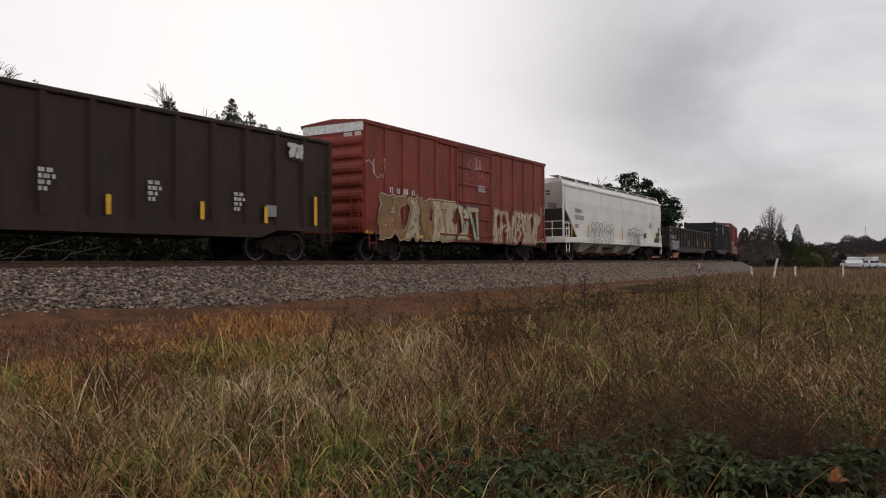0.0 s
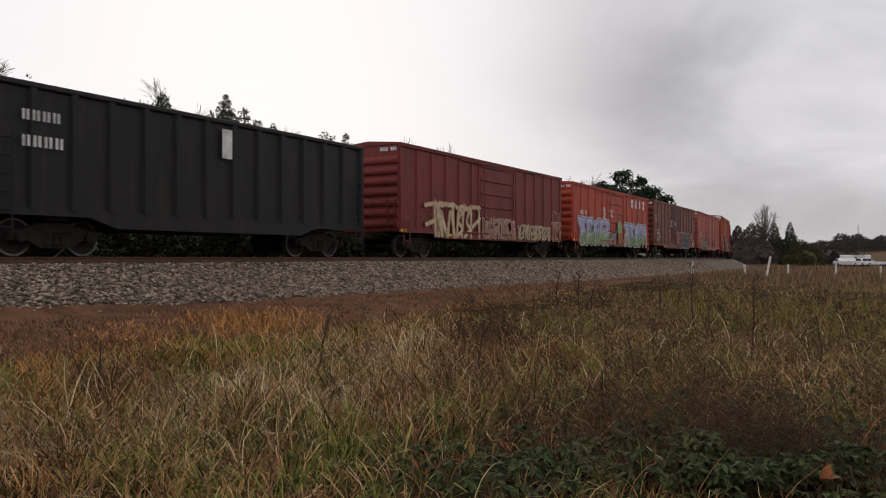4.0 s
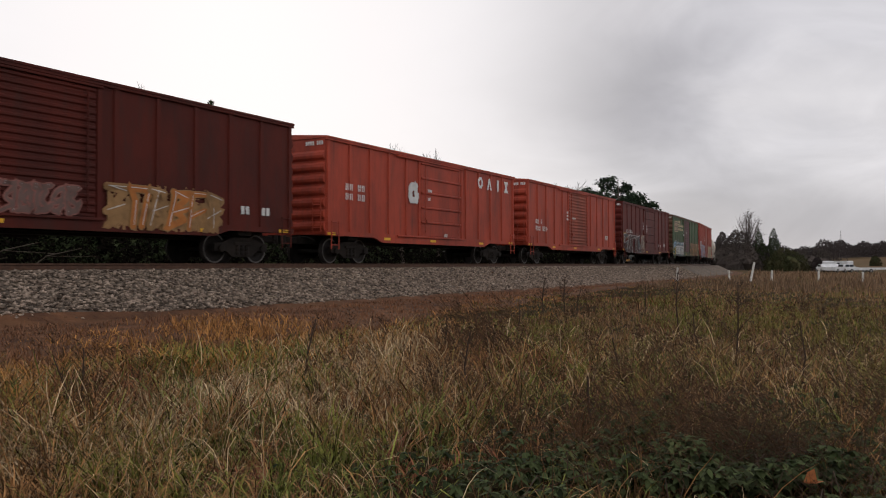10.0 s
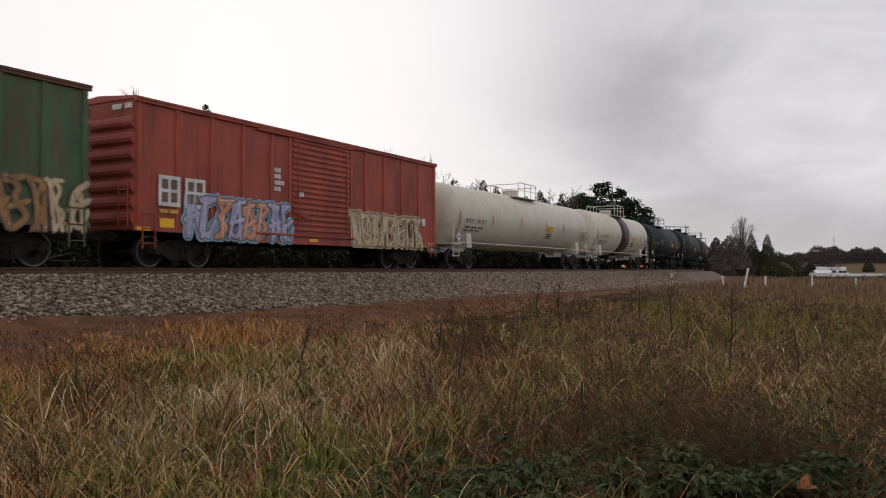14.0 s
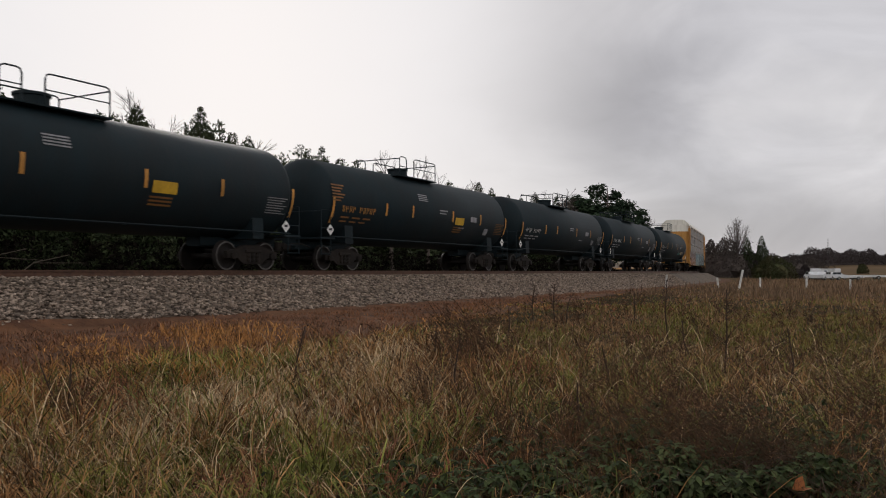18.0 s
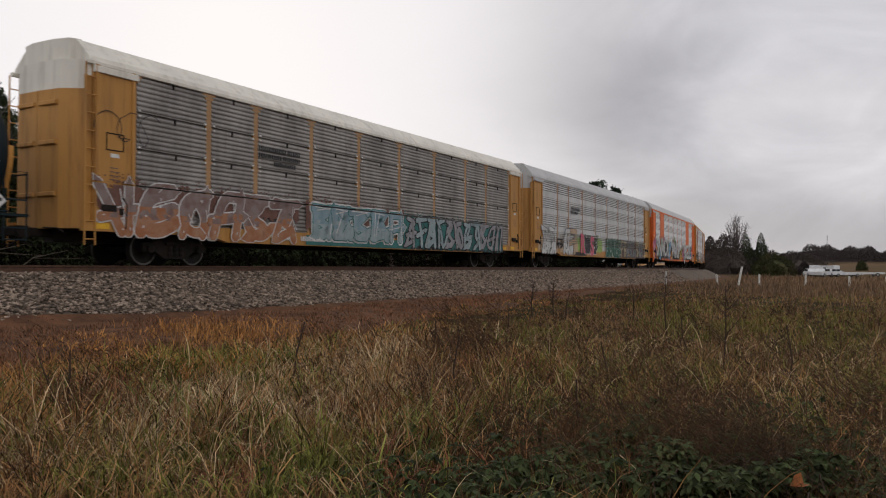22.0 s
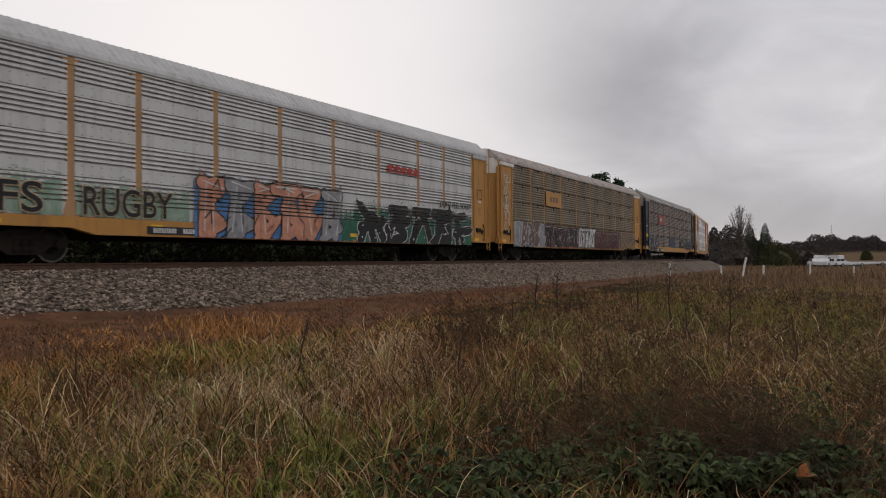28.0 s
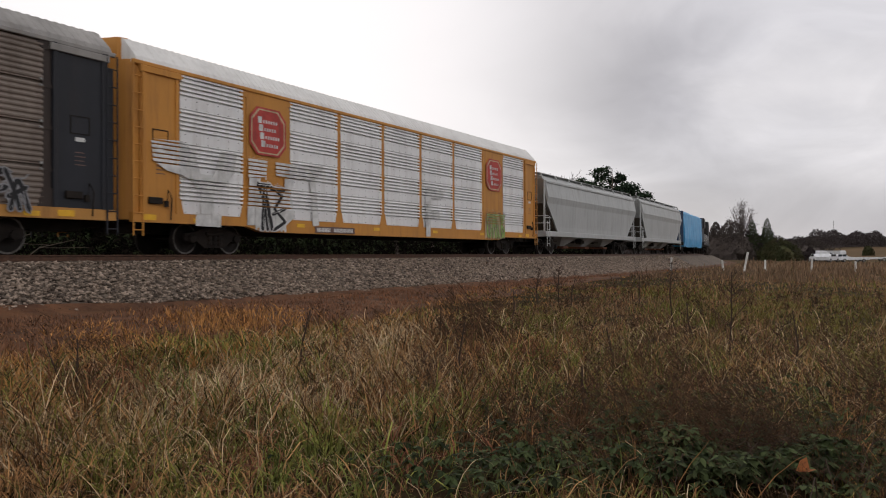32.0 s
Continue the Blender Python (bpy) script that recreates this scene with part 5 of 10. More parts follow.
        tagged(part("hinge_hardware", hinges, clip or M["galv"], car), kind="stuff")
        tagged(part("latches", latches, M["steel"], car), kind="stuff")
    running_gear(car, L, 3.3, sill_z=(0.6, 0.9))
    for k in range(6):
        x = x0 + L * (k + 0.5) / 6
        sh = Shape()
        sh.box(x - 0.2, x + 0.2, -y - 0.062, -y - 0.054, 0.9, 1.02)
        part("reflector", sh, M["yellow"], car)
    return car, -y - 0.06


# ---- paints of the train ----
M["rust"] = material("rust", (0.16, 0.06, 0.03), 0.9, 0, (0.09, 0.04, 0.025), 2.0)
P = {
    # slope: this brown holds grime and the painted shade of the end recess
    "slope": paint("grimy_shaded_slope_sheet", (0.085, 0.068, 0.05), 0.7, (0.05, 0.04, 0.03)),
    "rack_post": paint("dark_brown_post_paint", (0.045, 0.032, 0.026), 0.7, (0.025, 0.02, 0.018)),
    "rack_mid": paint("weathered_galvanised_panel", (0.56, 0.56, 0.55), 0.75, (0.27, 0.245, 0.22), 0.55),
    "roof_dull": paint("dull_ribbed_zinc_roof", (0.33, 0.315, 0.295), 0.8, (0.18, 0.16, 0.14), 0.65),
    "gon_brown": paint("dark_brown_paint", (0.033, 0.0185, 0.0125), 0.9, (0.055, 0.031, 0.021), 0.6, (0.48, 0.78)),
    "gon_dark": paint("sooty_brown_paint", (0.024, 0.0155, 0.0115), 1.0, (0.062, 0.038, 0.026), 0.6, (0.46, 0.72)),
    "gon_post": paint("sooty_post_paint", (0.011, 0.0085, 0.0075), 0.8, (0.03, 0.018, 0.012)),
    "gon_black": paint("black_paint", (0.0125, 0.0115, 0.012), 0.7, (0.04, 0.025, 0.018)),
    "brick": paint("brick_red_paint", (0.235, 0.042, 0.026), 0.6),
    "dark_red": paint("dark_red_paint", (0.17, 0.028, 0.022), 0.8),
    "orange_red": paint("orange_red_paint", (0.375, 0.055, 0.027), 0.55),
    "brown_red": paint("brown_red_paint", (0.15, 0.042, 0.026), 0.7),
    "rose": paint("faded_rose_paint", (0.34, 0.080, 0.062), 0.45),
    "rust_red": paint("rust_red_paint", (0.285, 0.055, 0.025), 0.7),
    "maroon": paint("maroon_paint", (0.088, 0.0165, 0.0110), 0.6, gloss=0.12),
    "maroon2": paint("deep_maroon_paint", (0.110, 0.0185, 0.0138), 0.6, gloss=0.14),
    "green": paint("faded_green_paint", (0.060, 0.115, 0.060), 0.9, (0.10, 0.05, 0.028), 0.6, (0.46, 0.66)),
    "rust_end": paint("rusty_brown_end_paint", (0.12, 0.055, 0.030), 0.9, (0.045, 0.028, 0.02)),
    "door_maroon": paint("maroon_door_paint", (0.10, 0.022, 0.03), 0.8),
    "red12": paint("tomato_red_paint", (0.32, 0.068, 0.046), 0.6),
    "white_car": paint("off_white_paint", (0.78, 0.76, 0.70), 0.1, (0.5, 0.46, 0.39)),
    "grey_car": paint("pale_grey_paint", (0.40, 0.41, 0.40), 0.35, (0.2, 0.18, 0.15)),
    "tank_white": paint("cream_white_tank_paint", (0.50, 0.47, 0.40), 0.45, (0.26, 0.2, 0.14), 0.4),
    "tank_black": paint("black_tank_paint", (0.0095, 0.0185, 0.0225), 0.25, (0.018, 0.018, 0.018), 0.62, gloss=0.13),
    "tank_band": paint("brown_black_band_paint", (0.05, 0.03, 0.03), 0.5),
    "rack_dull": paint("dull_galvanised_panel", (0.30, 0.285, 0.265), 0.8, (0.14, 0.125, 0.11), 0.55),
    "rack_brown": paint("grimy_brown_panel", (0.215, 0.175, 0.122), 0.8, (0.10, 0.075, 0.055), 0.6),
    "rack_dark": paint("grimy_dark_brown_panel", (0.220, 0.180, 0.150), 0.8, (0.125, 0.095, 0.076), 0.6),
    "rack_light": paint("bright_galvanised_panel", (0.74, 0.74, 0.73), 0.45, (0.42, 0.39, 0.36), 0.45),
    "rack_yellow": paint("ochre_yellow_paint", (0.45, 0.225, 0.058), 0.9, (0.15, 0.072, 0.03)),
    "rack_tan": paint("faded_tan_post_paint", (0.42, 0.245, 0.115), 0.8, (0.19, 0.105, 0.055)),
    "rack_orange": paint("bright_orange_paint", (0.72, 0.150, 0.020), 0.3, (0.2, 0.06, 0.03)),
    "rack_amber": paint("amber_paint", (0.50, 0.225, 0.045), 0.6, (0.2, 0.09, 0.035)),
    "rack_black": paint("blue_black_paint", (0.022, 0.024, 0.03), 0.5),
    "roof_cream": paint("cream_roof", (0.70, 0.67, 0.59), 0.5, (0.3, 0.26, 0.2)),
    "roof_light": paint("pale_zinc_roof", (0.68, 0.67, 0.64), 0.4, (0.4, 0.37, 0.33)),
    "roof_grey": paint("zinc_grey_roof", (0.46, 0.46, 0.455), 0.6, (0.2, 0.18, 0.16)),
    "roof_brown": paint("streaked_grey_brown_roof", (0.40, 0.35, 0.32), 0.95, (0.14, 0.11, 0.09), 0.7, (0.46, 0.7)),
    "tarp": material("blue_tarpaulin", (0.05, 0.30, 0.55), 0.45, 0, (0.03, 0.22, 0.45), 1.5, bump=0.5, bump_scale=3.0),
    "loco": paint("black_locomotive_paint", (0.02, 0.019, 0.02), 0.6, (0.07, 0.045, 0.035)),
}
CARS = []


def couple(made, s0, s1):
    CARS.append((made[0] if isinstance(made, tuple) else made, s0, s1))
    return made


# 1 tall gondola
car, y = couple(gondola("dark brown high-sided steel gondola car with yellow reflectors", 18.2, 4.05, P["gon_brown"], 15), -26.5, -8.3)
for x in (-8.2, -5.4, -2.6, 0.42, 3.4, 5.9, 8.2):
    sh = Shape()
    sh.box(x - 0.07, x + 0.07, y - 0.012, y, 1.15, 2.1 if x > 8 else 1.65)
    part("reflector", sh, M["yellow"], car)
for x, z in ((-1.4, 2.05), (1.6, 2.0), (4.6, 1.9), (-5.8, 2.1)):
    marks(car, x, z, [(2, 2), (1, 2, 1), (2, 1), (1, 1)], WHITE_S, y, 0.08, 0.1)
sh = Shape()
sh.box(5.9, 6.35, y - 0.006, y, 1.35, 1.7)
part("stencil_mark", sh, GREY_S, car)
graffiti(car, y, 6.95, 7.55, 3.3, 3.7, WHITE_S, WHITE_S, None, 7, 0.1, letters=2)
scribble(car, y - 0.01, 7.1, 3.35, 0.6, DRAB_S, 3)

# 2 tall brick-red boxcar
car, y = couple(boxcar("brick-red high-cube boxcar with white sprayed lettering", 15.99, 5.11, P["brick"], (0.427, 0.612), None, 14, False, M["white"]), -6.44, 9.55)
graffiti(car, y, -7.0, -1.5, 0.85, 2.4, CREAM_S, DRAB_S, None, 11, 0.14, letters=5, fill2=TAN_S, halo=CREAM_S, fat=1.37)
graffiti(car, y, 2.0, 6.8, 0.85, 2.35, CREAM_S, RUSTPINK_S, None, 12, 0.14, letters=6, halo=RUSTPINK_S)
graffiti(car, y - 0.04, -1.3, 0.5, 0.9, 2.3, CREAM_S, TEAL_S, None, 13, 0.2)
scribble(car, y, -7.8, 3.4, 1.4, WHITE_S, 4)
scribble(car, y - 0.06, -0.4, 4.0, 1.6, PINK_S, 5, 4)
scribble(car, y - 0.06, -0.2, 4.3, 1.2, WHITE_S, 6, 3)
scribble(car, y, 7.2, 2.6, 1.2, WHITE_S, 8, 2)
marks(car, -6.4, 2.55, [(2, -1, 2, -1, 3, -1, 2)], WHITE_S, y, 0.12, 0.22)
marks(car, 0.5, 3.3, [(4, 2), (5, 2), (4, 3)], WHITE_S, y - 0.04, 0.09, 0.07)
marks(car, 6.9, 2.2, [(3, 1), (2, 2), (4,), (3,)], WHITE_S, y, 0.1, 0.08)

# 3 white covered hopper
car, y = couple(hopper("off-white covered hopper car with four outlet bays", 20.0, 4.78, P["white_car"], 4), 12.0, 32.0)
marks(car, -8.5, 2.75, [(1, 1, 1, 1)], M["black"], y, 0.24, 0.24, 0.06)
marks(car, -8.55, 2.35, [(1, 1, 1, 1, 1, 1)], M["black"], y, 0.2, 0.24, 0.05)
marks(car, -8.5, 2.0, [(3, 2), (2, 2)], M["black"], y, 0.1, 0.08)
bubble_tag(car, y - 0.05, -6.0, 1.05, 4.2, 1.35, 6, BLACK_S, 21)
bubble_tag(car, y - 0.05, 1.3, 1.05, 3.4, 1.25, 5, BLACK_S, 22)
scribble(car, y - 0.055, 2.6, 1.4, 1.3, BLACK_S, 23, 4, 0.015)
marks(car, 6.6, 2.7, [(3, 2), (4, 1), (2, 3), (5,), (3, 2)], M["black"], y, 0.1, 0.06)
for x in (-9.05, -6.3, 0.2, 8.3):
    sh = Shape()
    sh.box(x - 0.06, x + 0.06, y - 0.012, y, 1.4, 2.1)
    part("reflector", sh, M["yellow"], car)
sh = Shape()
sh.box(5.3, 5.75, y - 0.01, y, 1.6, 1.95)
part("stencil_panel", sh, M["black"], car)

# 4 low gondola, 5 high black gondola
car, y = couple(gondola("dark brown low-sided gondola car with rusty ribs", 19.0, 2.74, P["gon_dark"], 18, P["gon_post"]), 34.39, 53.4)
marks(car, -9.2, 2.25, [(1, 1)], WHITE_S, y, 0.3, 0.28, 0.08)
marks(car, -9.2, 1.75, [(1, 1, 1, 1, -1, 1, 1)], WHITE_S, y, 0.24, 0.3, 0.06)
graffiti(car, y, -9.2, -6.3, 0.9, 1.55, GREY_S, WHITE_S, None, 31, 0.1, letters=6)
sh = Shape()
for k in range(9):
    a = -0.55 + 0.24 * k
    c, e = math.cos(a), math.sin(a)
    sh.add([(-6.35 + 0.15 * c - 0.035 * e, y - 0.004, 1.35 + 0.15 * e + 0.035 * c), (-6.35 + 0.15 * c + 0.035 * e, y - 0.004, 1.35 + 0.15 * e - 0.035 * c), (-6.35 + 0.85 * c, y - 0.004, max(1.35 + 0.6 * e, 0.98))], [(0, 1, 2)])
tagged(part("sprayed_burst", sh, GREY_S, car), kind="stuff")
scribble(car, y, -3.6, 2.1, 0.8, DRAB_S, 320, 3, 0.012)
for x in (-1.85, 2.15, 5.6, 8.6):
    sh = Shape()
    sh.box(x - 0.055, x + 0.055, y - 0.012, y, 1.28, 1.78)
    part("reflector", sh, M["yellow"], car)
car, y = couple(gondola("black high-sided gondola car with deep side posts", 13.7, 3.99, P["gon_black"], 14), 55.8, 69.5)
marks(car, -6.0, 3.1, [(1, 1, 1, 1)], WHITE_S, y, 0.2, 0.24, 0.05)
marks(car, -6.0, 2.5, [(1, 1, 1, 1)], WHITE_S, y, 0.22, 0.26, 0.05)
sh = Shape()
sh.box(0.0, 0.38, y - 0.006, y, 2.85, 3.7)
part("stencil_mark", sh, WHITE_S, car)

# 6 dark red boxcar
car, y = couple(boxcar("dark red boxcar streaked with cream sprayed lettering", 16.44, 4.48, P["dark_red"], (0.41, 0.62), None, 15, False), 71.87, 88.31)
graffiti(car, y, -6.3, -1.6, 0.85, 2.3, CREAM_S, RUSTPINK_S, None, 41, 0.16)
graffiti(car, y - 0.04, -1.4, 2.0, 0.9, 1.8, RUSTPINK_S, CREAM_S, None, 42, 0.14)
graffiti(car, y, 2.4, 6.5, 0.9, 1.65, CREAM_S, DRAB_S, None, 43, 0.14)
graffiti(car, y, 6.8, 8.1, 0.9, 1.9, RUSTPINK_S, CREAM_S, None, 45, 0.14)
scribble(car, y, 6.9, 2.2, 1.4, CREAM_S, 44)

# 7 orange-red boxcar with a big blue and green piece
car, y = couple(boxcar("orange-red boxcar with blue and green sprayed lettering", 16.0, 4.44, P["orange_red"], (0.405, 0.61), None, 13, False), 90.0, 106.0)
name_shapes(car, 3.75, 3.82, 0.5, 0.6, 0.95, M["white"], y)
SAGE_S = colour("sage_green", (0.22, 0.32, 0.15))
POT_S = colour("terracotta", (0.32, 0.11, 0.05))
spray_cloud(car, -1.0, 2.4, y + 0.01, 0.8, 1.25, GREEN_S, 59)
graffiti(car, y, -6.9, -1.3, 0.82, 2.35, LILAC_S, BLACK_S, None, 52, 0.14, letters=4, lower=SAGE_S, halo=WHITE_S, fat=1.44)
graffiti(car, y, 2.0, 7.3, 0.82, 2.3, LILAC_S, BLACK_S, None, 56, 0.14, letters=4, lower=SAGE_S, halo=WHITE_S, fat=1.44)
graffiti(car, y - 0.04, -1.3, -0.1, 0.85, 1.75, GREY_S, BLACK_S, None, 53, 0.08, letters=1)
sh = Shape()
sh.lathe([(y - 0.085, 0.5), (y - 0.095, 0.5)], 1, 18, (0.62, 0, 1.95))
part("sprayed_dome", sh, SAGE_S, car)
sh = Shape()
sh.extrude([(0.24, 0.95), (1.0, 0.95), (1.08, 1.62), (0.16, 1.62)], 1, y - 0.1, y - 0.108)
part("sprayed_pot", sh, POT_S, car)
marks(car, -6.8, 2.6, [(1, 1, -1, 1)], M["white"], y, 0.24, 0.26)
marks(car, -6.8, 2.15, [(1, 1, -1, 1, 1)], M["white"], y, 0.22, 0.26)
marks(car, -2.55, 3.15, [(3,), (4,), (3,), (4,), (3,), (4,)], WHITE_S, y, 0.13, 0.1)
marks(car, -1.3, 3.0, [(4,), (-1, 2), (3, 1)], WHITE_S, y - 0.04, 0.14, 0.12)

# 8 brown boxcar
car, y = couple(boxcar("brown-red boxcar with a ribbed door and white sprayed tags", 16.1, 4.5, P["brown_red"], (0.414, 0.602), P["door_maroon"], 14, True), 107.55, 123.65)
words(car, "XOLO", 1.75, 0.98, 1.62, y - 0.035, BLACK_S, GREY_S, width=0.78, rim=0.16, heavy=0.06)
words(car, "etc", 6.6, 1.12, 0.62, y - 0.02, WHITE_S, None, width=0.9, heavy=0.0)
graffiti(car, y - 0.04, -0.2, 1.5, 1.1, 2.2, RED_S, DRAB_S, None, 62, 0.16)
for k, (x, z) in enumerate(((-7.6, 3.1), (-2.9, 2.0), (7.0, 2.9), (-7.0, 1.8), (-2.2, 1.25), (5.9, 1.9), (6.9, 1.4))):
    scribble(car, y, x, z, 1.2, WHITE_S, 63 + k)
spray_cloud(car, 5.1, 6.1, y + 0.002, 1.02, 1.45, colour("rust_orange", (0.40, 0.14, 0.04)), 70)
marks(car, -7.0, 2.1, [(1, 1, 1), (1, 1, 1), (1, 1), (2, 1)], WHITE_S, y, 0.14, 0.18)
marks(car, -2.0, 3.0, [(3,), (2,), (3,)], WHITE_S, y, 0.12, 0.14)
marks(car, -1.0, 2.9, [(3,), (4,)], WHITE_S, y - 0.05, 0.12, 0.1)
marks(car, 5.3, 1.5, [(3,), (2,), (3,), (2,)], WHITE_S, y, 0.12, 0.1)

# 9 faded rose boxcar
car, y = couple(boxcar("faded rose-red boxcar with a ribbed sliding door", 16.13, 4.53, P["rose"], (0.404, 0.609), P["rose"], 13, True), 125.34, 141.47)
OLIVE_S, MOSS_S = colour("pale_olive", (0.215, 0.225, 0.135), (0.27, 0.26, 0.17)), colour("dark_moss", (0.06, 0.06, 0.035))
spray_cloud(car, -6.0, -1.8, y + 0.004, 0.82, 1.5, colour("olive_haze", (0.25, 0.20, 0.14)), 74)
graffiti(car, y, -5.8, -1.7, 0.8, 1.7, OLIVE_S, MOSS_S, None, 71, 0.12, letters=6, fill2=colour("grey_olive", (0.27, 0.27, 0.20)))
bubble_tag(car, y - 0.004, 2.1, 1.22, 2.6, 0.6, 5, BLACK_S, 72, 0.03)
sh = Shape()
sh.box(-3.4, -2.6, y - 0.03, y, 1.7, 2.0)
part("dark_patch", sh, BLACK_S, car)
marks(car, -6.6, 2.35, [(1, -1, 1, -1, 1), (1, 1, -1, 1, 1, 1)], WHITE_S, y, 0.14, 0.2)
scribble(car, y, -6.9, 1.7, 1.2, WHITE_S, 73)
marks(car, 5.5, 1.55, [(4,)], WHITE_S, y, 0.14, 0.25)
for x, z in ((-1.0, 3.3), (0.2, 2.2), (-0.3, 1.8)):
    marks(car, x, z, [(3,)], WHITE_S, y - 0.05, 0.12, 0.1)

# 10 rust-red high-cube with a cream end band
car, y = couple(boxcar("rust-red high-cube boxcar with a cream band across its end", 16.21, 4.96, P["rust_red"], (0.369, 0.607), None, 15, False, P["roof_cream"]), 143.59, 159.8)
sh = Shape()
sh.extrude([(-2.9, 0.8)] + [(-0.6 - 2.2 * math.cos(math.pi * k / 14), 1.0 + 1.45 * math.sin(math.pi * k / 14) ** 0.7 + 0.05 * math.sin(5 * k)) for k in range(15)] + [(1.8, 0.8)], 1, y - 0.075, y - 0.08)
part("sprayed_background", sh, colour("sage_grey", (0.17, 0.155, 0.12)), car)
graffiti(car, y - 0.085, -2.5, 1.5, 0.85, 2.2, colour("sage_grey", (0.17, 0.155, 0.12)), BLACK_S, None, 81, 0.2, letters=4, fill2=colour("dull_sage", (0.115, 0.105, 0.085)), fat=1.1)
words(car, "HAWG", -4.75, 1.16, 0.4, y - 0.02, WHITE_S, None, width=0.75, heavy=0.0)
marks(car, -7.05, 2.5, [(1, 1, -1, 1, 1), (1, 1, -1, 1, 1, 1, 1)], M["white"], y, 0.24, 0.28)
marks(car, -2.85, 3.1, [(2,), (1, 2), (2,), (1,)], WHITE_S, y, 0.2, 0.14)
for k, x in enumerate((-4.8, -5.9, 2.4, 3.6, 5.6)):
    marks(car, x, 1.8, [(2,), (3,), (2,), (3,)], WHITE_S, y, 0.1, 0.1)
scribble(car, y, 2.6, 2.2, 1.2, WHITE_S, 82)
scribble(car, y, 6.6, 2.0, 1.2, WHITE_S, 83, 2)
sh = Shape()
sh.box(-7.0, -6.4, y - 0.008, y, 1.15, 1.55)
part("reflector", sh, M["yellow"], car)

# 11 long maroon boxcar
car, y = couple(boxcar("long dark maroon boxcar with orange sprayed lettering", 19.0, 4.6, P["maroon"], (0.415, 0.608), None, 15, True), 161.92, 180.92)
graffiti(car, y, -8.2, -3.8, 0.87, 2.0, RUSTPINK_S, TAN_S, None, 90, 0.07, letters=4, fill2=DRAB_S, lower=TAN_S)
spray_cloud(car, 2.4, 6.2, y - 0.002, 0.95, 1.8, TAN_S, 97)
graffiti(car, y - 0.01, 2.3, 6.3, 0.9, 2.0, colour("burnt_orange", (0.42, 0.15, 0.035)), TAN_S, None, 92, 0.04, letters=5, fill2=TAN_S)
graffiti(car, y - 0.04, -0.8, 1.6, 1.15, 1.85, DRAB_S, RUSTPINK_S, None, 93, 0.07)
marks(car, -8.2, 1.85, [(1, 1, -1, 1, 1), (1, 1, -1, 1, 1)], WHITE_S, y, 0.22, 0.22)
marks(car, 7.1, 1.5, [(2, -2, 2)], WHITE_S, y, 0.2, 0.24)
marks(car, -1.6, 2.95, [(2,)], WHITE_S, y - 0.05, 0.15, 0.16)

# 12 and 13 orange-red boxcars
car, y = couple(boxcar("orange-red boxcar with large white letters high on its side", 15.61, 4.47, P["orange_red"], (0.408, 0.628), None, 13, False), 182.63, 198.24)
name_shapes(car, 3.95, 3.84, 0.5, 0.56, 0.95, M["white"], y)
marks(car, -6.7, 2.65, [(1, 1, -1, 1, 1), (1, 1, -1, 1, 1)], M["white"], y, 0.2, 0.24)
graffiti(car, y, -2.45, -1.75, 2.5, 3.25, WHITE_S, WHITE_S, None, 101, 0.14, letters=1)
marks(car, -1.0, 3.0, [(3,), (-1,), (2,)], WHITE_S, y - 0.05, 0.12, 0.12)
marks(car, 0.4, 1.15, [(2,)], WHITE_S, y - 0.05, 0.14, 0.14)
car, y = couple(boxcar("orange-red boxcar with a brownish ribbed door", 15.74, 4.55, P["orange_red"], (0.407, 0.614), P["rust_red"], 13, True), 199.93, 215.66)
marks(car, -6.8, 2.2, [(1, 1, -1, 1), (1, 1, 1, -1, 1, 1, 1)], M["white"], y, 0.2, 0.26)
marks(car, -1.95, 3.0, [(2,), (2,), (2,)], WHITE_S, y, 0.14, 0.14)
marks(car, -1.1, 2.7, [(4,)], WHITE_S, y - 0.05, 0.14, 0.1)
marks(car, 5.5, 1.6, [(4,)], WHITE_S, y, 0.14, 0.3)

# 14 deep maroon boxcar with pale sprayed lettering
car, y = couple(boxcar("deep maroon boxcar with tangled pale sprayed lettering", 15.66, 4.56, P["maroon2"], (0.417, 0.65), None, 13, False), 217.36, 233.02)
WINE_S = colour("dark_wine", (0.055, 0.022, 0.02))
graffiti(car, y, -7.4, -2.6, 0.85, 2.15, WINE_S, WHITE_S, None, 111, 0.03, fill2=SHADOW_S, letters=4, fat=1.15)
graffiti(car, y, -2.5, -1.4, 0.85, 2.2, DRAB_S, CREAM_S, None, 112, 0.1)
marks(car, -6.75, 2.3, [(1, 1, -1, 1, 1, 1), (1, 1, 1, 1, 1)], M["white"], y, 0.24, 0.24)
for x, z in ((-2.0, 3.1), (-0.8, 2.9)):
    marks(car, x, z, [(1,), (2,), (1,)], WHITE_S, y - 0.05, 0.16, 0.14)
marks(car, 3.4, 1.4, [(2, -3, 2)], WHITE_S, y, 0.14, 0.24)
marks(car, 5.5, 1.45, [(3,)], WHITE_S, y, 0.2, 0.3)
scribble(car, y, -7.6, 1.9, 1.5, YELLOW_S, 113)

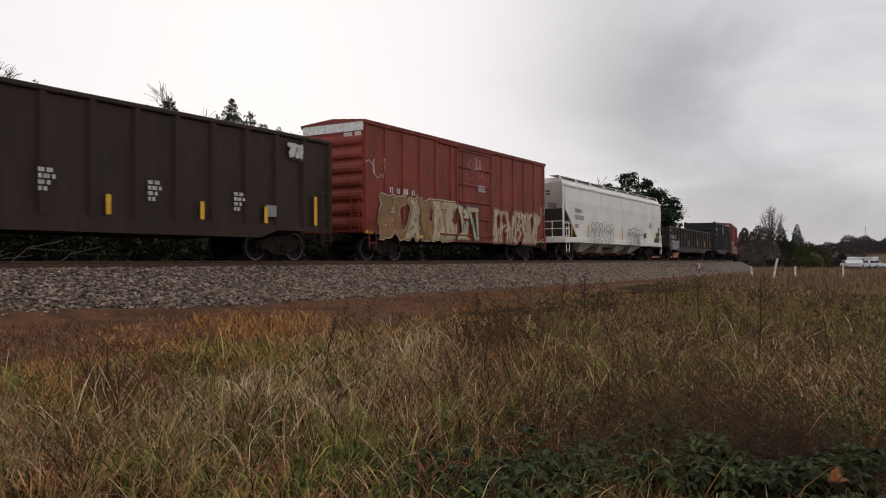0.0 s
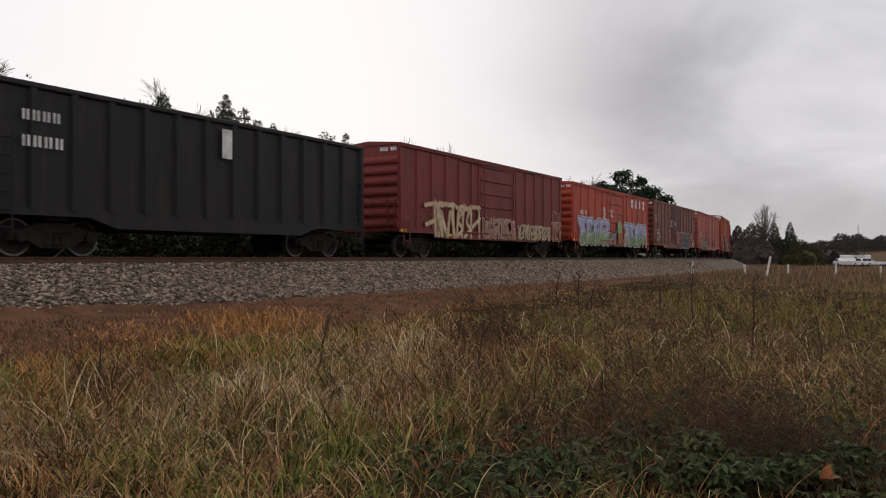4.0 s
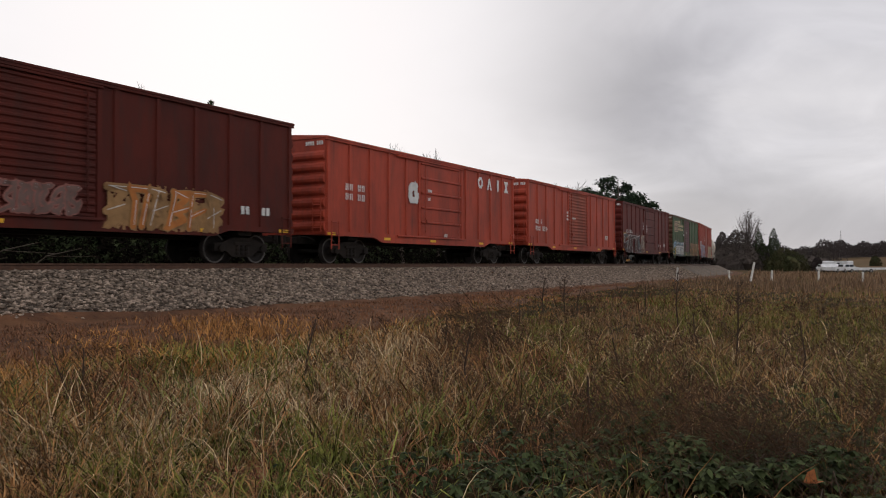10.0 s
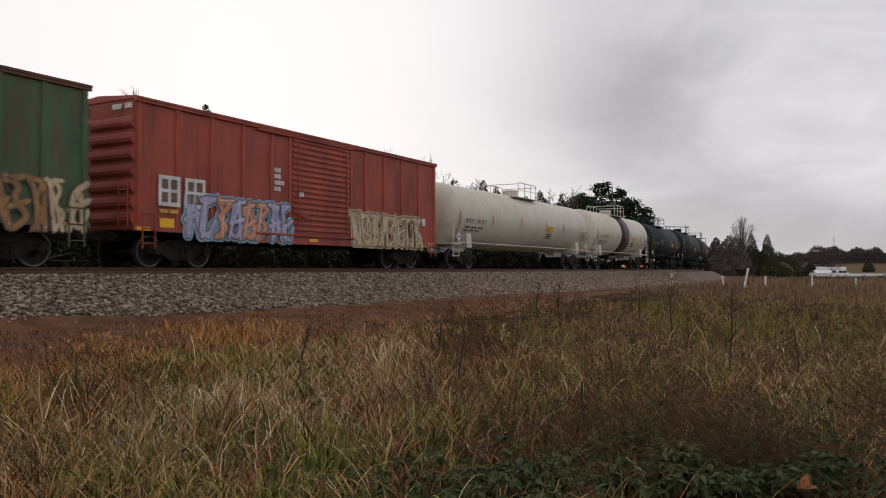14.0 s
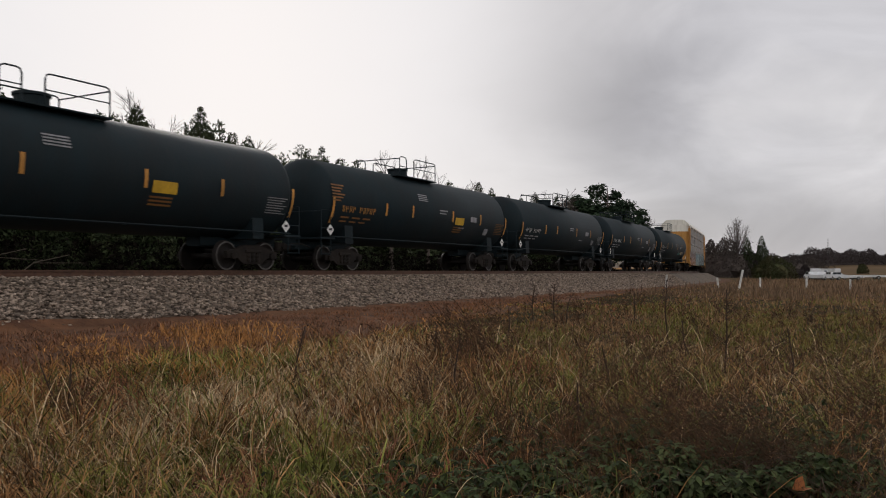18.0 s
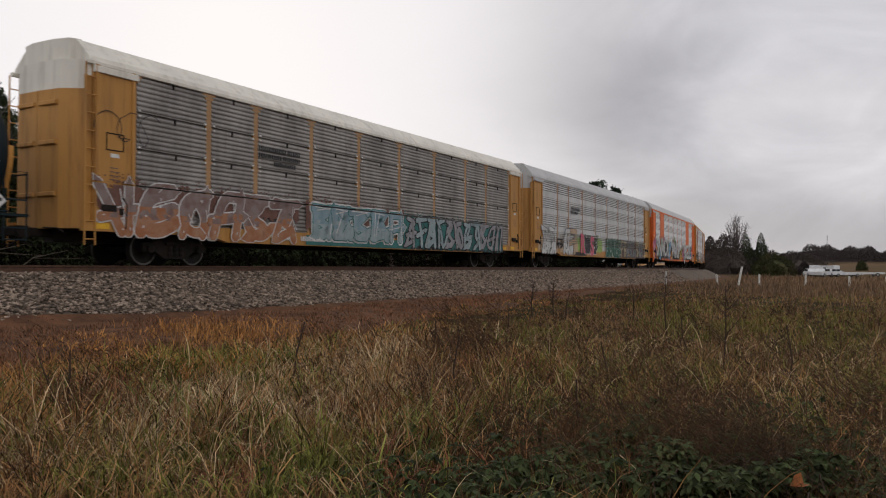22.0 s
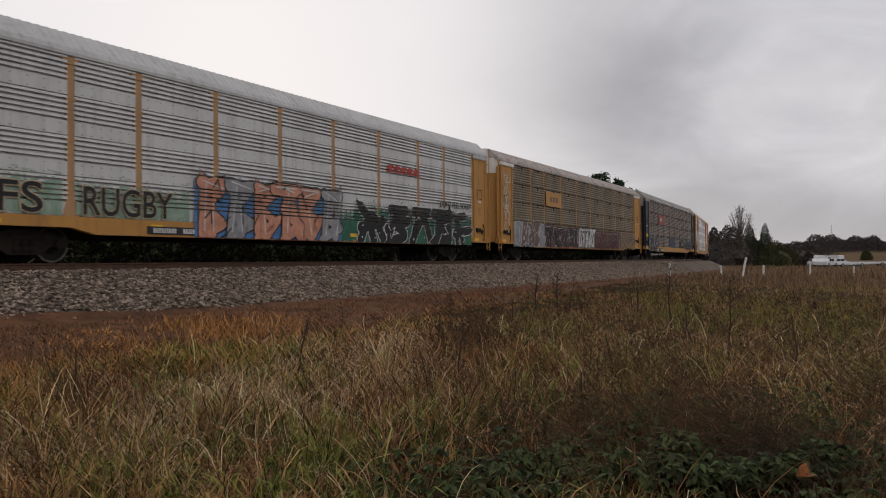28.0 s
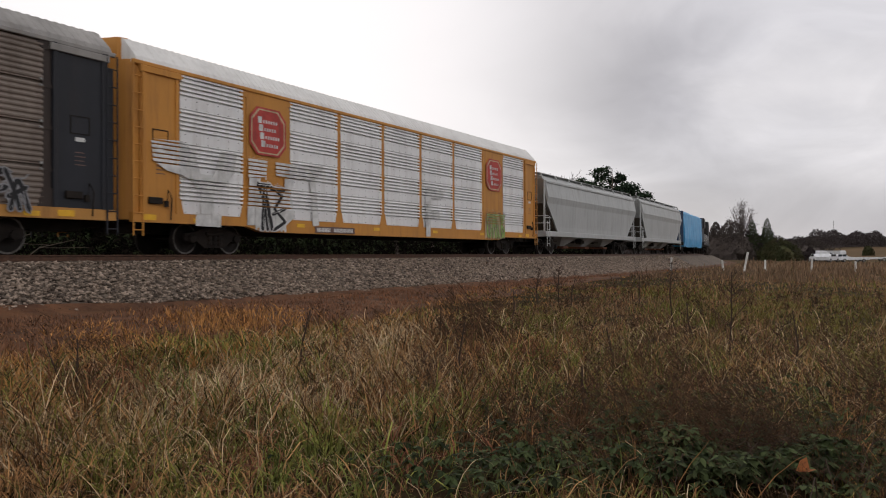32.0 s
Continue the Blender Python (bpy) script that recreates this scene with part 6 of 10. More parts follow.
# 15 green boxcar with a maroon door
car, y = couple(boxcar("weathered green boxcar with a maroon louvred door and sprayed lettering", 15.61, 4.53, P["green"], (0.402, 0.613), P["door_maroon"], 15, True, None, P["rust_end"], P["rust_end"]), 234.79, 250.4)
for a, b, c, d in ((-7.1, -5.35, 3.94, 4.0), (-7.1, -5.35, 3.0, 3.06), (-7.1, -7.03, 3.06, 3.94), (-5.42, -5.35, 3.06, 3.94)):
    sh = Shape()
    sh.box(a, b, y - 0.012, y, c, d)
    part("painted_frame", sh, CREAM_S, car)
sh = Shape()
sh.box(-7.0, -5.45, y - 0.006, y, 3.07, 3.93)
part("painted_panel", sh, DRAB_S, car)
marks(car, -6.85, 3.55, [(1, -1, 1)], CREAM_S, y - 0.008, 0.36, 0.3)
marks(car, -6.85, 3.15, [(1, -1, 1)], CREAM_S, y - 0.008, 0.36, 0.3)
for k, row in enumerate(((2, 2, 1), (3, 3, 3, 2), (3, 4, 3))):
    marks(car, -5.2, 3.86 - k * 0.34, [row], CREAM_S, y, 0.28, 0.25)
marks(car, -6.95, 1.98, [(1, 1, 1, -1, 1, 1, 1, 1)], M["white"], y - 0.02, 0.18, 0.2)
graffiti(car, y, -7.6, -2.1, 0.8, 2.05, SKY_S, BLACK_S, GREY_S, 121, 0.26, fill2=WHITE_S, letters=8)
graffiti(car, y - 0.04, -6.6, -2.4, 0.9, 1.7, WHITE_S, BLACK_S, None, 122, 0.14)
graffiti(car, y, -7.7, -6.6, 0.85, 1.6, YELLOW_S, BLACK_S, None, 124, 0.14)
graffiti(car, y, 2.0, 7.7, 0.85, 2.1, TAN_S, DRAB_S, None, 123, 0.12, fill2=CREAM_S, letters=9)
scribble(car, y, -2.3, 3.0, 1.0, WHITE_S, 125, 3)
marks(car, -0.9, 3.1, [(3,), (-1, 2)], WHITE_S, y - 0.05, 0.12, 0.1)

# 16 tomato-red boxcar with white number panels
car, y = couple(boxcar("tomato-red boxcar with white panels and a ribbed door", 15.86, 4.55, P["red12"], (0.40, 0.60), None, 13, True), 251.71, 267.58)
for x in (-7.15, -6.22):
    sh = Shape()
    sh.box(x, x + 0.76, y - 0.008, y, 1.69, 2.53)
    plate = part("white_panel", sh, WHITE_S, car)
    for z in (2.16, 1.8):
        for dx in (0.1, 0.42):
            sh = Shape()
            sh.box(x + dx, x + dx + 0.22, y - 0.014, y - 0.009, z, z + 0.27)
            part("panel_print", sh, DRAB_S, plate)
graffiti(car, y, -6.2, -1.65, 0.85, 2.05, PEACH_S, DRAB_S, None, 132, 0.1, fill2=LILAC_S, letters=6, halo=SKY_S)
graffiti(car, y, 1.7, 6.6, 0.85, 2.05, CREAM_S, DRAB_S, None, 134, 0.14, letters=6, halo=CREAM_S)
marks(car, -2.5, 3.1, [(2,), (2,), (3,), (2,)], WHITE_S, y, 0.16, 0.14)
marks(car, -7.1, 1.5, [(2, 2)], YELLOW_S, y, 0.15, 0.1)
marks(car, -1.3, 2.4, [(2,)], WHITE_S, y - 0.05, 0.12, 0.14)
sh = Shape()
sh.box(-7.1, -6.6, y - 0.008, y, 1.1, 1.35)
part("reflector", sh, M["yellow"], car)
marks(car, 6.7, 1.8, [(3,)], WHITE_S, y, 0.12, 0.3)

# ---- tank cars ----
TANKS = [
    ("cream-white tank car with a railed dome walkway", 269.1, 288.0, 1.52, "tank_white", None, False),
    ("cream-white tank car with a dark band round its middle", 289.0, 304.0, 1.55, "tank_white", "tank_band", False),
    ("black tank car with yellow lettering bars", 305.0, 318.6, 1.5, "tank_black", None, True),
    ("black tank car with yellow lettering bars", 319.7, 336.1, 1.55, "tank_black", None, True),
    ("black tank car with faded yellow lettering bars", 337.2, 353.0, 1.55, "tank_black", None, True),
    ("black tank car with white lettering bars", 354.1, 369.7, 1.55, "tank_black", None, False),
    ("black tank car with white lettering bars", 370.8, 386.5, 1.55, "tank_black", None, False),
    ("black tank car with white lettering bars", 387.6, 404.2, 1.55, "tank_black", None, False),
]
SIGNAL_S, DULL_SIGNAL_S = colour("signal_orange", (0.52, 0.25, 0.055)), colour("dull_orange", (0.21, 0.10, 0.03))
PLATE_S = colour("dull_yellow", (0.58, 0.35, 0.03))
for k, (label, s0, s1, R, m, band, gold) in enumerate(TANKS):
    L = s1 - s0
    car, patch, zc = couple(tank_car(label, L, R, P[m], P[band] if band else None, dome_x=-0.6 if gold else 0.0, hoops=gold), s0, s1)
    ink = M["black"] if m == "tank_white" else (SIGNAL_S if gold else WHITE_S)
    small = ink if m == "tank_white" else (DULL_SIGNAL_S if gold else GREY_S)
    x0 = -L / 2
    for x, z, h in ((x0 + 0.55, 1.7, 0.95), (x0 + 4.0, 2.15, 0.5), (-1.9, 2.2, 0.5), (1.6, 2.2, 0.5), (4.4, 2.2, 0.5), (-x0 - 0.6, 1.75, 0.95)):
        patch(x, 0.12, z, h, SIGNAL_S, "reflector")
    for j in range(10):
        if j != 4:
            patch(x0 + 1.15 + j * 0.22, 0.035, 2.14, 0.22, ink, "stencil_mark")
            patch(x0 + 1.24 + j * 0.22, 0.035, 2.14 + 0.1 * (j % 2), 0.22 - 0.1 * (j % 2), ink, "stencil_mark")
    for j in range(3):
        patch(x0 + 1.15 + j * 0.7, 0.5, 1.92, 0.06, small, "stencil_mark")
        patch(x0 + 1.15 + j * 0.6, 0.42, 1.78, 0.05, small, "stencil_mark")
    for j in range(7):
        patch(-x0 - 1.75, 0.95 - 0.11 * (j % 3), 2.32 - j * 0.08, 0.026, GREY_S if not gold or k == 3 else DULL_SIGNAL_S, "stencil_mark")
    if k in (0, 1, 3, 4):
        patch(1.9, 0.85, 2.1, 0.33, PLATE_S, "warning_panel")
        for j in range(3):
            patch(1.85, 0.8, 1.96 - 0.1 * j, 0.05, small, "stencil_mark")
    if k in (3, 4):
        for j in range(4):
            patch(-1.3, 0.75, 3.2 - 0.08 * j, 0.04, GREY_S, "stencil_mark")
        for j in range(6):
            patch(x0 + 0.5, 0.75 - 0.12 * (j % 3), 3.05 - 0.11 * j, 0.055, DULL_SIGNAL_S, "stencil_mark")
    if k == 2:
        patch(2.2, 0.9, 2.1, 0.3, PLATE_S, "warning_panel")
        patch(2.2, 0.9, 1.85, 0.08, DULL_SIGNAL_S, "stencil_mark")
        patch(4.7, 0.7, 2.05, 0.22, PLATE_S, "warning_panel")
    if k == 1:
        scribble(car, -R - 0.06, 0.35, 2.3, 1.3, WHITE_S, 300, 3)
    if k >= 4:
        patch(0.4, 0.7, 2.62, 0.06, GREY_S, "stencil_mark")
        patch(0.4, 0.6, 2.5, 0.05, GREY_S, "stencil_mark")
        patch(2.3, 0.6, 1.95, 0.06, GREY_S, "stencil_mark")
        patch(3.4, 0.6, 2.3, 0.24, GREY_S, "stencil_mark")
        patch(-x0 - 2.9, 0.42, 1.75, 0.3, GREY_S, "stencil_mark")
    if k == 7:
        patch(2.6, 1.5, 1.7, 0.22, TEAL_S, "sprayed_tag")
        patch(4.2, 0.8, 1.75, 0.25, CREAM_S, "sprayed_tag")
    placard(car, L / 2 - 0.75, -1.44, 1.45)
    placard(car, -L / 2 + 0.55, -1.44, 1.45)


# ---- autoracks ----
def emblem(car, x, y, z, w, h):
    """A red eight-sided company shield with a pale rim; its lettering is plain bars."""
    for k, (m, s, lift) in enumerate(((RED_S, 1.04, 0.0), (CREAM_S, 0.96, 0.003), (RED_S, 0.9, 0.006))):
        a, b, c = w * s / 2, h * s / 2, w * 0.2
        sh = Shape()
        sh.extrude([(x - a + c, z - b), (x + a - c, z - b), (x + a, z - b + c), (x + a, z + b - c), (x + a - c, z + b), (x - a + c, z + b), (x - a, z + b - c), (x - a, z - b + c)], 1, y - lift, y - lift - 0.005)
        part(("emblem", "emblem_rim", "emblem_field")[k], sh, m, car)
    sh = Shape()
    for k in range(4):
        sh.box(x - w * 0.3 + k * 0.05, x - w * 0.19 + k * 0.05, y - 0.018, y - 0.013, z + h * (0.17 - 0.17 * k), z + h * (0.31 - 0.17 * k))
        for j in range(5 if k % 2 else 6):
            e = x - w * 0.15 + k * 0.05 + j * w * 0.072
            sh.box(e, e + w * 0.035, y - 0.018, y - 0.013, z + h * (0.18 - 0.17 * k), z + h * (0.25 - 0.17 * k))
    tagged(part("emblem_print", sh, WHITE_S, car), kind="stuff")


def panel_mark(car, x0, x1, y, z0, z1, mat, name="painted_panel"):
    sh = Shape()
    sh.box(x0, x1, y - 0.008, y, z0, z1)
    return part(name, sh, mat, car)


car, y = couple(autorack("grey-panelled autorack with ochre posts and a cream roof", 26.92, 5.77, P["rack_dull"], P["rack_tan"], P["rack_yellow"], P["roof_cream"], P["rack_yellow"], tiers=5, seam=1.2, clip=M["white"]), 405.59, 432.51)
BROWN_S = colour("rust_brown", (0.17, 0.085, 0.065))
CLAY_S = colour("burnt_clay", (0.30, 0.12, 0.055), (0.36, 0.2, 0.12))
spray_cloud(car, -13.2, -5.2, y + 0.004, 1.5, 2.15, BROWN_S, 209)
graffiti(car, y - 0.02, -13.2, -5.4, 0.75, 2.15, colour("dusty_mauve_grey", (0.235, 0.185, 0.17), (0.17, 0.10, 0.085)), WHITE_S, None, 201, 0.12, letters=5, lower=CLAY_S, fat=1.44)
panel_mark(car, -4.9, 1.9, y - 0.002, 0.73, 1.06, TEAL_S, "sprayed_band")
spray_cloud(car, 1.9, 11.0, y - 0.004, 0.73, 1.1, SHADOW_S, 207)
PALE_SKY_S = colour("pale_blue_grey", (0.29, 0.35, 0.355), (0.20, 0.27, 0.28))
spray_cloud(car, -4.9, 1.4, y + 0.004, 1.3, 2.2, BROWN_S, 208)
graffiti(car, y - 0.02, -4.6, 1.3, 0.95, 2.1, colour("dusty_blue", (0.17, 0.27, 0.31), (0.24, 0.33, 0.36)), TEAL_S, None, 202, 0.12, letters=4, lower=PALE_SKY_S, halo=WHITE_S, fat=1.5)
graffiti(car, y - 0.02, 1.5, 10.8, 0.8, 2.1, PALE_SKY_S, BLACK_S, TEAL_S, 203, 0.24, letters=9, fill2=GREY_S)
marks(car, -7.25, 3.65, [(6, 3), (5, 4), (-3, 5)], M["black"], y, 0.22, 0.15)
scribble(car, y, -13.0, 3.6, 2.0, BLACK_S, 204)
marks(car, -5.9, 0.85, [(2, 6)], WHITE_S, y - 0.03, 0.2, 0.16, 0.3)
car, y = couple(autorack("pale grey autorack with ochre ends and a zinc roof", 27.24, 5.85, P["rack_mid"], P["rack_tan"], P["rack_yellow"], P["roof_grey"], P["rack_yellow"], seam=1.5), 433.86, 461.1)
PEEL_S, BOTTLE_S = colour("pale_peach", (0.50, 0.36, 0.235), (0.44, 0.33, 0.23)), colour("bottle_green", (0.03, 0.13, 0.085))
for cx in (-11.0, -7.35):
    spray_cloud(car, cx - 1.7, cx + 1.7, y - 0.004, 0.95, 1.75, PEEL_S, round(cx * 10) + 500)
    spray_cloud(car, cx - 0.8, cx + 0.8, y - 0.012, 0.85, 2.1, WHITE_S, round(cx * 10) + 600)
    graffiti(car, y - 0.02, cx - 1.2, cx + 1.2, 0.8, 2.35, WHITE_S, BLACK_S, None, round(cx * 10) + 701, 0.2, letters=2, fill2=PEEL_S, fat=1.2)
graffiti(car, y - 0.02, -9.7, -8.6, 1.15, 1.75, BLACK_S, BLACK_S, None, 212, 0.02, letters=2, fat=0.6)
spray_cloud(car, -6.0, -0.2, y + 0.004, 1.1, 2.0, LIME_S, 213)
words(car, "R", -5.25, 1.0, 1.65, y - 0.03, PINK_S, WHITE_S, width=0.95, rim=0.07, heavy=0.07)
words(car, "S", -3.1, 0.85, 1.7, y - 0.03, PINK_S, WHITE_S, width=0.95, rim=0.07, heavy=0.07)
graffiti(car, y - 0.012, -4.3, -1.6, 0.95, 2.1, SHADOW_S, BLACK_S, None, 214, 0.1, letters=2, halo=WHITE_S, fat=1.37)
graffiti(car, y - 0.02, 0.6, 4.4, 0.75, 2.05, BOTTLE_S, BOTTLE_S, None, 214, 0.1, letters=4, halo=WHITE_S, fat=1.5)
spray_cloud(car, 4.2, 12.2, y + 0.004, 0.8, 1.9, DRAB_S, 217)
graffiti(car, y - 0.02, 4.5, 12.0, 0.8, 2.05, GREY_S, BLACK_S, None, 216, 0.24, letters=8, fill2=CREAM_S, fat=1.2)
panel_mark(car, -6.2, -3.9, y - 0.006, 0.76, 0.98, M["black"], "number_panel")
marks(car, -7.0, 3.62, [(3, 2, 3), (2, 4)], M["black"], y, 0.22, 0.18)
car, y = couple(autorack("bright orange autorack with silver panels and sprayed white words", 26.94, 5.85, P["rack_light"], P["rack_orange"], P["rack_orange"], P["roof_grey"], P["rack_orange"], (1, 7), seam=1.5, board=False), 462.23, 489.17)
spray_cloud(car, -12.2, -5.6, y - 0.004, 0.9, 1.75, SHADOW_S, 31)
spray_cloud(car, -3.6, 1.9, y - 0.004, 0.9, 1.6, SHADOW_S, 32)
spray_cloud(car, 4.6, 9.9, y - 0.004, 0.9, 1.55, SHADOW_S, 33)
MAGENTA_S, WATER_S = colour("magenta", (0.42, 0.09, 0.19), (0.55, 0.2, 0.3)), colour("bright_blue", (0.05, 0.24, 0.46), (0.1, 0.34, 0.55))
AMBER_S = colour("amber", (0.66, 0.23, 0.03), (0.7, 0.36, 0.08))
for k, (x, z, r, ink) in enumerate(((-12.5, 1.8, 0.98, MAGENTA_S), (-13.1, 1.1, 0.4, AMBER_S), (-11.35, 1.4, 0.72, AMBER_S), (-10.1, 1.2, 0.55, WATER_S), (-7.9, 2.4, 0.52, MAGENTA_S), (-7.6, 1.0, 0.4, RUSTPINK_S), (-4.9, 1.45, 0.8, WATER_S), (-4.2, 2.2, 0.35, WATER_S),
                                    (-3.3, 1.15, 0.55, AMBER_S), (-1.6, 2.7, 0.34, LIME_S), (2.5, 1.25, 0.6, YELLOW_S), (3.4, 1.4, 0.55, AMBER_S), (4.3, 1.7, 0.6, MAGENTA_S), (4.6, 1.05, 0.42, MAGENTA_S), (9.9, 1.6, 0.45, WATER_S),
                                    (10.5, 1.5, 0.65, MAGENTA_S), (11.5, 1.2, 0.55, AMBER_S), (10.9, 2.2, 0.34, MAGENTA_S), (12.4, 1.0, 0.4, AMBER_S))):
    flower(car, x, y - 0.012 - 0.004 * (k % 5), z, r, ink, 300 + k)
for text, x, z, size, width in (("SNACK", -11.65, 1.02, 2.25, 0.89), ("WASP", -3.38, 0.97, 2.1, 0.92), ("JIGLE", 5.07, 0.95, 2.1, 1.08)):
    words(car, text, x, z, size, y - 0.045, SHADOW_S, None, "sprayed_word_shadow", width, heavy=0.05)
words(car, "SNACK", -11.9, 1.15, 2.25, y - 0.06, WHITE_S, None, width=0.89, heavy=0.05)
words(car, "WASP", -3.55, 1.05, 2.1, y - 0.06, WHITE_S, None, width=0.92, heavy=0.04)
words(car, "JIGLE", 4.9, 1.02, 2.1, y - 0.06, WHITE_S, None, width=1.08, heavy=0.04)
for x, z, s, seed in ((-9.25, 1.75, 1.15, 1), (-10.8, 0.95, 0.8, 2), (-5.6, 1.6, 0.8, 3), (-1.2, 2.0, 0.9, 4), (2.6, 1.3, 0.9, 5), (3.6, 1.7, 0.7, 6), (9.6, 1.7, 0.6, 7)):
    leaf_sprig(car, x, y - 0.08, z, s, SAGE_S, seed)
car, y = couple(autorack("amber autorack with silver panels and red shield emblems", 27.05, 5.85, P["rack_light"], P["rack_amber"], P["rack_amber"], P["roof_light"], P["rack_amber"], (1, 7), 4, P["rack_amber"]), 490.5, 517.55)
emblem(car, -8.35, y, 3.85, 1.7, 1.5)
emblem(car, 8.05, y, 3.85, 1.8, 1.5)
graffiti(car, y - 0.01, -9.6, -6.6, 0.65, 2.0, GREY_S, BLACK_S, BLACK_S, 231, 0.16, letters=3)
graffiti(car, y - 0.01, -1.7, 4.6, 0.65, 2.0, GREY_S, WHITE_S, None, 232, 0.2, letters=6)
graffiti(car, y - 0.01, 9.6, 12.4, 0.7, 1.9, RUSTPINK_S, CREAM_S, None, 233, 0.2, letters=3)
car, y = couple(autorack("silver autorack with ochre posts and sprayed words", 27.09, 5.8, P["rack_mid"], P["rack_tan"], P["rack_yellow"], P["roof_grey"], P["rack_yellow"]), 518.61, 545.7)
DULL_GREEN_S = colour("faint_green_spray", (0.20, 0.30, 0.22), (0.30, 0.38, 0.31))
spray_cloud(car, -13.0, -9.5, y + 0.03, 1.15, 1.95, DULL_GREEN_S, 5)
spray_cloud(car, -9.2, -5.6, y + 0.03, 1.15, 1.9, DULL_GREEN_S, 6)
words(car, "DFS", -12.3, 1.2, 1.0, y - 0.02, BLACK_S, CREAM_S, width=1.32, rim=0.055)
words(car, "RUGBY", -9.1, 1.2, 1.0, y - 0.02, BLACK_S, CREAM_S, width=0.88, rim=0.055)
graffiti(car, y - 0.02, -5.3, 1.4, 0.7, 2.45, GREY_S, BLACK_S, BLUE_S, 242, 0.25, letters=5, fill2=PEACH_S, fat=1.52)
graffiti(car, y - 0.02, 2.6, 11.5, 0.6, 2.15, BLACK_S, WHITE_S, BOTTLE_S, 243, 0.18, letters=4, fat=1.52)
words(car, "DONT FEEL SORRY", 8.65, 2.36, 0.4, y - 0.02, BLACK_S, None, width=0.86)
for k in range(5):
    sh = Shape()
    sh.extrude([(4.5 + 0.5 * k, 3.62), (4.85 + 0.5 * k, 3.62), (4.95 + 0.5 * k, 3.8), (4.6 + 0.5 * k, 3.8)], 1, y, y - 0.008)
    part("painted_bar", sh, RED_S, car)
panel_mark(car, 4.45, 7.0, y, 3.53, 3.585, RED_S, "painted_stripe")
spray_cloud(car, 0.6, 3.4, y + 0.01, 0.75, 1.75, BOTTLE_S, 244)
spray_cloud(car, -5.4, 1.5, y + 0.01, 0.72, 1.15, DRAB_S, 245)
panel_mark(car, -7.1, -4.6, y - 0.004, 0.76, 0.97, M["black"], "number_panel")
marks(car, -6.9, 0.8, [(4, 6)], WHITE_S, y - 0.014, 0.2, 0.13, 0.24)
car, y = couple(autorack("grimy brown autorack with ochre posts and pale sprayed lettering", 27.63, 5.71, P["rack_brown"], P["rack_yellow"], P["rack_yellow"], P["roof_brown"], P["rack_yellow"], tiers=5, cap=P["roof_cream"]), 546.75, 574.38)
DARK_RED_S = colour("dark_red", (0.13, 0.04, 0.04))
graffiti(car, y - 0.02, -11.8, -7.5, 0.75, 2.05, DRAB_S, WHITE_S, GREY_S, 251, 0.12, letters=4, fill2=GREY_S)
graffiti(car, y - 0.02, -7.4, -1.8, 0.8, 1.95, BLACK_S, RUSTPINK_S, BLACK_S, 252, 0.1, letters=5, fat=1.29)
graffiti(car, y - 0.02, -1.6, 1.6, 0.8, 2.0, WHITE_S, BLACK_S, GREY_S, 253, 0.24, letters=4)
graffiti(car, y - 0.02, 1.8, 7.4, 0.8, 1.9, DARK_RED_S, BLACK_S, DRAB_S, 254, 0.16, letters=6)
graffiti(car, y - 0.02, 7.6, 11.7, 0.8, 2.0, DRAB_S, CREAM_S, None, 255, 0.2, letters=5)
scribble(car, y - 0.02, -13.3, 4.0, 2.2, CREAM_S, 256, 4)
scribble(car, y - 0.02, -13.3, 2.6, 2.0, CREAM_S, 257, 4)
for k in range(5):
    scribble(car, y - 0.035, -13.15, 1.7 + 0.62 * k, 1.1, WHITE_S, 280 + k, 2, 0.02)
plate = panel_mark(car, -7.2, -4.65, y, 3.12, 3.95, P["rack_yellow"])
marks(plate, -6.6, 3.4, [(1, 1, 1)], DRAB_S, y - 0.012, 0.4, 0.3, 0.1)
panel_mark(car, -8.5, -5.0, y - 0.004, 0.75, 0.98, M["black"], "number_panel")
marks(car, -8.3, 0.8, [(4, -2, 6)], WHITE_S, y - 0.014, 0.2, 0.13, 0.22)
car, y = couple(autorack("dark grey autorack with black ends and a red panel", 27.43, 5.75, P["rack_dark"], P["rack_post"], P["rack_yellow"], P["roof_dull"], P["rack_black"], tiers=5, cap=P["roof_dull"], shift=-0.42), 575.66, 603.09)
plate = panel_mark(car, -7.6, -5.1, y + 0.012, 3.12, 4.0, colour("faded_red", (0.36, 0.075, 0.07)))
for k, (w, lean) in enumerate(((0.22, 0.06), (0.12, 0.05), (0.07, 0.0), (0.24, 0.06), (0.12, 0.05), (0.07, 0.05), (0.06, 0.05))):
    x = -7.0 + 0.19 * k
    sh = Shape()
    sh.extrude([(x, 3.42), (x + w * 0.6, 3.42), (x + w * 0.6 + lean, 3.72), (x + lean, 3.72)], 1, y + 0.003, y - 0.003)
    part("painted_bar", sh, WHITE_S, plate)
graffiti(car, y - 0.02, -12.2, -8.6, 0.75, 2.1, BLACK_S, WHITE_S, None, 261, 0.16, letters=4)
spray_cloud(car, 3.9, 6.4, y - 0.004, 1.2, 1.85, BLACK_S, 262)
words(car, "KARK", 4.1, 1.25, 0.85, y - 0.02, GREY_S, BLACK_S, width=0.95, rim=0.08)
graffiti(car, y - 0.02, 6.9, 11.3, 1.0, 1.9, BLACK_S, GREY_S, None, 263, 0.14, letters=6)
panel_mark(car, -2.0, 0.56, y + 0.012, 1.15, 2.05, colour("dull_blue", (0.035, 0.06, 0.11)), "painted_patch")
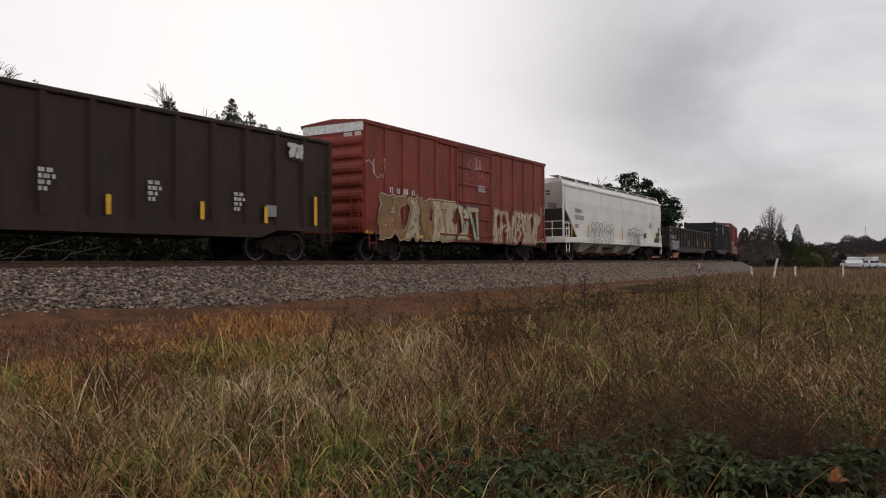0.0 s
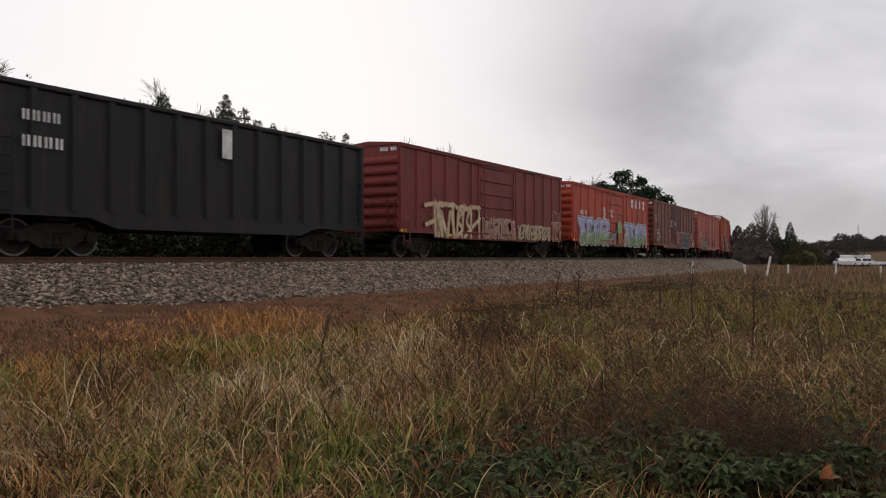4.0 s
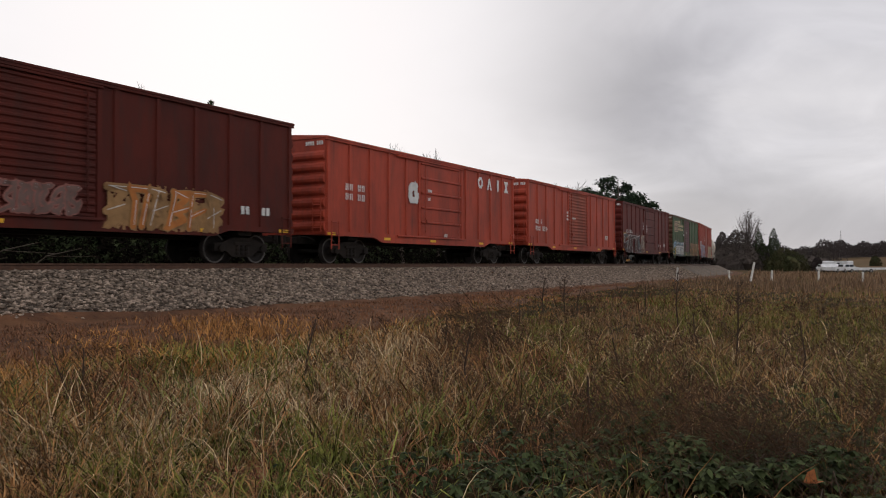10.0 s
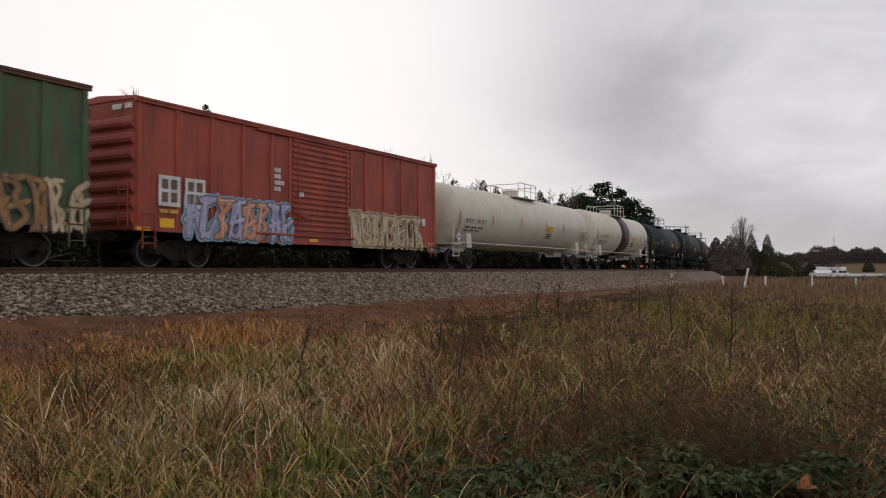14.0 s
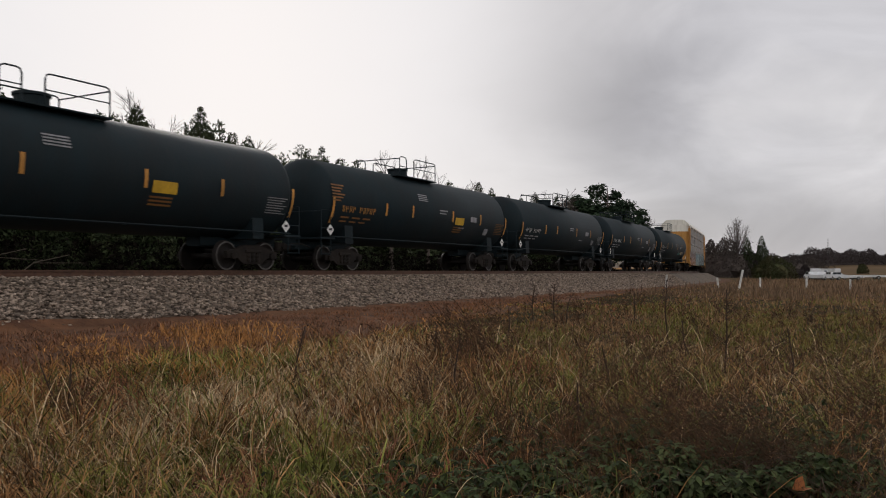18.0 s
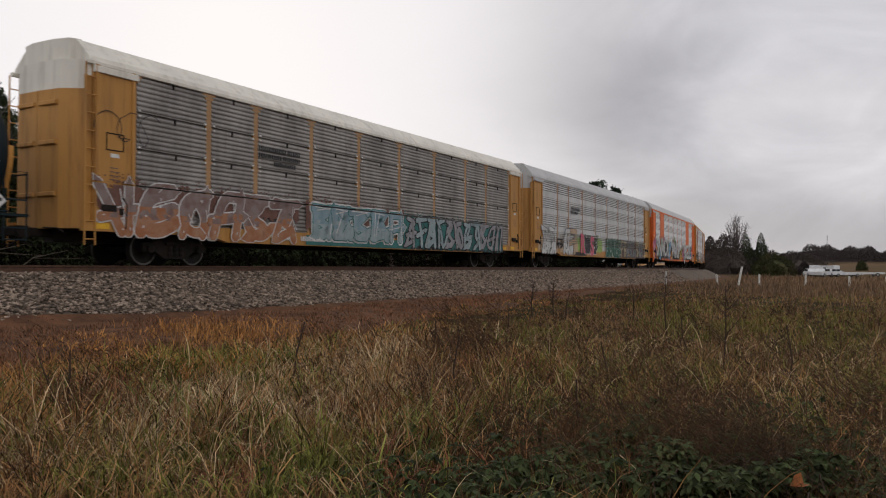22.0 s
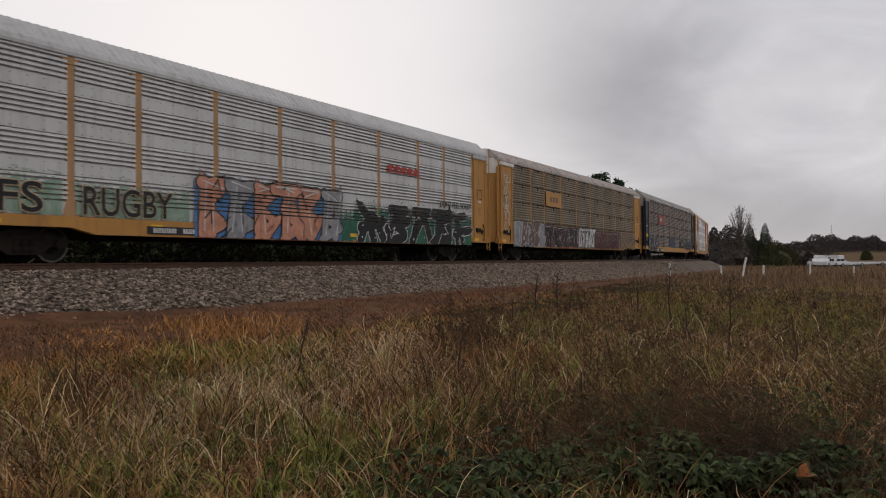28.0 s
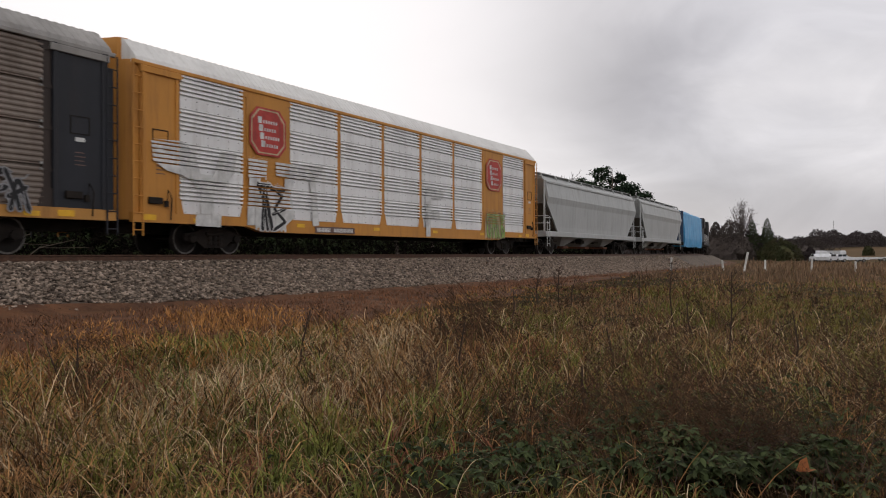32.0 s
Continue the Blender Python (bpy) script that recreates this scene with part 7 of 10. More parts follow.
panel_mark(car, -8.9, -6.05, y - 0.004, 0.74, 0.98, M["black"], "number_panel")
marks(car, -8.8, 0.78, [(4, -3, 6)], WHITE_S, y - 0.014, 0.2, 0.15, 0.2)
panel_mark(car, -13.2, -12.6, y, 1.9, 2.15, M["yellow"], "warning_panel")
car, y = couple(autorack("amber autorack with silver panels, shield emblems and white paint", 26.97, 5.82, P["rack_light"], P["rack_amber"], P["rack_amber"], P["roof_light"], P["rack_amber"], (1, 7), 4, P["rack_amber"]), 603.64, 630.6)
emblem(car, -8.34, y, 3.87, 1.62, 1.45)
emblem(car, 8.1, y, 3.9, 1.7, 1.5)
for ring in ([(-12.95, 3.1), (-11.86, 3.16), (-11.86, 2.21), (-12.42, 2.29), (-12.88, 2.53)],
             [(-11.86, 3.14), (-11.46, 2.94), (-11.2, 2.3), (-11.15, 1.77), (-11.64, 2.12), (-11.86, 2.21)], [(-10.42, 3.04), (-9.75, 3.04), (-9.87, 2.43), (-10.42, 1.84), (-10.68, 1.7), (-10.7, 2.3)],
             [(-11.2, 2.3), (-10.7, 2.3), (-10.68, 1.16), (-11.19, 1.16)], [(-11.37, 1.13), (-10.39, 1.18), (-10.42, 0.8), (-11.4, 0.81)],
             [(-9.25, 3.0), (-8.4, 3.0), (-8.44, 2.44), (-9.24, 2.37)], [(-9.2, 2.37), (-8.71, 2.37), (-8.78, 0.9), (-9.32, 0.9)], [(-8.0, 2.96), (-5.57, 3.05), (-5.62, 2.67), (-6.9, 2.5), (-7.98, 2.53)],
             [(-7.57, 2.5), (-7.06, 2.55), (-7.28, 1.93), (-7.06, 1.24), (-7.57, 0.9)], [(-6.3, 2.6), (-6.0, 2.6), (-5.79, 1.0), (-6.13, 0.95)], [(1.4, 2.8), (1.9, 2.8), (1.8, 0.75), (1.45, 0.75)], [(1.9, 2.8), (2.9, 2.8), (2.9, 2.4), (1.9, 2.4)], [(1.9, 1.9), (2.6, 1.9), (2.6, 1.55), (1.9, 1.55)]):
    sh = Shape()
    sh.extrude(ring, 1, y - 0.01, y - 0.018)
    tagged(part("white_paint_patch", between_slots(sh, RACK_BANDS[car.name]), WHITE_S, car), kind="stuff")
graffiti(car, y - 0.02, -8.8, -7.6, 0.75, 2.2, BLACK_S, WHITE_S, WHITE_S, 272, 0.22, letters=2)
graffiti(car, y - 0.02, 7.2, 9.2, 0.8, 2.0, LIME_S, DRAB_S, CREAM_S, 274, 0.14, letters=3)
panel_mark(car, -6.0, -3.7, y - 0.004, 0.74, 0.96, DRAB_S, "number_panel")
marks(car, -5.9, 0.78, [(4, 6)], WHITE_S, y - 0.014, 0.19, 0.13, 0.2)

# ---- pale hoppers, a tarpaulined car and two locomotives at the back ----
couple(hopper("pale grey covered hopper car with bowed sides", 19.2, 4.7, P["grey_car"], 3, 0.4), 632.0, 651.2)
couple(hopper("pale grey covered hopper car with bowed sides", 17.4, 4.7, P["grey_car"], 3, 0.4), 653.3, 670.7)


def tarp_car(label, L, H):
    car = thing("flat_car", label, "flat car", "cars of the freight train")
    sh = Shape()
    sh.box(-L / 2, L / 2, -1.45, 1.45, 0.9, 1.25, 0.04)
    part("deck", sh, M["steel"], car)
    rnd = random.Random(9)
    sh = Shape()
    n, rows = 22, []
    sec = [(-1.5, 0.75), (-1.55, 1.6), (-1.5, 2.8), (-1.42, H - 0.3), (-1.1, H - 0.05), (0, H), (1.1, H - 0.05), (1.42, H - 0.3), (1.5, 2.8), (1.55, 1.6), (1.5, 0.75)]
    vs = [(-L / 2 + 0.4 + (L - 1.6) * i / n, p + rnd.uniform(-0.05, 0.05), q + rnd.uniform(-0.06, 0.06)) for i in range(n + 1) for p, q in sec]
    m = len(sec)
    sh.add(vs, [(i * m + k, i * m + k + 1, (i + 1) * m + k + 1, (i + 1) * m + k) for i in range(n) for k in range(m - 1)] + [tuple(range(m)), tuple(range(len(vs) - 1, len(vs) - 1 - m, -1))])
    part("tarpaulin", sh, P["tarp"], car)
    for e in (-1, 1):
        sh = Shape()
        xe = e * L / 2
        sh.box(*sorted((xe, xe - e * 0.35)), -1.45, 1.45, 1.25, H - 0.1, 0.05)
        part("bulkhead", sh, colour("dull_blue", (0.03, 0.07, 0.13)), car)
    running_gear(car, L, 2.0)
    return car


def locomotive(label, L):
    car = thing("locomotive", label, "locomotive", "cars of the freight train")
    sh = Shape()
    sh.box(-L / 2, L / 2, -1.5, 1.5, 1.1, 1.5, 0.05)
    part("frame", sh, P["loco"], car)
    sh = Shape()
    sh.box(-L / 2 + 0.8, L / 2 - 5.6, -0.95, 0.95, 1.5, 4.35, 0.15)
    part("long_hood", sh, P["loco"], car)
    sh = Shape()
    sh.box(-L / 2 + 1.0, -L / 2 + 4.6, -1.5, 1.5, 3.3, 4.55, 0.1)
    part("radiator", sh, P["loco"], car)
    cab = Shape()
    cab.box(L / 2 - 5.5, L / 2 - 3.0, -1.5, 1.5, 1.5, 4.6, 0.12)
    cab = part("cab", cab, P["loco"], car)
    sh = Shape()
    sh.box(L / 2 - 5.0, L / 2 - 3.6, -1.52, -1.49, 3.1, 3.9)
    part("cab_window", sh, M["black"], cab)
    sh = Shape()
    sh.box(L / 2 - 3.0, L / 2 - 0.9, -0.85, 0.85, 1.5, 3.2, 0.12)
    part("short_hood", sh, P["loco"], car)
    sh = Shape()
    sh.lathe([(-2.2, 0.4), (-2.0, 0.7), (2.0, 0.7), (2.2, 0.4)], 0, 12, (0, 0, 0.75))
    part("fuel_tank", sh, M["steel"], car)
    sh = Shape()
    for x in range(-9, 10, 2):
        sh.tube([(x, -1.47, 1.5), (x, -1.47, 2.5)], 0.02, 5)
    sh.tube([(-9, -1.47, 2.5), (9, -1.47, 2.5)], 0.02, 5)
    part("handrail", sh, M["white"], car)
    running_gear(car, L, 3.6)
    return car


couple(tarp_car("flat car whose load is wrapped in a bright blue tarpaulin", 18.6, 4.5), 672.6, 691.2)
couple(locomotive("black diesel locomotive at the back of the train", 21.0), 693.0, 714.0)
couple(locomotive("black diesel locomotive at the back of the train", 21.0), 715.6, 736.6)


def motions():
    """The train rolls past on the bend, each car on the chord between its trucks."""
    speed, gain = 18.86, 0.0302
    beats = [t * 0.5 for t in range(65)]
    for car, s0, s1 in CARS:
        mid, half = (s0 + s1) / 2, (s1 - s0) * 0.38
        rows = []
        for t in beats:
            s = mid - speed * t - 0.5 * gain * t * t
            ax, ay, _ = on_track(s - half)
            bx, by, _ = on_track(s + half)
            rows.append((t, pose((ax + bx) / 2, (ay + by) / 2, RAIL_Z, 0, 0, math.degrees(math.atan2(by - ay, bx - ax)))))
        walk(car, rows)
        # the wheels turn while the car is close
        path = lambda t: mid - speed * t - 0.5 * gain * t * t
        ticks = [k / 30 for k in range(961) if -42 < path(k / 30) < 48]
        if not ticks:
            continue
        ticks = [0.0] * (ticks[0] > 0) + ticks + [32.0] * (ticks[-1] < 32)
        start = path(ticks[1] if ticks[0] == 0 and ticks[1] > 0.05 else ticks[0])
        stop = path(ticks[-2] if ticks[-2] < 31.95 else ticks[-1])
        for ws in (o for o in car.children_recursive if o.name.startswith("wheelset")):
            x, y, z = ws.location
            walk(ws, [(t, pose(x, y, z, 0, -math.degrees(min(max(start - path(t), 0.0), start - stop) / 0.46) % 360, 0)) for t in ticks])


# ---- ballast stones ----
def toe(s):
    """How far from the track's centre the bare stones end."""
    return np.interp(s, [-24, -20, -16, 40], [3.3, 3.55, 3.82, 4.0])


def bank_z(q):
    return np.interp(q, [1.0, 1.95, 2.7, 3.4, 4.1, 4.3], [1.36, 1.34, 0.98, 0.62, 0.27, 0.0])


def build_stones():
    rng = np.random.default_rng(5)
    n = 40000
    s = np.concatenate([rng.uniform(-24, 30, int(n * 0.9)), rng.uniform(30, 45, n - int(n * 0.9))])
    q = rng.beta(1.15, 0.95, n) * 2.75 + 1.55
    edge = toe(s) + 0.07 * np.sin(s * 2.1) + 0.05 * np.sin(s * 5.3 + 1) + np.where(rng.random(n) < 0.04, 0.35, 0.0)
    q = 1.55 + (q - 1.55) * (edge - 1.55) / 2.75
    size = rng.uniform(0.026, 0.062, n) * np.where(s > 30, 1.15, 1.0)
    X, Y, A = (np.interp(s, TRACK[:, 0], TRACK[:, k]) for k in (1, 2, 3))
    x, y = X + q * np.sin(A), Y - q * np.cos(A)
    z = np.interp(q, [1.0, 1.95, 2.7, 3.4, 4.1, 4.3, 5], [1.36, 1.34, 0.98, 0.62, 0.27, 0.3, 0.3]) + size * rng.uniform(-0.1, 0.8, n)
    base = np.array([(1, 0, 0), (-1, 0, 0), (0, 1, 0), (0, -1, 0), (0, 0, 1), (0, 0, -1)], float)
    tri = np.array([(0, 2, 4), (2, 1, 4), (1, 3, 4), (3, 0, 4), (2, 0, 5), (1, 2, 5), (3, 1, 5), (0, 3, 5)])
    z = np.maximum(z, bank_z(q))
    rot = rng.normal(size=(n, 3, 3))
    rot, _ = np.linalg.qr(rot)
    pts = base[None] * rng.uniform(0.55, 1.25, (n, 6, 1)) * np.array([1.25, 1.0, 0.8])
    pts = np.einsum("nij,nkj->nki", rot, pts) * np.array([1.25, 1.25, 0.72]) * size[:, None, None] + np.stack([x, y, z], 1)[:, None]
    faces = (np.arange(n)[:, None, None] * 6 + tri[None]).ravel()
    ob = new("ballast_stones", quick_mesh("ballast_stones", pts.reshape(-1, 3), faces, 3, M["stone"]))
    tagged(ob, "loose grey crushed stones lying on the railway bank", "ballast", kind="stuff")


build_stones()

# sleepers whose ends show between the stones
sh = Shape()
sh.box(-0.11, 0.11, -1.3, 1.3, -0.17, 0.0, 0.015)
tie_mesh = sh.mesh("sleeper", M["tie"])
bed = bpy.data.objects["track_bed"]
for k in range(150):
    x, y, a = on_track(-28 + k * 0.55)
    part("sleeper", tie_mesh, None, bed, at=pose(x, y, RAIL_Z - 0.165, 0, 0, math.degrees(a)))

# ---- grasses ----
M["straw"] = material("dry_straw", (0.30, 0.170, 0.071), 0.85, 0, (0.18, 0.084, 0.036), 0.9, island=0.97, soft=0.15, gloss=0.1)
M["pale"] = material("bleached_grass", (0.53, 0.41, 0.25), 0.8, 0, (0.40, 0.27, 0.15), 0.7, island=0.5, soft=0.15, gloss=0.15)
M["grass"] = material("green_grass", (0.112, 0.135, 0.032), 0.8, 0, (0.18, 0.165, 0.036), 0.6, island=0.85, soft=0.15, gloss=0.12)
M["russet"] = material("russet_dead_grass", (0.215, 0.110, 0.062), 0.95, 0, (0.155, 0.078, 0.046), 0.4, dirt=(0.25, 0.115, 0.05), dirt_scale=0.3, dirt_spread=(0.5, 0.7), island=0.4, soft=0.1)
M["gold"] = material("golden_dead_grass", (0.40, 0.20, 0.062), 0.9, 0, (0.27, 0.125, 0.045), 0.8, island=0.7, soft=0.15)
M["weed"] = material("brown_dead_weed", (0.12, 0.060, 0.027), 0.95, 0, (0.070, 0.038, 0.019), 0.8, island=0.7, soft=0.1)
M["dark_weed"] = material("dark_brown_dead_weed", (0.085, 0.047, 0.024), 0.95, 0, (0.05, 0.029, 0.017), 0.8, island=0.7, soft=0.1)
M["rusty"] = material("rust_red_dead_grass", (0.25, 0.10, 0.05), 0.9, 0, (0.17, 0.07, 0.038), 0.6, island=0.7, soft=0.15)
M["stalk"] = material("dark_weed_stalk", (0.045, 0.028, 0.02), 0.9, 0, (0.07, 0.045, 0.03), 4.0)
M["bramble"] = material("bramble_leaf", (0.034, 0.048, 0.017), 0.85, 0, (0.062, 0.076, 0.030), 3.0, island=0.7, soft=0.15, gloss=0.12)
M["verge"] = material("russet_verge", (0.155, 0.070, 0.033), 0.95, 0, (0.04, 0.018, 0.010), 1.2, (1, 1, 1), (0.35, 0.65), (0.12, 0.055, 0.024), 0.35, (0.45, 0.7), (1, 1, 1), 0.9, 9.0)


CALM = {"dry_straw": material("distant_dry_straw", (0.265, 0.158, 0.075), 0.9, 0, (0.19, 0.098, 0.048), 0.25, island=0.35, soft=0.15),
        "bleached_grass": material("distant_bleached_grass", (0.32, 0.215, 0.122), 0.9, 0, (0.25, 0.155, 0.08), 0.3, island=0.3, soft=0.15),
        "green_grass": material("distant_green_grass", (0.125, 0.125, 0.026), 0.9, 0, (0.17, 0.13, 0.036), 0.3, island=0.35, soft=0.15)}


def build_verge():
    """The strip of matted dead growth between the ballast and the field."""
    ss, qq = np.arange(-60, 150, 1.0), np.linspace(0.0, 1.0, 12)
    verts, n = [], len(qq)
    for s in ss:
        X, Y, a = on_track(s)
        q = float(toe(s)) - 0.1 + qq ** 1.5 * (5.6 + 0.4 * math.sin(s * 0.7)) * float(np.interp(s, [-12, 4, 25], [1.0, 0.6, 0.25]))
        x, y = X + q * math.sin(a), Y - q * math.cos(a)
        z = np.maximum(ground_z(x, y), bank_z(q)) + 0.03
        z[0] -= 0.06
        z[-1] -= 0.08
        verts += list(zip(x, y, z))
    faces = np.array([(i * n + k, i * n + k + 1, (i + 1) * n + k + 1, (i + 1) * n + k) for i in range(len(ss) - 1) for k in range(n - 1)])
    ob = new("verge", quick_mesh("verge", np.array(verts), faces.ravel(), 4, M["verge"]))
    tagged(ob, "strip of russet matted dead growth below the ballast", "ground", kind="structure")


build_verge()


def waves(x, y, seed, size):
    """A smooth field from -1 to 1 for patches of growth."""
    rng = np.random.default_rng(seed)
    out = np.zeros_like(x)
    for _ in range(7):
        a, p = rng.uniform(0, 2 * np.pi, 2)
        f = rng.uniform(0.5, 2.0) / size
        out += np.sin((x * np.cos(a) + y * np.sin(a)) * f * 2 * np.pi + p)
    return out / 3.5


def blades(name, label, x, y, h, w, bow, mat, seed, steps=3, lift=None, way=None, fan=None):
    """One mesh of drooping, tapering blades rooted at the given places; way and fan: where each leans and how far it starts from upright."""
    rng = np.random.default_rng(seed)
    n = len(x)
    a = rng.uniform(0, 2 * np.pi, n) if way is None else way
    lean = np.stack([np.cos(a), np.sin(a), np.zeros(n)], 1)
    side = np.stack([-np.sin(a), np.cos(a), np.zeros(n)], 1)
    tw = rng.uniform(-0.9, 0.9, n)[:, None]
    side = side * np.cos(tw) + lean * np.sin(tw)
    b = bow * rng.uniform(0.2, 1.5, n)
    tilt = rng.uniform(-0.15, 0.45, n) if fan is None else fan
    veer = rng.normal(0, 0.35, n)
    mid = np.stack([x, y, (ground_z(x, y) if lift is None else lift) - 0.02], 1)
    low = mid[:, 2] + 0.012
    rows = [mid - side * w[:, None], mid + side * w[:, None]]
    for k in range(steps):
        ang = tilt + b * ((k + 0.5) / steps) ** 1.4
        out = lean * np.cos(veer * k)[:, None] + np.stack([-lean[:, 1], lean[:, 0], lean[:, 2]], 1) * np.sin(veer * k)[:, None]
        mid = mid + (out * np.sin(ang)[:, None] + np.array([0, 0, 1.0]) * np.cos(ang)[:, None]) * (h / steps)[:, None]
        mid[:, 2] = np.maximum(mid[:, 2], low)
        if k < steps - 1:
            ww = (w * (0.95 - 0.5 * ((k + 1) / steps) ** 2))[:, None]
            rows += [mid - side * ww, mid + side * ww]
        else:
            rows.append(mid)
    pts = np.stack(rows, 1)
    m = 2 * steps + 1
    tri = [t for k in range(steps - 1) for t in ((2 * k, 2 * k + 1, 2 * k + 3), (2 * k, 2 * k + 3, 2 * k + 2))] + [(m - 3, m - 2, m - 1)]
    faces = (np.arange(n)[:, None, None] * m + np.array(tri)[None]).ravel()
    ob = new(name, quick_mesh(name, pts.reshape(-1, 3), faces, 3, mat))
    return tagged(ob, label, "grass", kind="stuff")


def patch_of(x, y, where):
    """How strongly a place belongs to patches of growth: bearing, distance, half widths of both, strength."""
    u, r = x / np.maximum(y, 0.5), np.hypot(x, y)
    out = np.zeros_like(x)
    for u0, r0, su, sr, k in where:
        out = np.maximum(out, k * np.exp(-((u - u0) / su) ** 2 - ((r - r0) / sr) ** 2) * (y > 0))
    return out


WEEDY = [(0.34, 5.95, 0.11, 0.55, 0.9), (0.17, 6.2, 0.10, 0.8, 0.65), (0.045, 12.0, 0.045, 1.8, 0.7), (0.26, 8.6, 0.15, 2.0, 0.22), (-0.46, 7.8, 0.05, 1.0, 0.5), (0.0, 8.2, 0.05, 1.0, 0.4), (0.52, 7.5, 0.05, 1.4, 0.35)]
SHRUBBY = [(0.16, 5.7, 0.12, 0.8, 0.9), (-0.04, 5.2, 0.09, 0.9, 0.85), (0.38, 5.3, 0.28, 1.3, 0.97), (0.06, 5.1, 0.2, 1.2, 1.0), (0.22, 7.2, 0.26, 1.6, 0.6)]
LUSH = [(-0.18, 5.1, 0.3, 0.7, 0.45), (-0.30, 11.0, 0.14, 2.6, 0.75), (-0.38, 5.7, 0.09, 0.9, 0.8), (-0.16, 5.4, 0.06, 0.5, 0.75), (0.47, 27.0, 0.13, 9.0, 0.85), (0.30, 30.0, 0.12, 7.0, 0.55), (0.10, 19.0, 0.07, 3.0, 0.45), (0.53, 10.5, 0.07, 2.2, 0.55), (0.0, 6.4, 0.07, 0.9, 0.5), (0.20, 8.8, 0.12, 2.2, 0.5), (0.42, 7.6, 0.1, 1.6, 0.5), (0.28, 14.0, 0.14, 3.0, 0.5), (0.46, 15.0, 0.1, 3.5, 0.5), (0.50, 19.0, 0.12, 5.0, 1.0), (0.36, 20.0, 0.10, 4.0, 0.8), (0.14, 15.0, 0.06, 3.0, 0.6), (0.52, 12.0, 0.06, 2.0, 0.8)]
BLEACHED = [(-0.10, 12.5, 0.055, 3.5, 0.7), (-0.24, 8.6, 0.14, 1.6, 0.6), (-0.42, 6.2, 0.12, 1.0, 0.4), (-0.34, 10.0, 0.12, 1.5, 0.35), (0.42, 8.5, 0.06, 1.4, 0.3), (-0.05, 8.6, 0.06, 1.2, 0.4), (0.24, 40.0, 0.09, 14.0, 0.5)]
RUSTY = [(-0.27, 5.5, 0.07, 0.5, 0.8), (-0.02, 5.4, 0.06, 0.45, 0.8), (0.12, 10.5, 0.06, 1.2, 0.6), (-0.42, 9.0, 0.06, 1.0, 0.5), (0.2, 33.0, 0.1, 9.0, 0.35)]
GOLDEN = [(-0.27, 16.0, 0.085, 2.4, 0.95), (-0.44, 13.5, 0.1, 1.4, 0.35), (0.08, 26.0, 0.05, 4.0, 0.6)]
BRAMBLY = [(0.335, 5.2, 0.09, 0.45, 0.85), (0.10, 5.1, 0.16, 0.4, 0.6)]


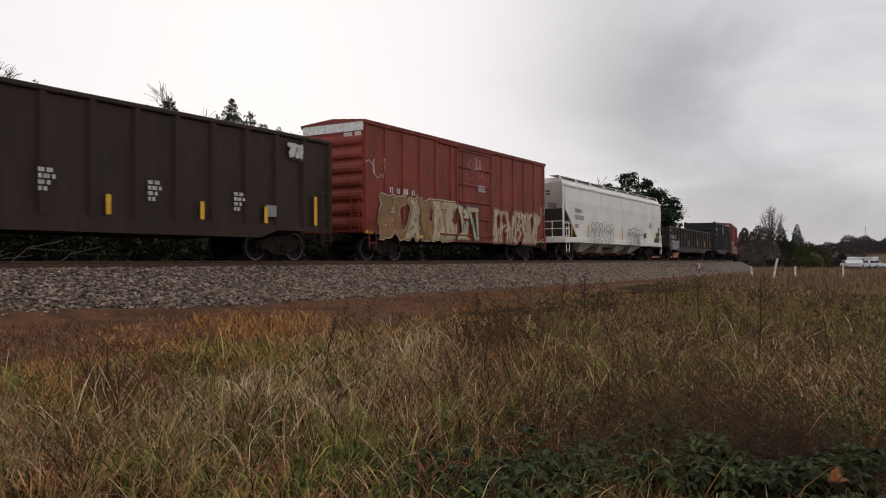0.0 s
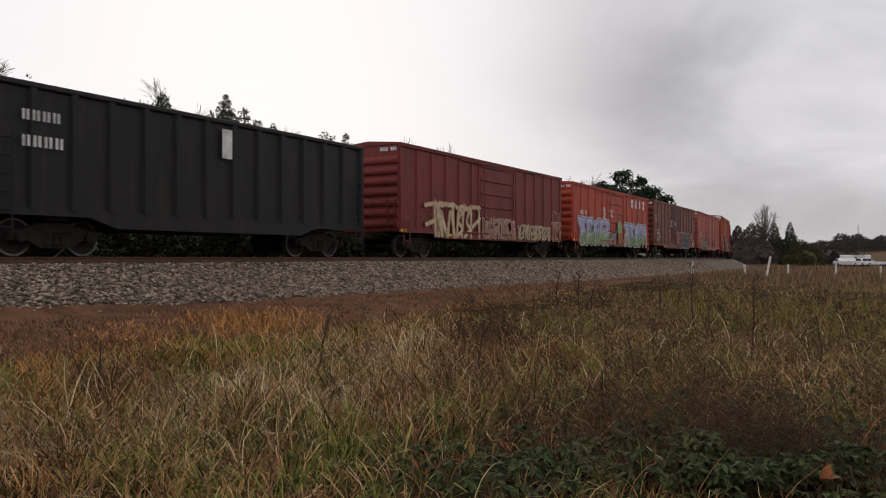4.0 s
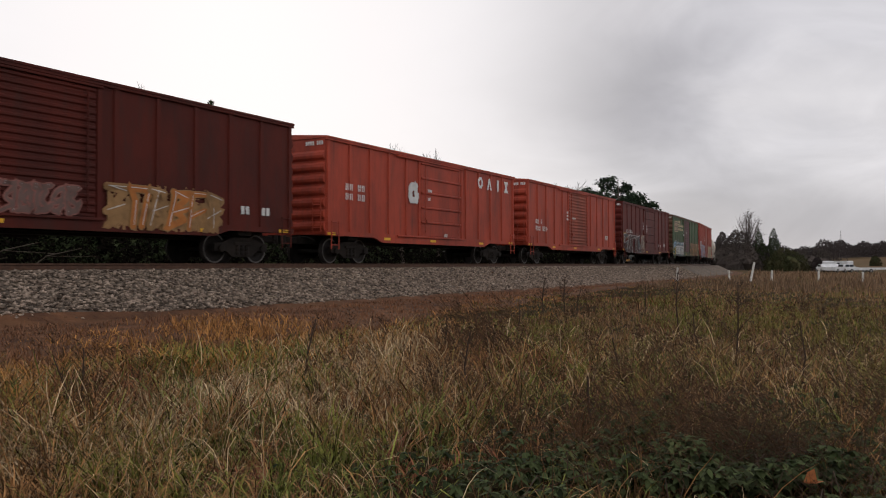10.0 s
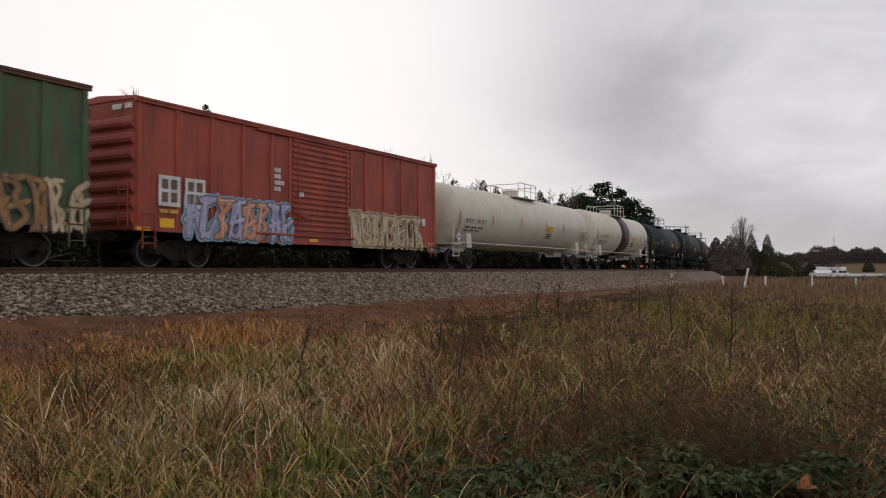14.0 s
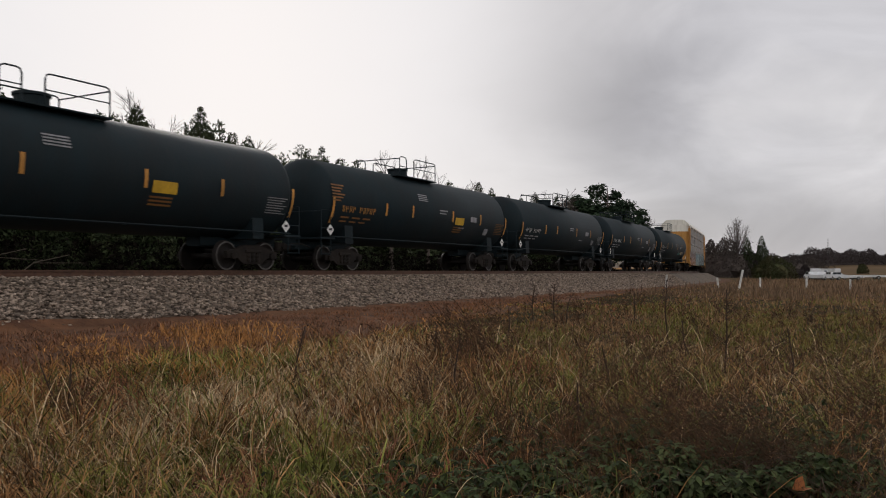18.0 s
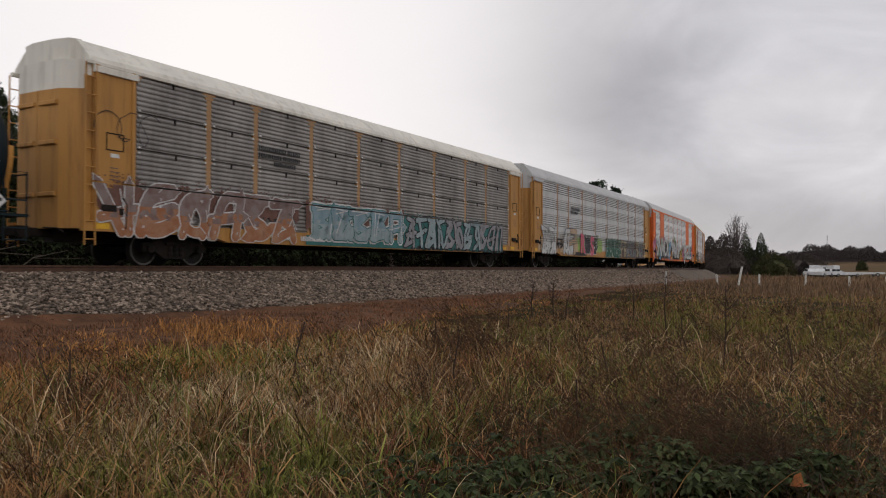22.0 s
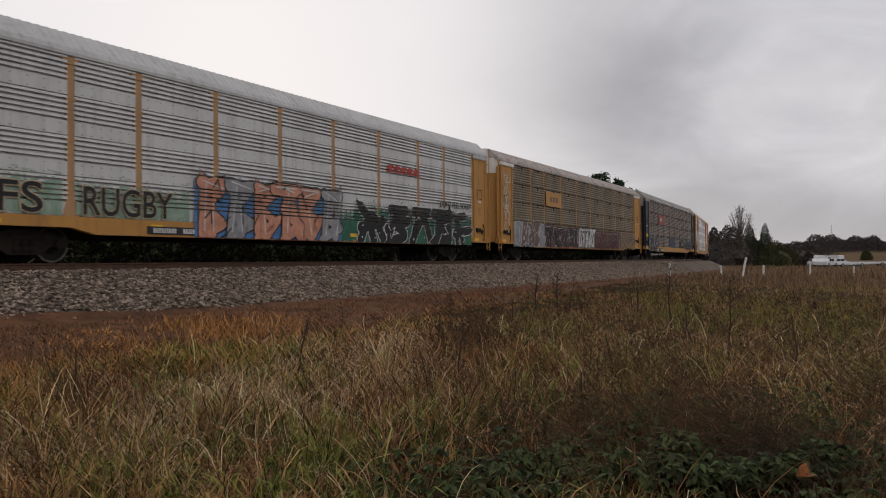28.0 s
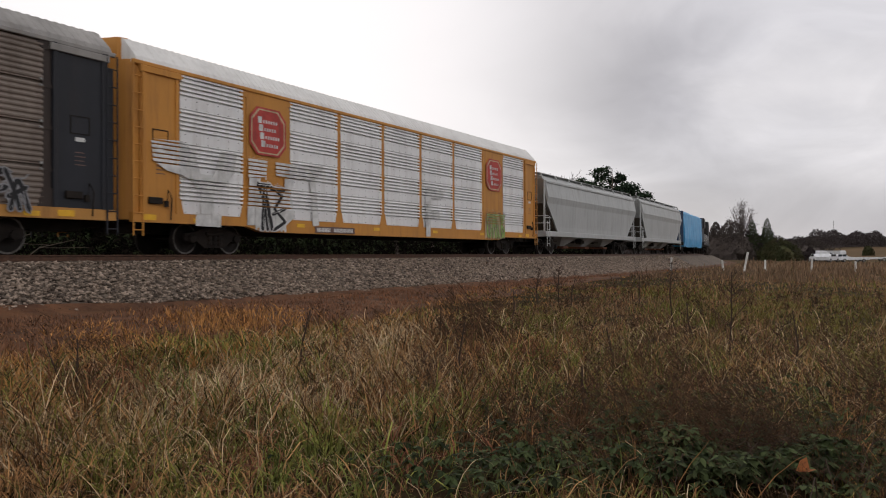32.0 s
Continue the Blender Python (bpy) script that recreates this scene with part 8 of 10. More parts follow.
def build_grass():
    rng = np.random.default_rng(8)

    def tufts(count, r0, r1, half, each, spread):
        r = np.exp(rng.uniform(np.log(r0), np.log(r1), count))
        th = rng.uniform(-half, half, count)
        n = count * each
        dx, dy = rng.normal(0, 1, n), rng.normal(0, 1, n)
        sp = np.repeat(spread * (0.6 + r / 14) * rng.uniform(0.5, 1.6, count), each)
        x = np.repeat(r * np.sin(th), each) + dx * sp
        y = np.repeat(r * np.cos(th), each) + dy * sp
        return x, y, np.repeat(rng.uniform(0, 1, count), each), np.repeat(rng.uniform(0.55, 1.35, count), each), np.arctan2(dy, dx), np.hypot(dx, dy)

    x, y, kind, tall, way, off = (np.concatenate(v) for v in zip(tufts(4300, 3.8, 12, 0.58, 25, 0.032), tufts(10500, 10, 32, 0.58, 11, 0.07), tufts(11500, 26, 120, 0.60, 9, 0.16), tufts(5200, 1.3, 40, 3.14, 6, 0.2)))
    d = beside(x, y)
    r = np.hypot(x, y)
    side = x / np.maximum(y, 1)
    chance = rng.random(len(x))
    ok = (d > 4.05) & ((r > 3.0) | (y < 0.5)) & (chance > patch_of(x, y, BRAMBLY)) & (rng.random(len(x)) > np.maximum(0.45 * patch_of(x, y, WEEDY), 0.84 * patch_of(x, y, SHRUBBY)))
    ok &= rng.random(len(x)) > 0.32 * np.clip(6.4 - r, 0, 1)
    x, y, kind, tall, way, off, d, r, side = (v[ok] for v in (x, y, kind, tall, way, off, d, r, side))
    n = len(x)
    big = waves(x, y, 1, 9.0)
    small = waves(x, y, 2, 2.2)
    rightward = np.clip((side + 0.02) / 0.22, 0, 1)
    bend_in = 5.4 * np.clip((side + 0.1) / 0.35, 0, 1)
    glow = kind < patch_of(x, y, GOLDEN)
    strip = (d < 9.4 + 0.7 * small + 0.4 * big - bend_in) & ~glow
    rusty = ~strip & (kind < patch_of(x, y, RUSTY))
    gold = ~strip & ~rusty & (((d < 12.2 + 1.2 * small + 0.5 * big - bend_in) & (kind < 0.4)) | glow)
    taken = strip | gold | rusty
    weedy = patch_of(x, y, WEEDY)
    green = ~taken & ((kind + 0.20 * small + 0.14 * big + 0.10 * waves(x, y, 10, 1.0) + 0.62 * patch_of(x, y, LUSH) - 0.3 * weedy - 0.05 * rightward) > 0.80)
    taken |= green
    shrubby = patch_of(x, y, SHRUBBY)
    brown = ~taken & (rng.random(n) < 0.06 + 0.15 * rightward * (r < 30) + 0.55 * shrubby + 0.55 * weedy * np.clip((kind + 0.4), 0, 1) + 0.08 * (waves(x, y, 3, 4.0) > 0.3))
    taken |= brown
    pale = ~taken & (rng.random(n) < (0.20 + 0.09 * (1 - rightward) * (r < 10) * (r > 6) - 0.14 * np.clip(6.4 - r, 0, 1) + 0.75 * patch_of(x, y, BLEACHED)) * (1 - 0.9 * np.maximum(weedy, shrubby)))
    rest = ~(taken | pale)
    w = np.clip(r * 0.00056, 0.0046, 0.024) * rng.uniform(0.5, 1.7, n) * (1 - 0.25 * rightward)
    h = tall * rng.uniform(0.45, 1.25, n) * np.clip(0.38 + 0.13 * big + 0.12 * small + 0.14 * waves(x, y, 9, 0.9), 0.12, 0.68) * (1 - 0.42 * rightward * np.clip((r - 4) / 5, 0, 1)) * np.clip((r - 2.6) / 4.4, 0.5, 1)
    # tussocks fan out from their middle; many blades are lodged and lie across the others
    way = way + rng.normal(0, 0.6, n)
    fan = 0.05 + 0.26 * off * rng.uniform(0.3, 1.3, n)
    lodged = rng.random(n) < np.where(r < 16, 0.22, 0.15)
    fan = np.where(lodged, rng.uniform(0.7, 1.35, n), fan)
    edge = np.clip((d - 7.5) / 4.0, 0.45, 1.0)
    sets = (("dry_grass", "tangled tan dead grass across the field", rest, M["straw"], 0.98, 1.0, 1.5),
            ("bleached_grass", "scattered bleached grass blades in the field", pale, M["pale"], 1.0, 0.8, 1.7),
            ("green_grass", "tufts of green grass among the dead stems", green, M["grass"], 0.95, 1.15, 1.9),
            ("russet_grass", "matted russet dead grass below the ballast", strip, M["russet"], 0.5, 1.0, 1.6),
            ("golden_grass", "golden-brown dead grass at the edge of the field", gold, M["gold"], 0.85, 1.0, 1.4),
            ("rusty_grass", "patches of rust-red dead grass in the field", rusty, M["rusty"], 0.85, 1.0, 1.8),
            ("brown_weeds", "thin brown dead weeds standing in the field", brown, M["weed"], 1.1, 0.7, 0.9))
    for k, (name, label, mask, mat, hh, ww, bow) in enumerate(sets):
        if mat.name in CALM:
            away = mask & (r > 20 - 9 * rightward)
            mask = mask & ~away
            blades("distant_" + name, label, x[away], y[away], h[away] * hh * edge[away], w[away] * ww, np.full(away.sum(), bow), CALM[mat.name], 50 + k, 2, None, way[away], fan[away])
        he = h[mask] * hh * edge[mask]
        blades(name, label, x[mask], y[mask], he, w[mask] * ww, np.full(mask.sum(), bow), mat, 20 + k, 2 if name in ("russet_grass", "brown_weeds") else 3, None, way[mask], fan[mask])
    # tall rank weeds round the far posts
    n = 16000
    r, u = np.exp(rng.uniform(np.log(42), np.log(140), n)), rng.uniform(0.2, 0.72, n)
    x, y = r * u / np.sqrt(1 + u * u), r / np.sqrt(1 + u * u)
    tall = np.clip(0.5 + 0.35 * waves(x, y, 74, 14.0) + 0.2 * waves(x, y, 75, 4.0), 0.12, 1.0)
    ok = (beside(x, y) > 6.5) & (rng.random(n) < 0.3 + 0.7 * tall)
    x, y, r, tall = x[ok], y[ok], r[ok], tall[ok]
    M["rank"] = material("rank_brown_weeds", (0.205, 0.130, 0.078), 0.95, 0, (0.145, 0.094, 0.056), 0.12, island=0.4, soft=0.15)
    blades("rank_weeds", "tall brown weeds standing at the far side of the field", x, y, tall * rng.uniform(0.4, 1.0, len(x)), r * 0.0006, np.full(len(x), 0.7), M["rank"], 39, 2)
    # the mat below the ballast
    n = 70000
    s = rng.uniform(-26, 34, n)
    q = toe(s) + 6.4 * rng.uniform(0, 1, n) ** 0.95
    X, Y, A = (np.interp(s, TRACK[:, 0], TRACK[:, c]) for c in (1, 2, 3))
    x, y = X + q * np.sin(A), Y - q * np.cos(A)
    tuft = np.clip(0.8 + 0.7 * waves(x, y, 71, 1.2) + 0.4 * waves(x, y, 72, 4.0), 0.25, 1.8)
    ok = q < 10.2 + 1.0 * waves(x, y, 73, 3.0) - 5.4 * np.clip((x / y + 0.1) / 0.35, 0, 1)
    ok &= patch_of(x, y, GOLDEN) < 0.5
    x, y, tuft, q = x[ok], y[ok], tuft[ok], q[ok]
    blades("matted_grass", "low matted rust-brown grass below the ballast", x, y, rng.uniform(0.06, 0.17, len(x)) * tuft * np.clip((q - 3.4) / 1.5, 0.3, 1), rng.uniform(0.005, 0.012, len(x)), np.full(len(x), 2.0), M["russet"], 34, 2, np.maximum(ground_z(x, y), bank_z(q)) + 0.03)
    # a bright stand of golden grass in the strip
    n = 650
    u, r = rng.normal(-0.26, 0.04, n), rng.normal(15.2, 0.9, n)
    x, y = u * r / np.sqrt(1 + u * u), r / np.sqrt(1 + u * u)
    blades("golden_sheaves", "stand of bright golden dead grass below the ballast", x, y, rng.uniform(0.15, 0.42, n), np.full(n, 0.008), np.full(n, 1.3), M["gold"], 38, 3)
    # long arching blades that lie over the rest, in loose sheaves
    for name, label, mat, count, far, longest, seed in (("arching_grass", "long pale arching grass blades over the field", M["pale"], 2600, 17, 0.75, 33), ("arching_straw", "long tan arching dead grass blades over the field", M["straw"], 3600, 14, 0.7, 35),
                                                        ("arching_green_grass", "long arching green grass blades over the field", M["grass"], 2200, 13, 0.6, 36)):
        r = np.exp(rng.uniform(np.log(4.3), np.log(far), count))
        th = rng.uniform(-0.58, 0.58, count)
        x, y = np.repeat(r * np.sin(th), 3) + rng.normal(0, 0.05, count * 3), np.repeat(r * np.cos(th), 3) + rng.normal(0, 0.05, count * 3)
        way, r = np.repeat(rng.uniform(0, 2 * np.pi, count), 3) + rng.normal(0, 0.5, count * 3), np.hypot(x, y)
        like = patch_of(x, y, LUSH) if mat is M["grass"] else patch_of(x, y, BLEACHED)
        ok = (beside(x, y) > 10.5) & (rng.random(len(x)) < (0.28 + 0.7 * like) * (1 - 0.5 * np.clip(6.2 - r, 0, 1)) * (1 - 0.93 * patch_of(x, y, SHRUBBY)) * (1 - 0.8 * patch_of(x, y, BRAMBLY)))
        x, y, r, way = x[ok], y[ok], r[ok], way[ok]
        blades(name, label, x, y, rng.uniform(0.3, longest, len(x)), np.clip(r * 0.00046, 0.0032, 0.008), np.full(len(x), 2.0), mat, seed, 5, None, way, rng.uniform(0.1, 0.9, len(x)))

    # the same rough grass goes on beside and behind the camera
    rng = np.random.default_rng(83)
    count = 9000
    r, th = np.exp(rng.uniform(np.log(1.1), np.log(34), count)), rng.uniform(-np.pi, np.pi, count)
    ok = (np.abs(th) > 0.68) | (r < 3.1)
    r, th = np.repeat(r[ok], 7), np.repeat(th[ok], 7)
    n = len(r)
    sp = 0.05 + r * 0.008
    x, y, kind = r * np.sin(th) + rng.normal(0, 1, n) * sp, r * np.cos(th) + rng.normal(0, 1, n) * sp, np.repeat(rng.random(n // 7), 7)
    h = rng.uniform(0.1, 0.32, n) * np.clip(1 + 0.4 * waves(x, y, 84, 3.0), 0.5, 1.4)
    green = kind + 0.25 * waves(x, y, 85, 4.0) > 0.75
    for name, label, mask, mat, seed in (("rough_grass", "rough tan dead grass over the near side of the field", ~green, M["straw"], 86), ("rough_green_grass", "rough green grass tufts among dead grass", green, M["grass"], 87)):
        mask = mask & (beside(x, y) > 5.0)
        blades(name, label, x[mask], y[mask], h[mask], np.clip(r[mask] * 0.0009, 0.004, 0.02), np.full(mask.sum(), 1.5), mat, seed, 2)


build_grass()


def build_weeds():
    """Fine branching dead stems, thick in some patches of the field."""
    rng = np.random.default_rng(61)
    n = 9000
    r = np.exp(rng.uniform(np.log(4.6), np.log(34), n))
    th = rng.uniform(-0.56, 0.58, n)
    x, y = r * np.sin(th), r * np.cos(th)
    keep = np.clip(0.04 + 0.13 * np.clip((x / y + 0.02) / 0.2, 0, 1) * (0.6 + 0.6 * waves(x, y, 64, 2.0)) * (1 - 0.6 * patch_of(x, y, LUSH)) + 0.5 * patch_of(x, y, WEEDY) + 0.15 * (waves(x, y, 62, 3.0) > 0.45), 0, 1)
    ok = rng.random(n) < keep
    x, y, reach = x[ok], y[ok], np.full(ok.sum(), 0.5)
    for (u0, r0, su, sr, k), count, tall in zip(WEEDY, (190, 80, 80, 45, 24, 40, 30), (0.46, 0.42, 0.95, 0.55, 0.5, 0.5, 0.55)):
        u, rr = u0 + rng.normal(0, su * 0.62, count), r0 + rng.normal(0, sr * 0.6, count)
        c = 1 / np.sqrt(1 + u * u)
        x, y, reach = np.concatenate([x, u * rr * c]), np.concatenate([y, rr * c]), np.concatenate([reach, np.full(count, tall)])
    ok = (beside(x, y) > 8.5) & (np.hypot(x, y) > 4.4)
    x, y, reach = x[ok], y[ok], reach[ok]
    r, n = np.hypot(x, y), len(x)
    h = reach * rng.uniform(0.45, 1.1, n) * np.clip(1.0 + 0.3 * waves(x, y, 63, 1.6), 0.5, 1.4)
    root = np.stack([x, y, ground_z(x, y) - 0.02], 1)
    w = np.clip(r * 0.00033, 0.0018, 0.008)
    tip = root + np.stack([rng.normal(0, 0.22, n) * h, rng.normal(0, 0.22, n) * h, h], 1)
    across = np.stack([np.ones(n), np.zeros(n), np.zeros(n)], 1) * w[:, None]
    tris = [np.stack([root - across, root + across, tip], 1)]
    for _ in range(14):
        f = rng.uniform(0.25, 0.98, n)[:, None]
        p = root * (1 - f) + tip * f
        a = rng.uniform(0, 2 * np.pi, n)
        q = p + np.stack([np.cos(a), np.sin(a), rng.uniform(0.1, 1.3, n)], 1) * (rng.uniform(0.05, 0.19, n) * h / 0.45)[:, None]
        up = np.stack([np.zeros(n), np.zeros(n), w * 0.9], 1) + across * 0.5
        tris.append(np.stack([p - up, p + up, q], 1))
        e = (w * 2.4)[:, None]
        for f2 in (1.0, 0.6):
            tris.append(np.stack([p * (1 - f2) + q * f2 + rng.normal(0, 1, (n, 3)) * e for _ in range(3)], 1))
    pts = np.concatenate(tris).reshape(-1, 3)
    ob = new("branching_weeds", quick_mesh("branching_weeds", pts, np.arange(len(pts)), 3, M["dark_weed"]))
    tagged(ob, "thicket of fine branching dark brown dead weeds in the field", "weeds", kind="stuff")


build_weeds()


def twigs(sh, base, tip, n, rnd, reach=0.25, r=0.008):
    """A weed stem with short side twigs."""
    b, t = Vector(base), Vector(tip)
    mid = (b + t) / 2 + Vector((rnd.uniform(-0.05, 0.05), rnd.uniform(-0.05, 0.05), 0))
    sh.tube([b, mid, t], r, 5, r * 0.45)
    for k in range(n):
        f = rnd.uniform(0.35, 1.0)
        p = b.lerp(mid, f * 2) if f < 0.5 else mid.lerp(t, f * 2 - 1)
        a = rnd.uniform(0, 6.28)
        e = p + Vector((math.cos(a), math.sin(a), rnd.uniform(0.5, 1.3))) * reach * rnd.uniform(0.3, 1.0) * (1.2 - f)
        sh.tube([p, p.lerp(e, 0.55) + Vector((0, 0, -0.02)), e], r * 0.36, 4, r * 0.16)


def place(direction, far):
    x, y = direction * far, far
    return x, y, float(ground_z([x], [y])[0])


def build_stalks():
    rnd = random.Random(4)
    spots = [(0.1405, 21.8, 1.05, 0.0), (0.113, 22.4, 0.95, 0.05), (0.155, 21.5, 0.75, 0.1), (0.281, 17.5, 1.3, 0.0), (0.351, 11.6, 1.25, 0.02), (-0.477, 7.4, 0.55, -0.18), (-0.465, 7.6, 0.62, 0.05),
             (-0.185, 9.2, 0.75, 0.12), (0.215, 9.8, 0.55, -0.2), (0.31, 13.5, 0.65, -0.15), (0.43, 9.5, 0.8, 0.0), (-0.01, 13.0, 0.6, 0.04), (0.02, 8.4, 0.7, 0.02), (0.18, 6.6, 0.5, -0.1), (0.08, 16.0, 0.7, 0.05), (0.24, 23.0, 0.8, 0.0)]
    for k, (d, far, h, lean) in enumerate(spots):
        x, y, z = place(d, far)
        ob = tagged(new("dead_weed"), "dark leafless dead weed stalk standing in the grass", "weed", "dead weed stalks")
        ob.location = (x, y, z)
        sh = Shape()
        bushy = h > 0.85
        twigs(sh, (0, 0, -0.03), (lean * h * 1.5, rnd.uniform(-0.05, 0.05), h), 22 if bushy else 6, rnd, 0.42 if bushy else 0.2, 0.010 + 0.0005 * far)
        tagged(part("stem", sh, M["stalk"], ob), kind="stuff")
        sh = Shape()
        for _ in range(46 if bushy else 8):
            f = rnd.uniform(0.5, 1.04)
            loose = 0.085 * (1.35 - f) / 0.6 if bushy else 0.035
            p = Vector((lean * h * 1.5 * f, 0, h * f)) + Vector((rnd.gauss(0, loose), rnd.gauss(0, loose), rnd.gauss(0, 0.03)))
            e = 0.018 + 0.0006 * far
            sh.add([tuple(p + Vector([rnd.uniform(-e, e) for _ in range(3)])) for _ in range(3)], [(0, 1, 2)])
        tagged(part("seed_head", sh, M["stalk"], ob), kind="stuff")


build_stalks()


def build_bramble():
    rng = np.random.default_rng(14)
    m = 860
    # low arching thicket close to the camera: sprays of three to five leaflets
    x = np.concatenate([rng.normal(1.72, 0.5, int(m * 0.72)), rng.normal(0.75, 0.55, m - int(m * 0.72))])
    y = np.concatenate([rng.normal(4.95, 0.28, int(m * 0.72)), rng.normal(5.0, 0.3, m - int(m * 0.72))])
    ok = (np.hypot(x, y) > 4.2) & (y < 5.7)
    # looser sprays among the dead weeds behind
    u, far = rng.triangular(-0.15, 0.42, 0.58, 1300), 4.8 + 3.2 * rng.beta(1.1, 2.0, 1300)
    x, y = np.concatenate([x[ok], u * far]), np.concatenate([y[ok], far])
    m = len(x)
    hump = np.clip(0.22 + 0.10 * waves(x, y, 6, 0.9), 0.08, 0.34) * np.where(x > 1.0, 1.0, 0.7)
    z = ground_z(x, y) + hump * np.sqrt(rng.uniform(0.1, 1.0, m))
    five = 5
    n = m * five
    x, y, z = (np.repeat(v, five) for v in (x, y, z))
    a = np.repeat(rng.uniform(0, 2 * np.pi, m), five) + np.tile(np.linspace(-1.9, 1.9, five), m) + rng.normal(0, 0.15, n)
    tilt = np.repeat(rng.normal(0.25, 0.25, m), five) + rng.normal(0.15, 0.25, n)
    size = np.repeat(rng.uniform(0.013, 0.034, m), five) * rng.uniform(0.8, 1.2, n)
    outline = np.array([(0, 0, 0), (0.55, 0.5, 0.16), (1.3, 0.62, 0.14), (2.4, 0, -0.25), (1.3, -0.62, 0.14), (0.55, -0.5, 0.16), (1.1, 0, -0.02)])
    ca, sa, ct, st = np.cos(a), np.sin(a), np.cos(tilt), np.sin(tilt)
    px = outline[None, :, 0] * ct[:, None] - outline[None, :, 2] * st[:, None]
    pz = -outline[None, :, 0] * st[:, None] + outline[None, :, 2] * ct[:, None]
    py = np.repeat(outline[None, :, 1], n, 0)
    pts = np.stack([px * ca[:, None] - py * sa[:, None], px * sa[:, None] + py * ca[:, None], pz], 2) * size[:, None, None] + np.stack([x, y, z], 1)[:, None]
    tri = np.array([(0, 1, 6), (1, 2, 6), (2, 3, 6), (3, 4, 6), (4, 5, 6), (5, 0, 6)])
    faces = (np.arange(n)[:, None, None] * 7 + tri[None]).ravel()
    ob = new("bramble_leaves", quick_mesh("bramble_leaves", pts.reshape(-1, 3), faces, 3, M["bramble"]))
    tagged(ob, "low thicket of dark green bramble leaves in the grass", "bramble", kind="stuff")
    rnd = random.Random(3)
    sh = Shape()
    for _ in range(84):
        bx, by = rnd.gauss(2.1, 0.8), rnd.gauss(5.3, 0.45)
        a = rnd.uniform(0, 6.28)
        l = rnd.uniform(0.3, 0.8)
        z = 0.02
        sh.tube([(bx, by, z), (bx + math.cos(a) * l * 0.4, by + math.sin(a) * l * 0.4, z + 0.3), (bx + math.cos(a) * l, by + math.sin(a) * l, z + 0.18)], 0.004, 4, 0.002)
    tagged(new("bramble_canes", sh.mesh("bramble_canes", M["stalk"])), "thin arching brown bramble canes", "bramble", kind="stuff")
    # one withered leaf caught on top
    x, y = 2.02, 4.60
    sh = Shape()
    pts = [(0, 0, 0), (0.05, 0.045, 0.03), (0.11, 0.05, 0.05), (0.16, 0.0, 0.02), (0.11, -0.05, 0.045), (0.05, -0.045, 0.025), (0.08, 0, -0.005)]
    sh.add([((px - 0.08) * 0.75, py * 0.85, pz * 1.5) for px, py, pz in pts], [(0, 1, 6), (1, 2, 6), (2, 3, 6), (3, 4, 6), (4, 5, 6), (5, 0, 6)])
    ob = new("fallen_leaf", sh.mesh("fallen_leaf", material("withered_leaf", (0.36, 0.13, 0.045), 0.7, 0, (0.24, 0.09, 0.035), 20.0, soft=0.2)))
    ob.matrix_world = pose(x, y, float(ground_z([x], [y])[0]) + 0.19, 38, 14, 40)
    tagged(ob, "curled orange-brown fallen leaf caught on the brambles", "leaf")


build_bramble()

sh = Shape()
sh.lathe([(-0.10, 0.03), (-0.07, 0.075), (0.02, 0.09), (0.08, 0.05), (0.10, 0.01)], 0, 9)
sh.v = [(a * 1.2, b, c * 0.55 + 0.12 * a) for a, b, c in sh.v]
pebble = new("white_stone", sh.mesh("white_stone", material("white_quartz", (0.72, 0.70, 0.66), 0.7, 0, (0.5, 0.48, 0.45), 12.0)))
pebble.location = (-7.46, 18.7, 0.42)
tagged(pebble, "white stone lying at the foot of the ballast", "stone")

# ---- trees ----
M["cedar"] = material("cedar_foliage", (0.030, 0.044, 0.017), 0.85, 0, (0.046, 0.054, 0.023), 0.5, island=0.5, soft=0.1)
M["pine"] = material("pine_foliage", (0.016, 0.032, 0.016), 0.85, 0, (0.03, 0.05, 0.022), 0.4, island=0.45, soft=0.1)
M["scrub"] = material("winter_scrub", (0.072, 0.060, 0.054), 0.9, 0, (0.088, 0.072, 0.062), 0.3, island=0.5, soft=0.15, gloss=0.02)
M["bark"] = material("grey_brown_bark", (0.075, 0.06, 0.05), 0.95, 0, (0.11, 0.09, 0.075), 3.0, (1, 1, 0.3), bump=0.6, bump_scale=12)
M["twig"] = material("bare_twigs", (0.115, 0.098, 0.09), 0.95, 0, (0.08, 0.066, 0.06), 1.0, island=0.3)
M["woods"] = material("far_winter_woods", (0.058, 0.047, 0.046), 0.95, 0, (0.044, 0.038, 0.036), 0.05, island=0.3, gloss=0.02)
M["olive"] = material("olive_bush_foliage", (0.042, 0.048, 0.017), 0.9, 0, (0.065, 0.056, 0.024), 0.5, island=0.5, soft=0.1)


def leaf_clumps(centres, size, each, seed, flat=0.6):
    """Small ragged leaf sprays round the given centres, as arrays."""
    rng = np.random.default_rng(seed)
    c = np.repeat(np.asarray(centres), each, 0)
    s = np.repeat(np.asarray(size), each)
    c = c + rng.normal(0, 0.5, c.shape) * s[:, None] * np.array([1, 1, flat])
    p = c[:, None] + rng.uniform(-0.75, 0.75, (len(c), 3, 3)) * s[:, None, None] * np.array([1, 1, flat])
    return p.reshape(-1, 3)


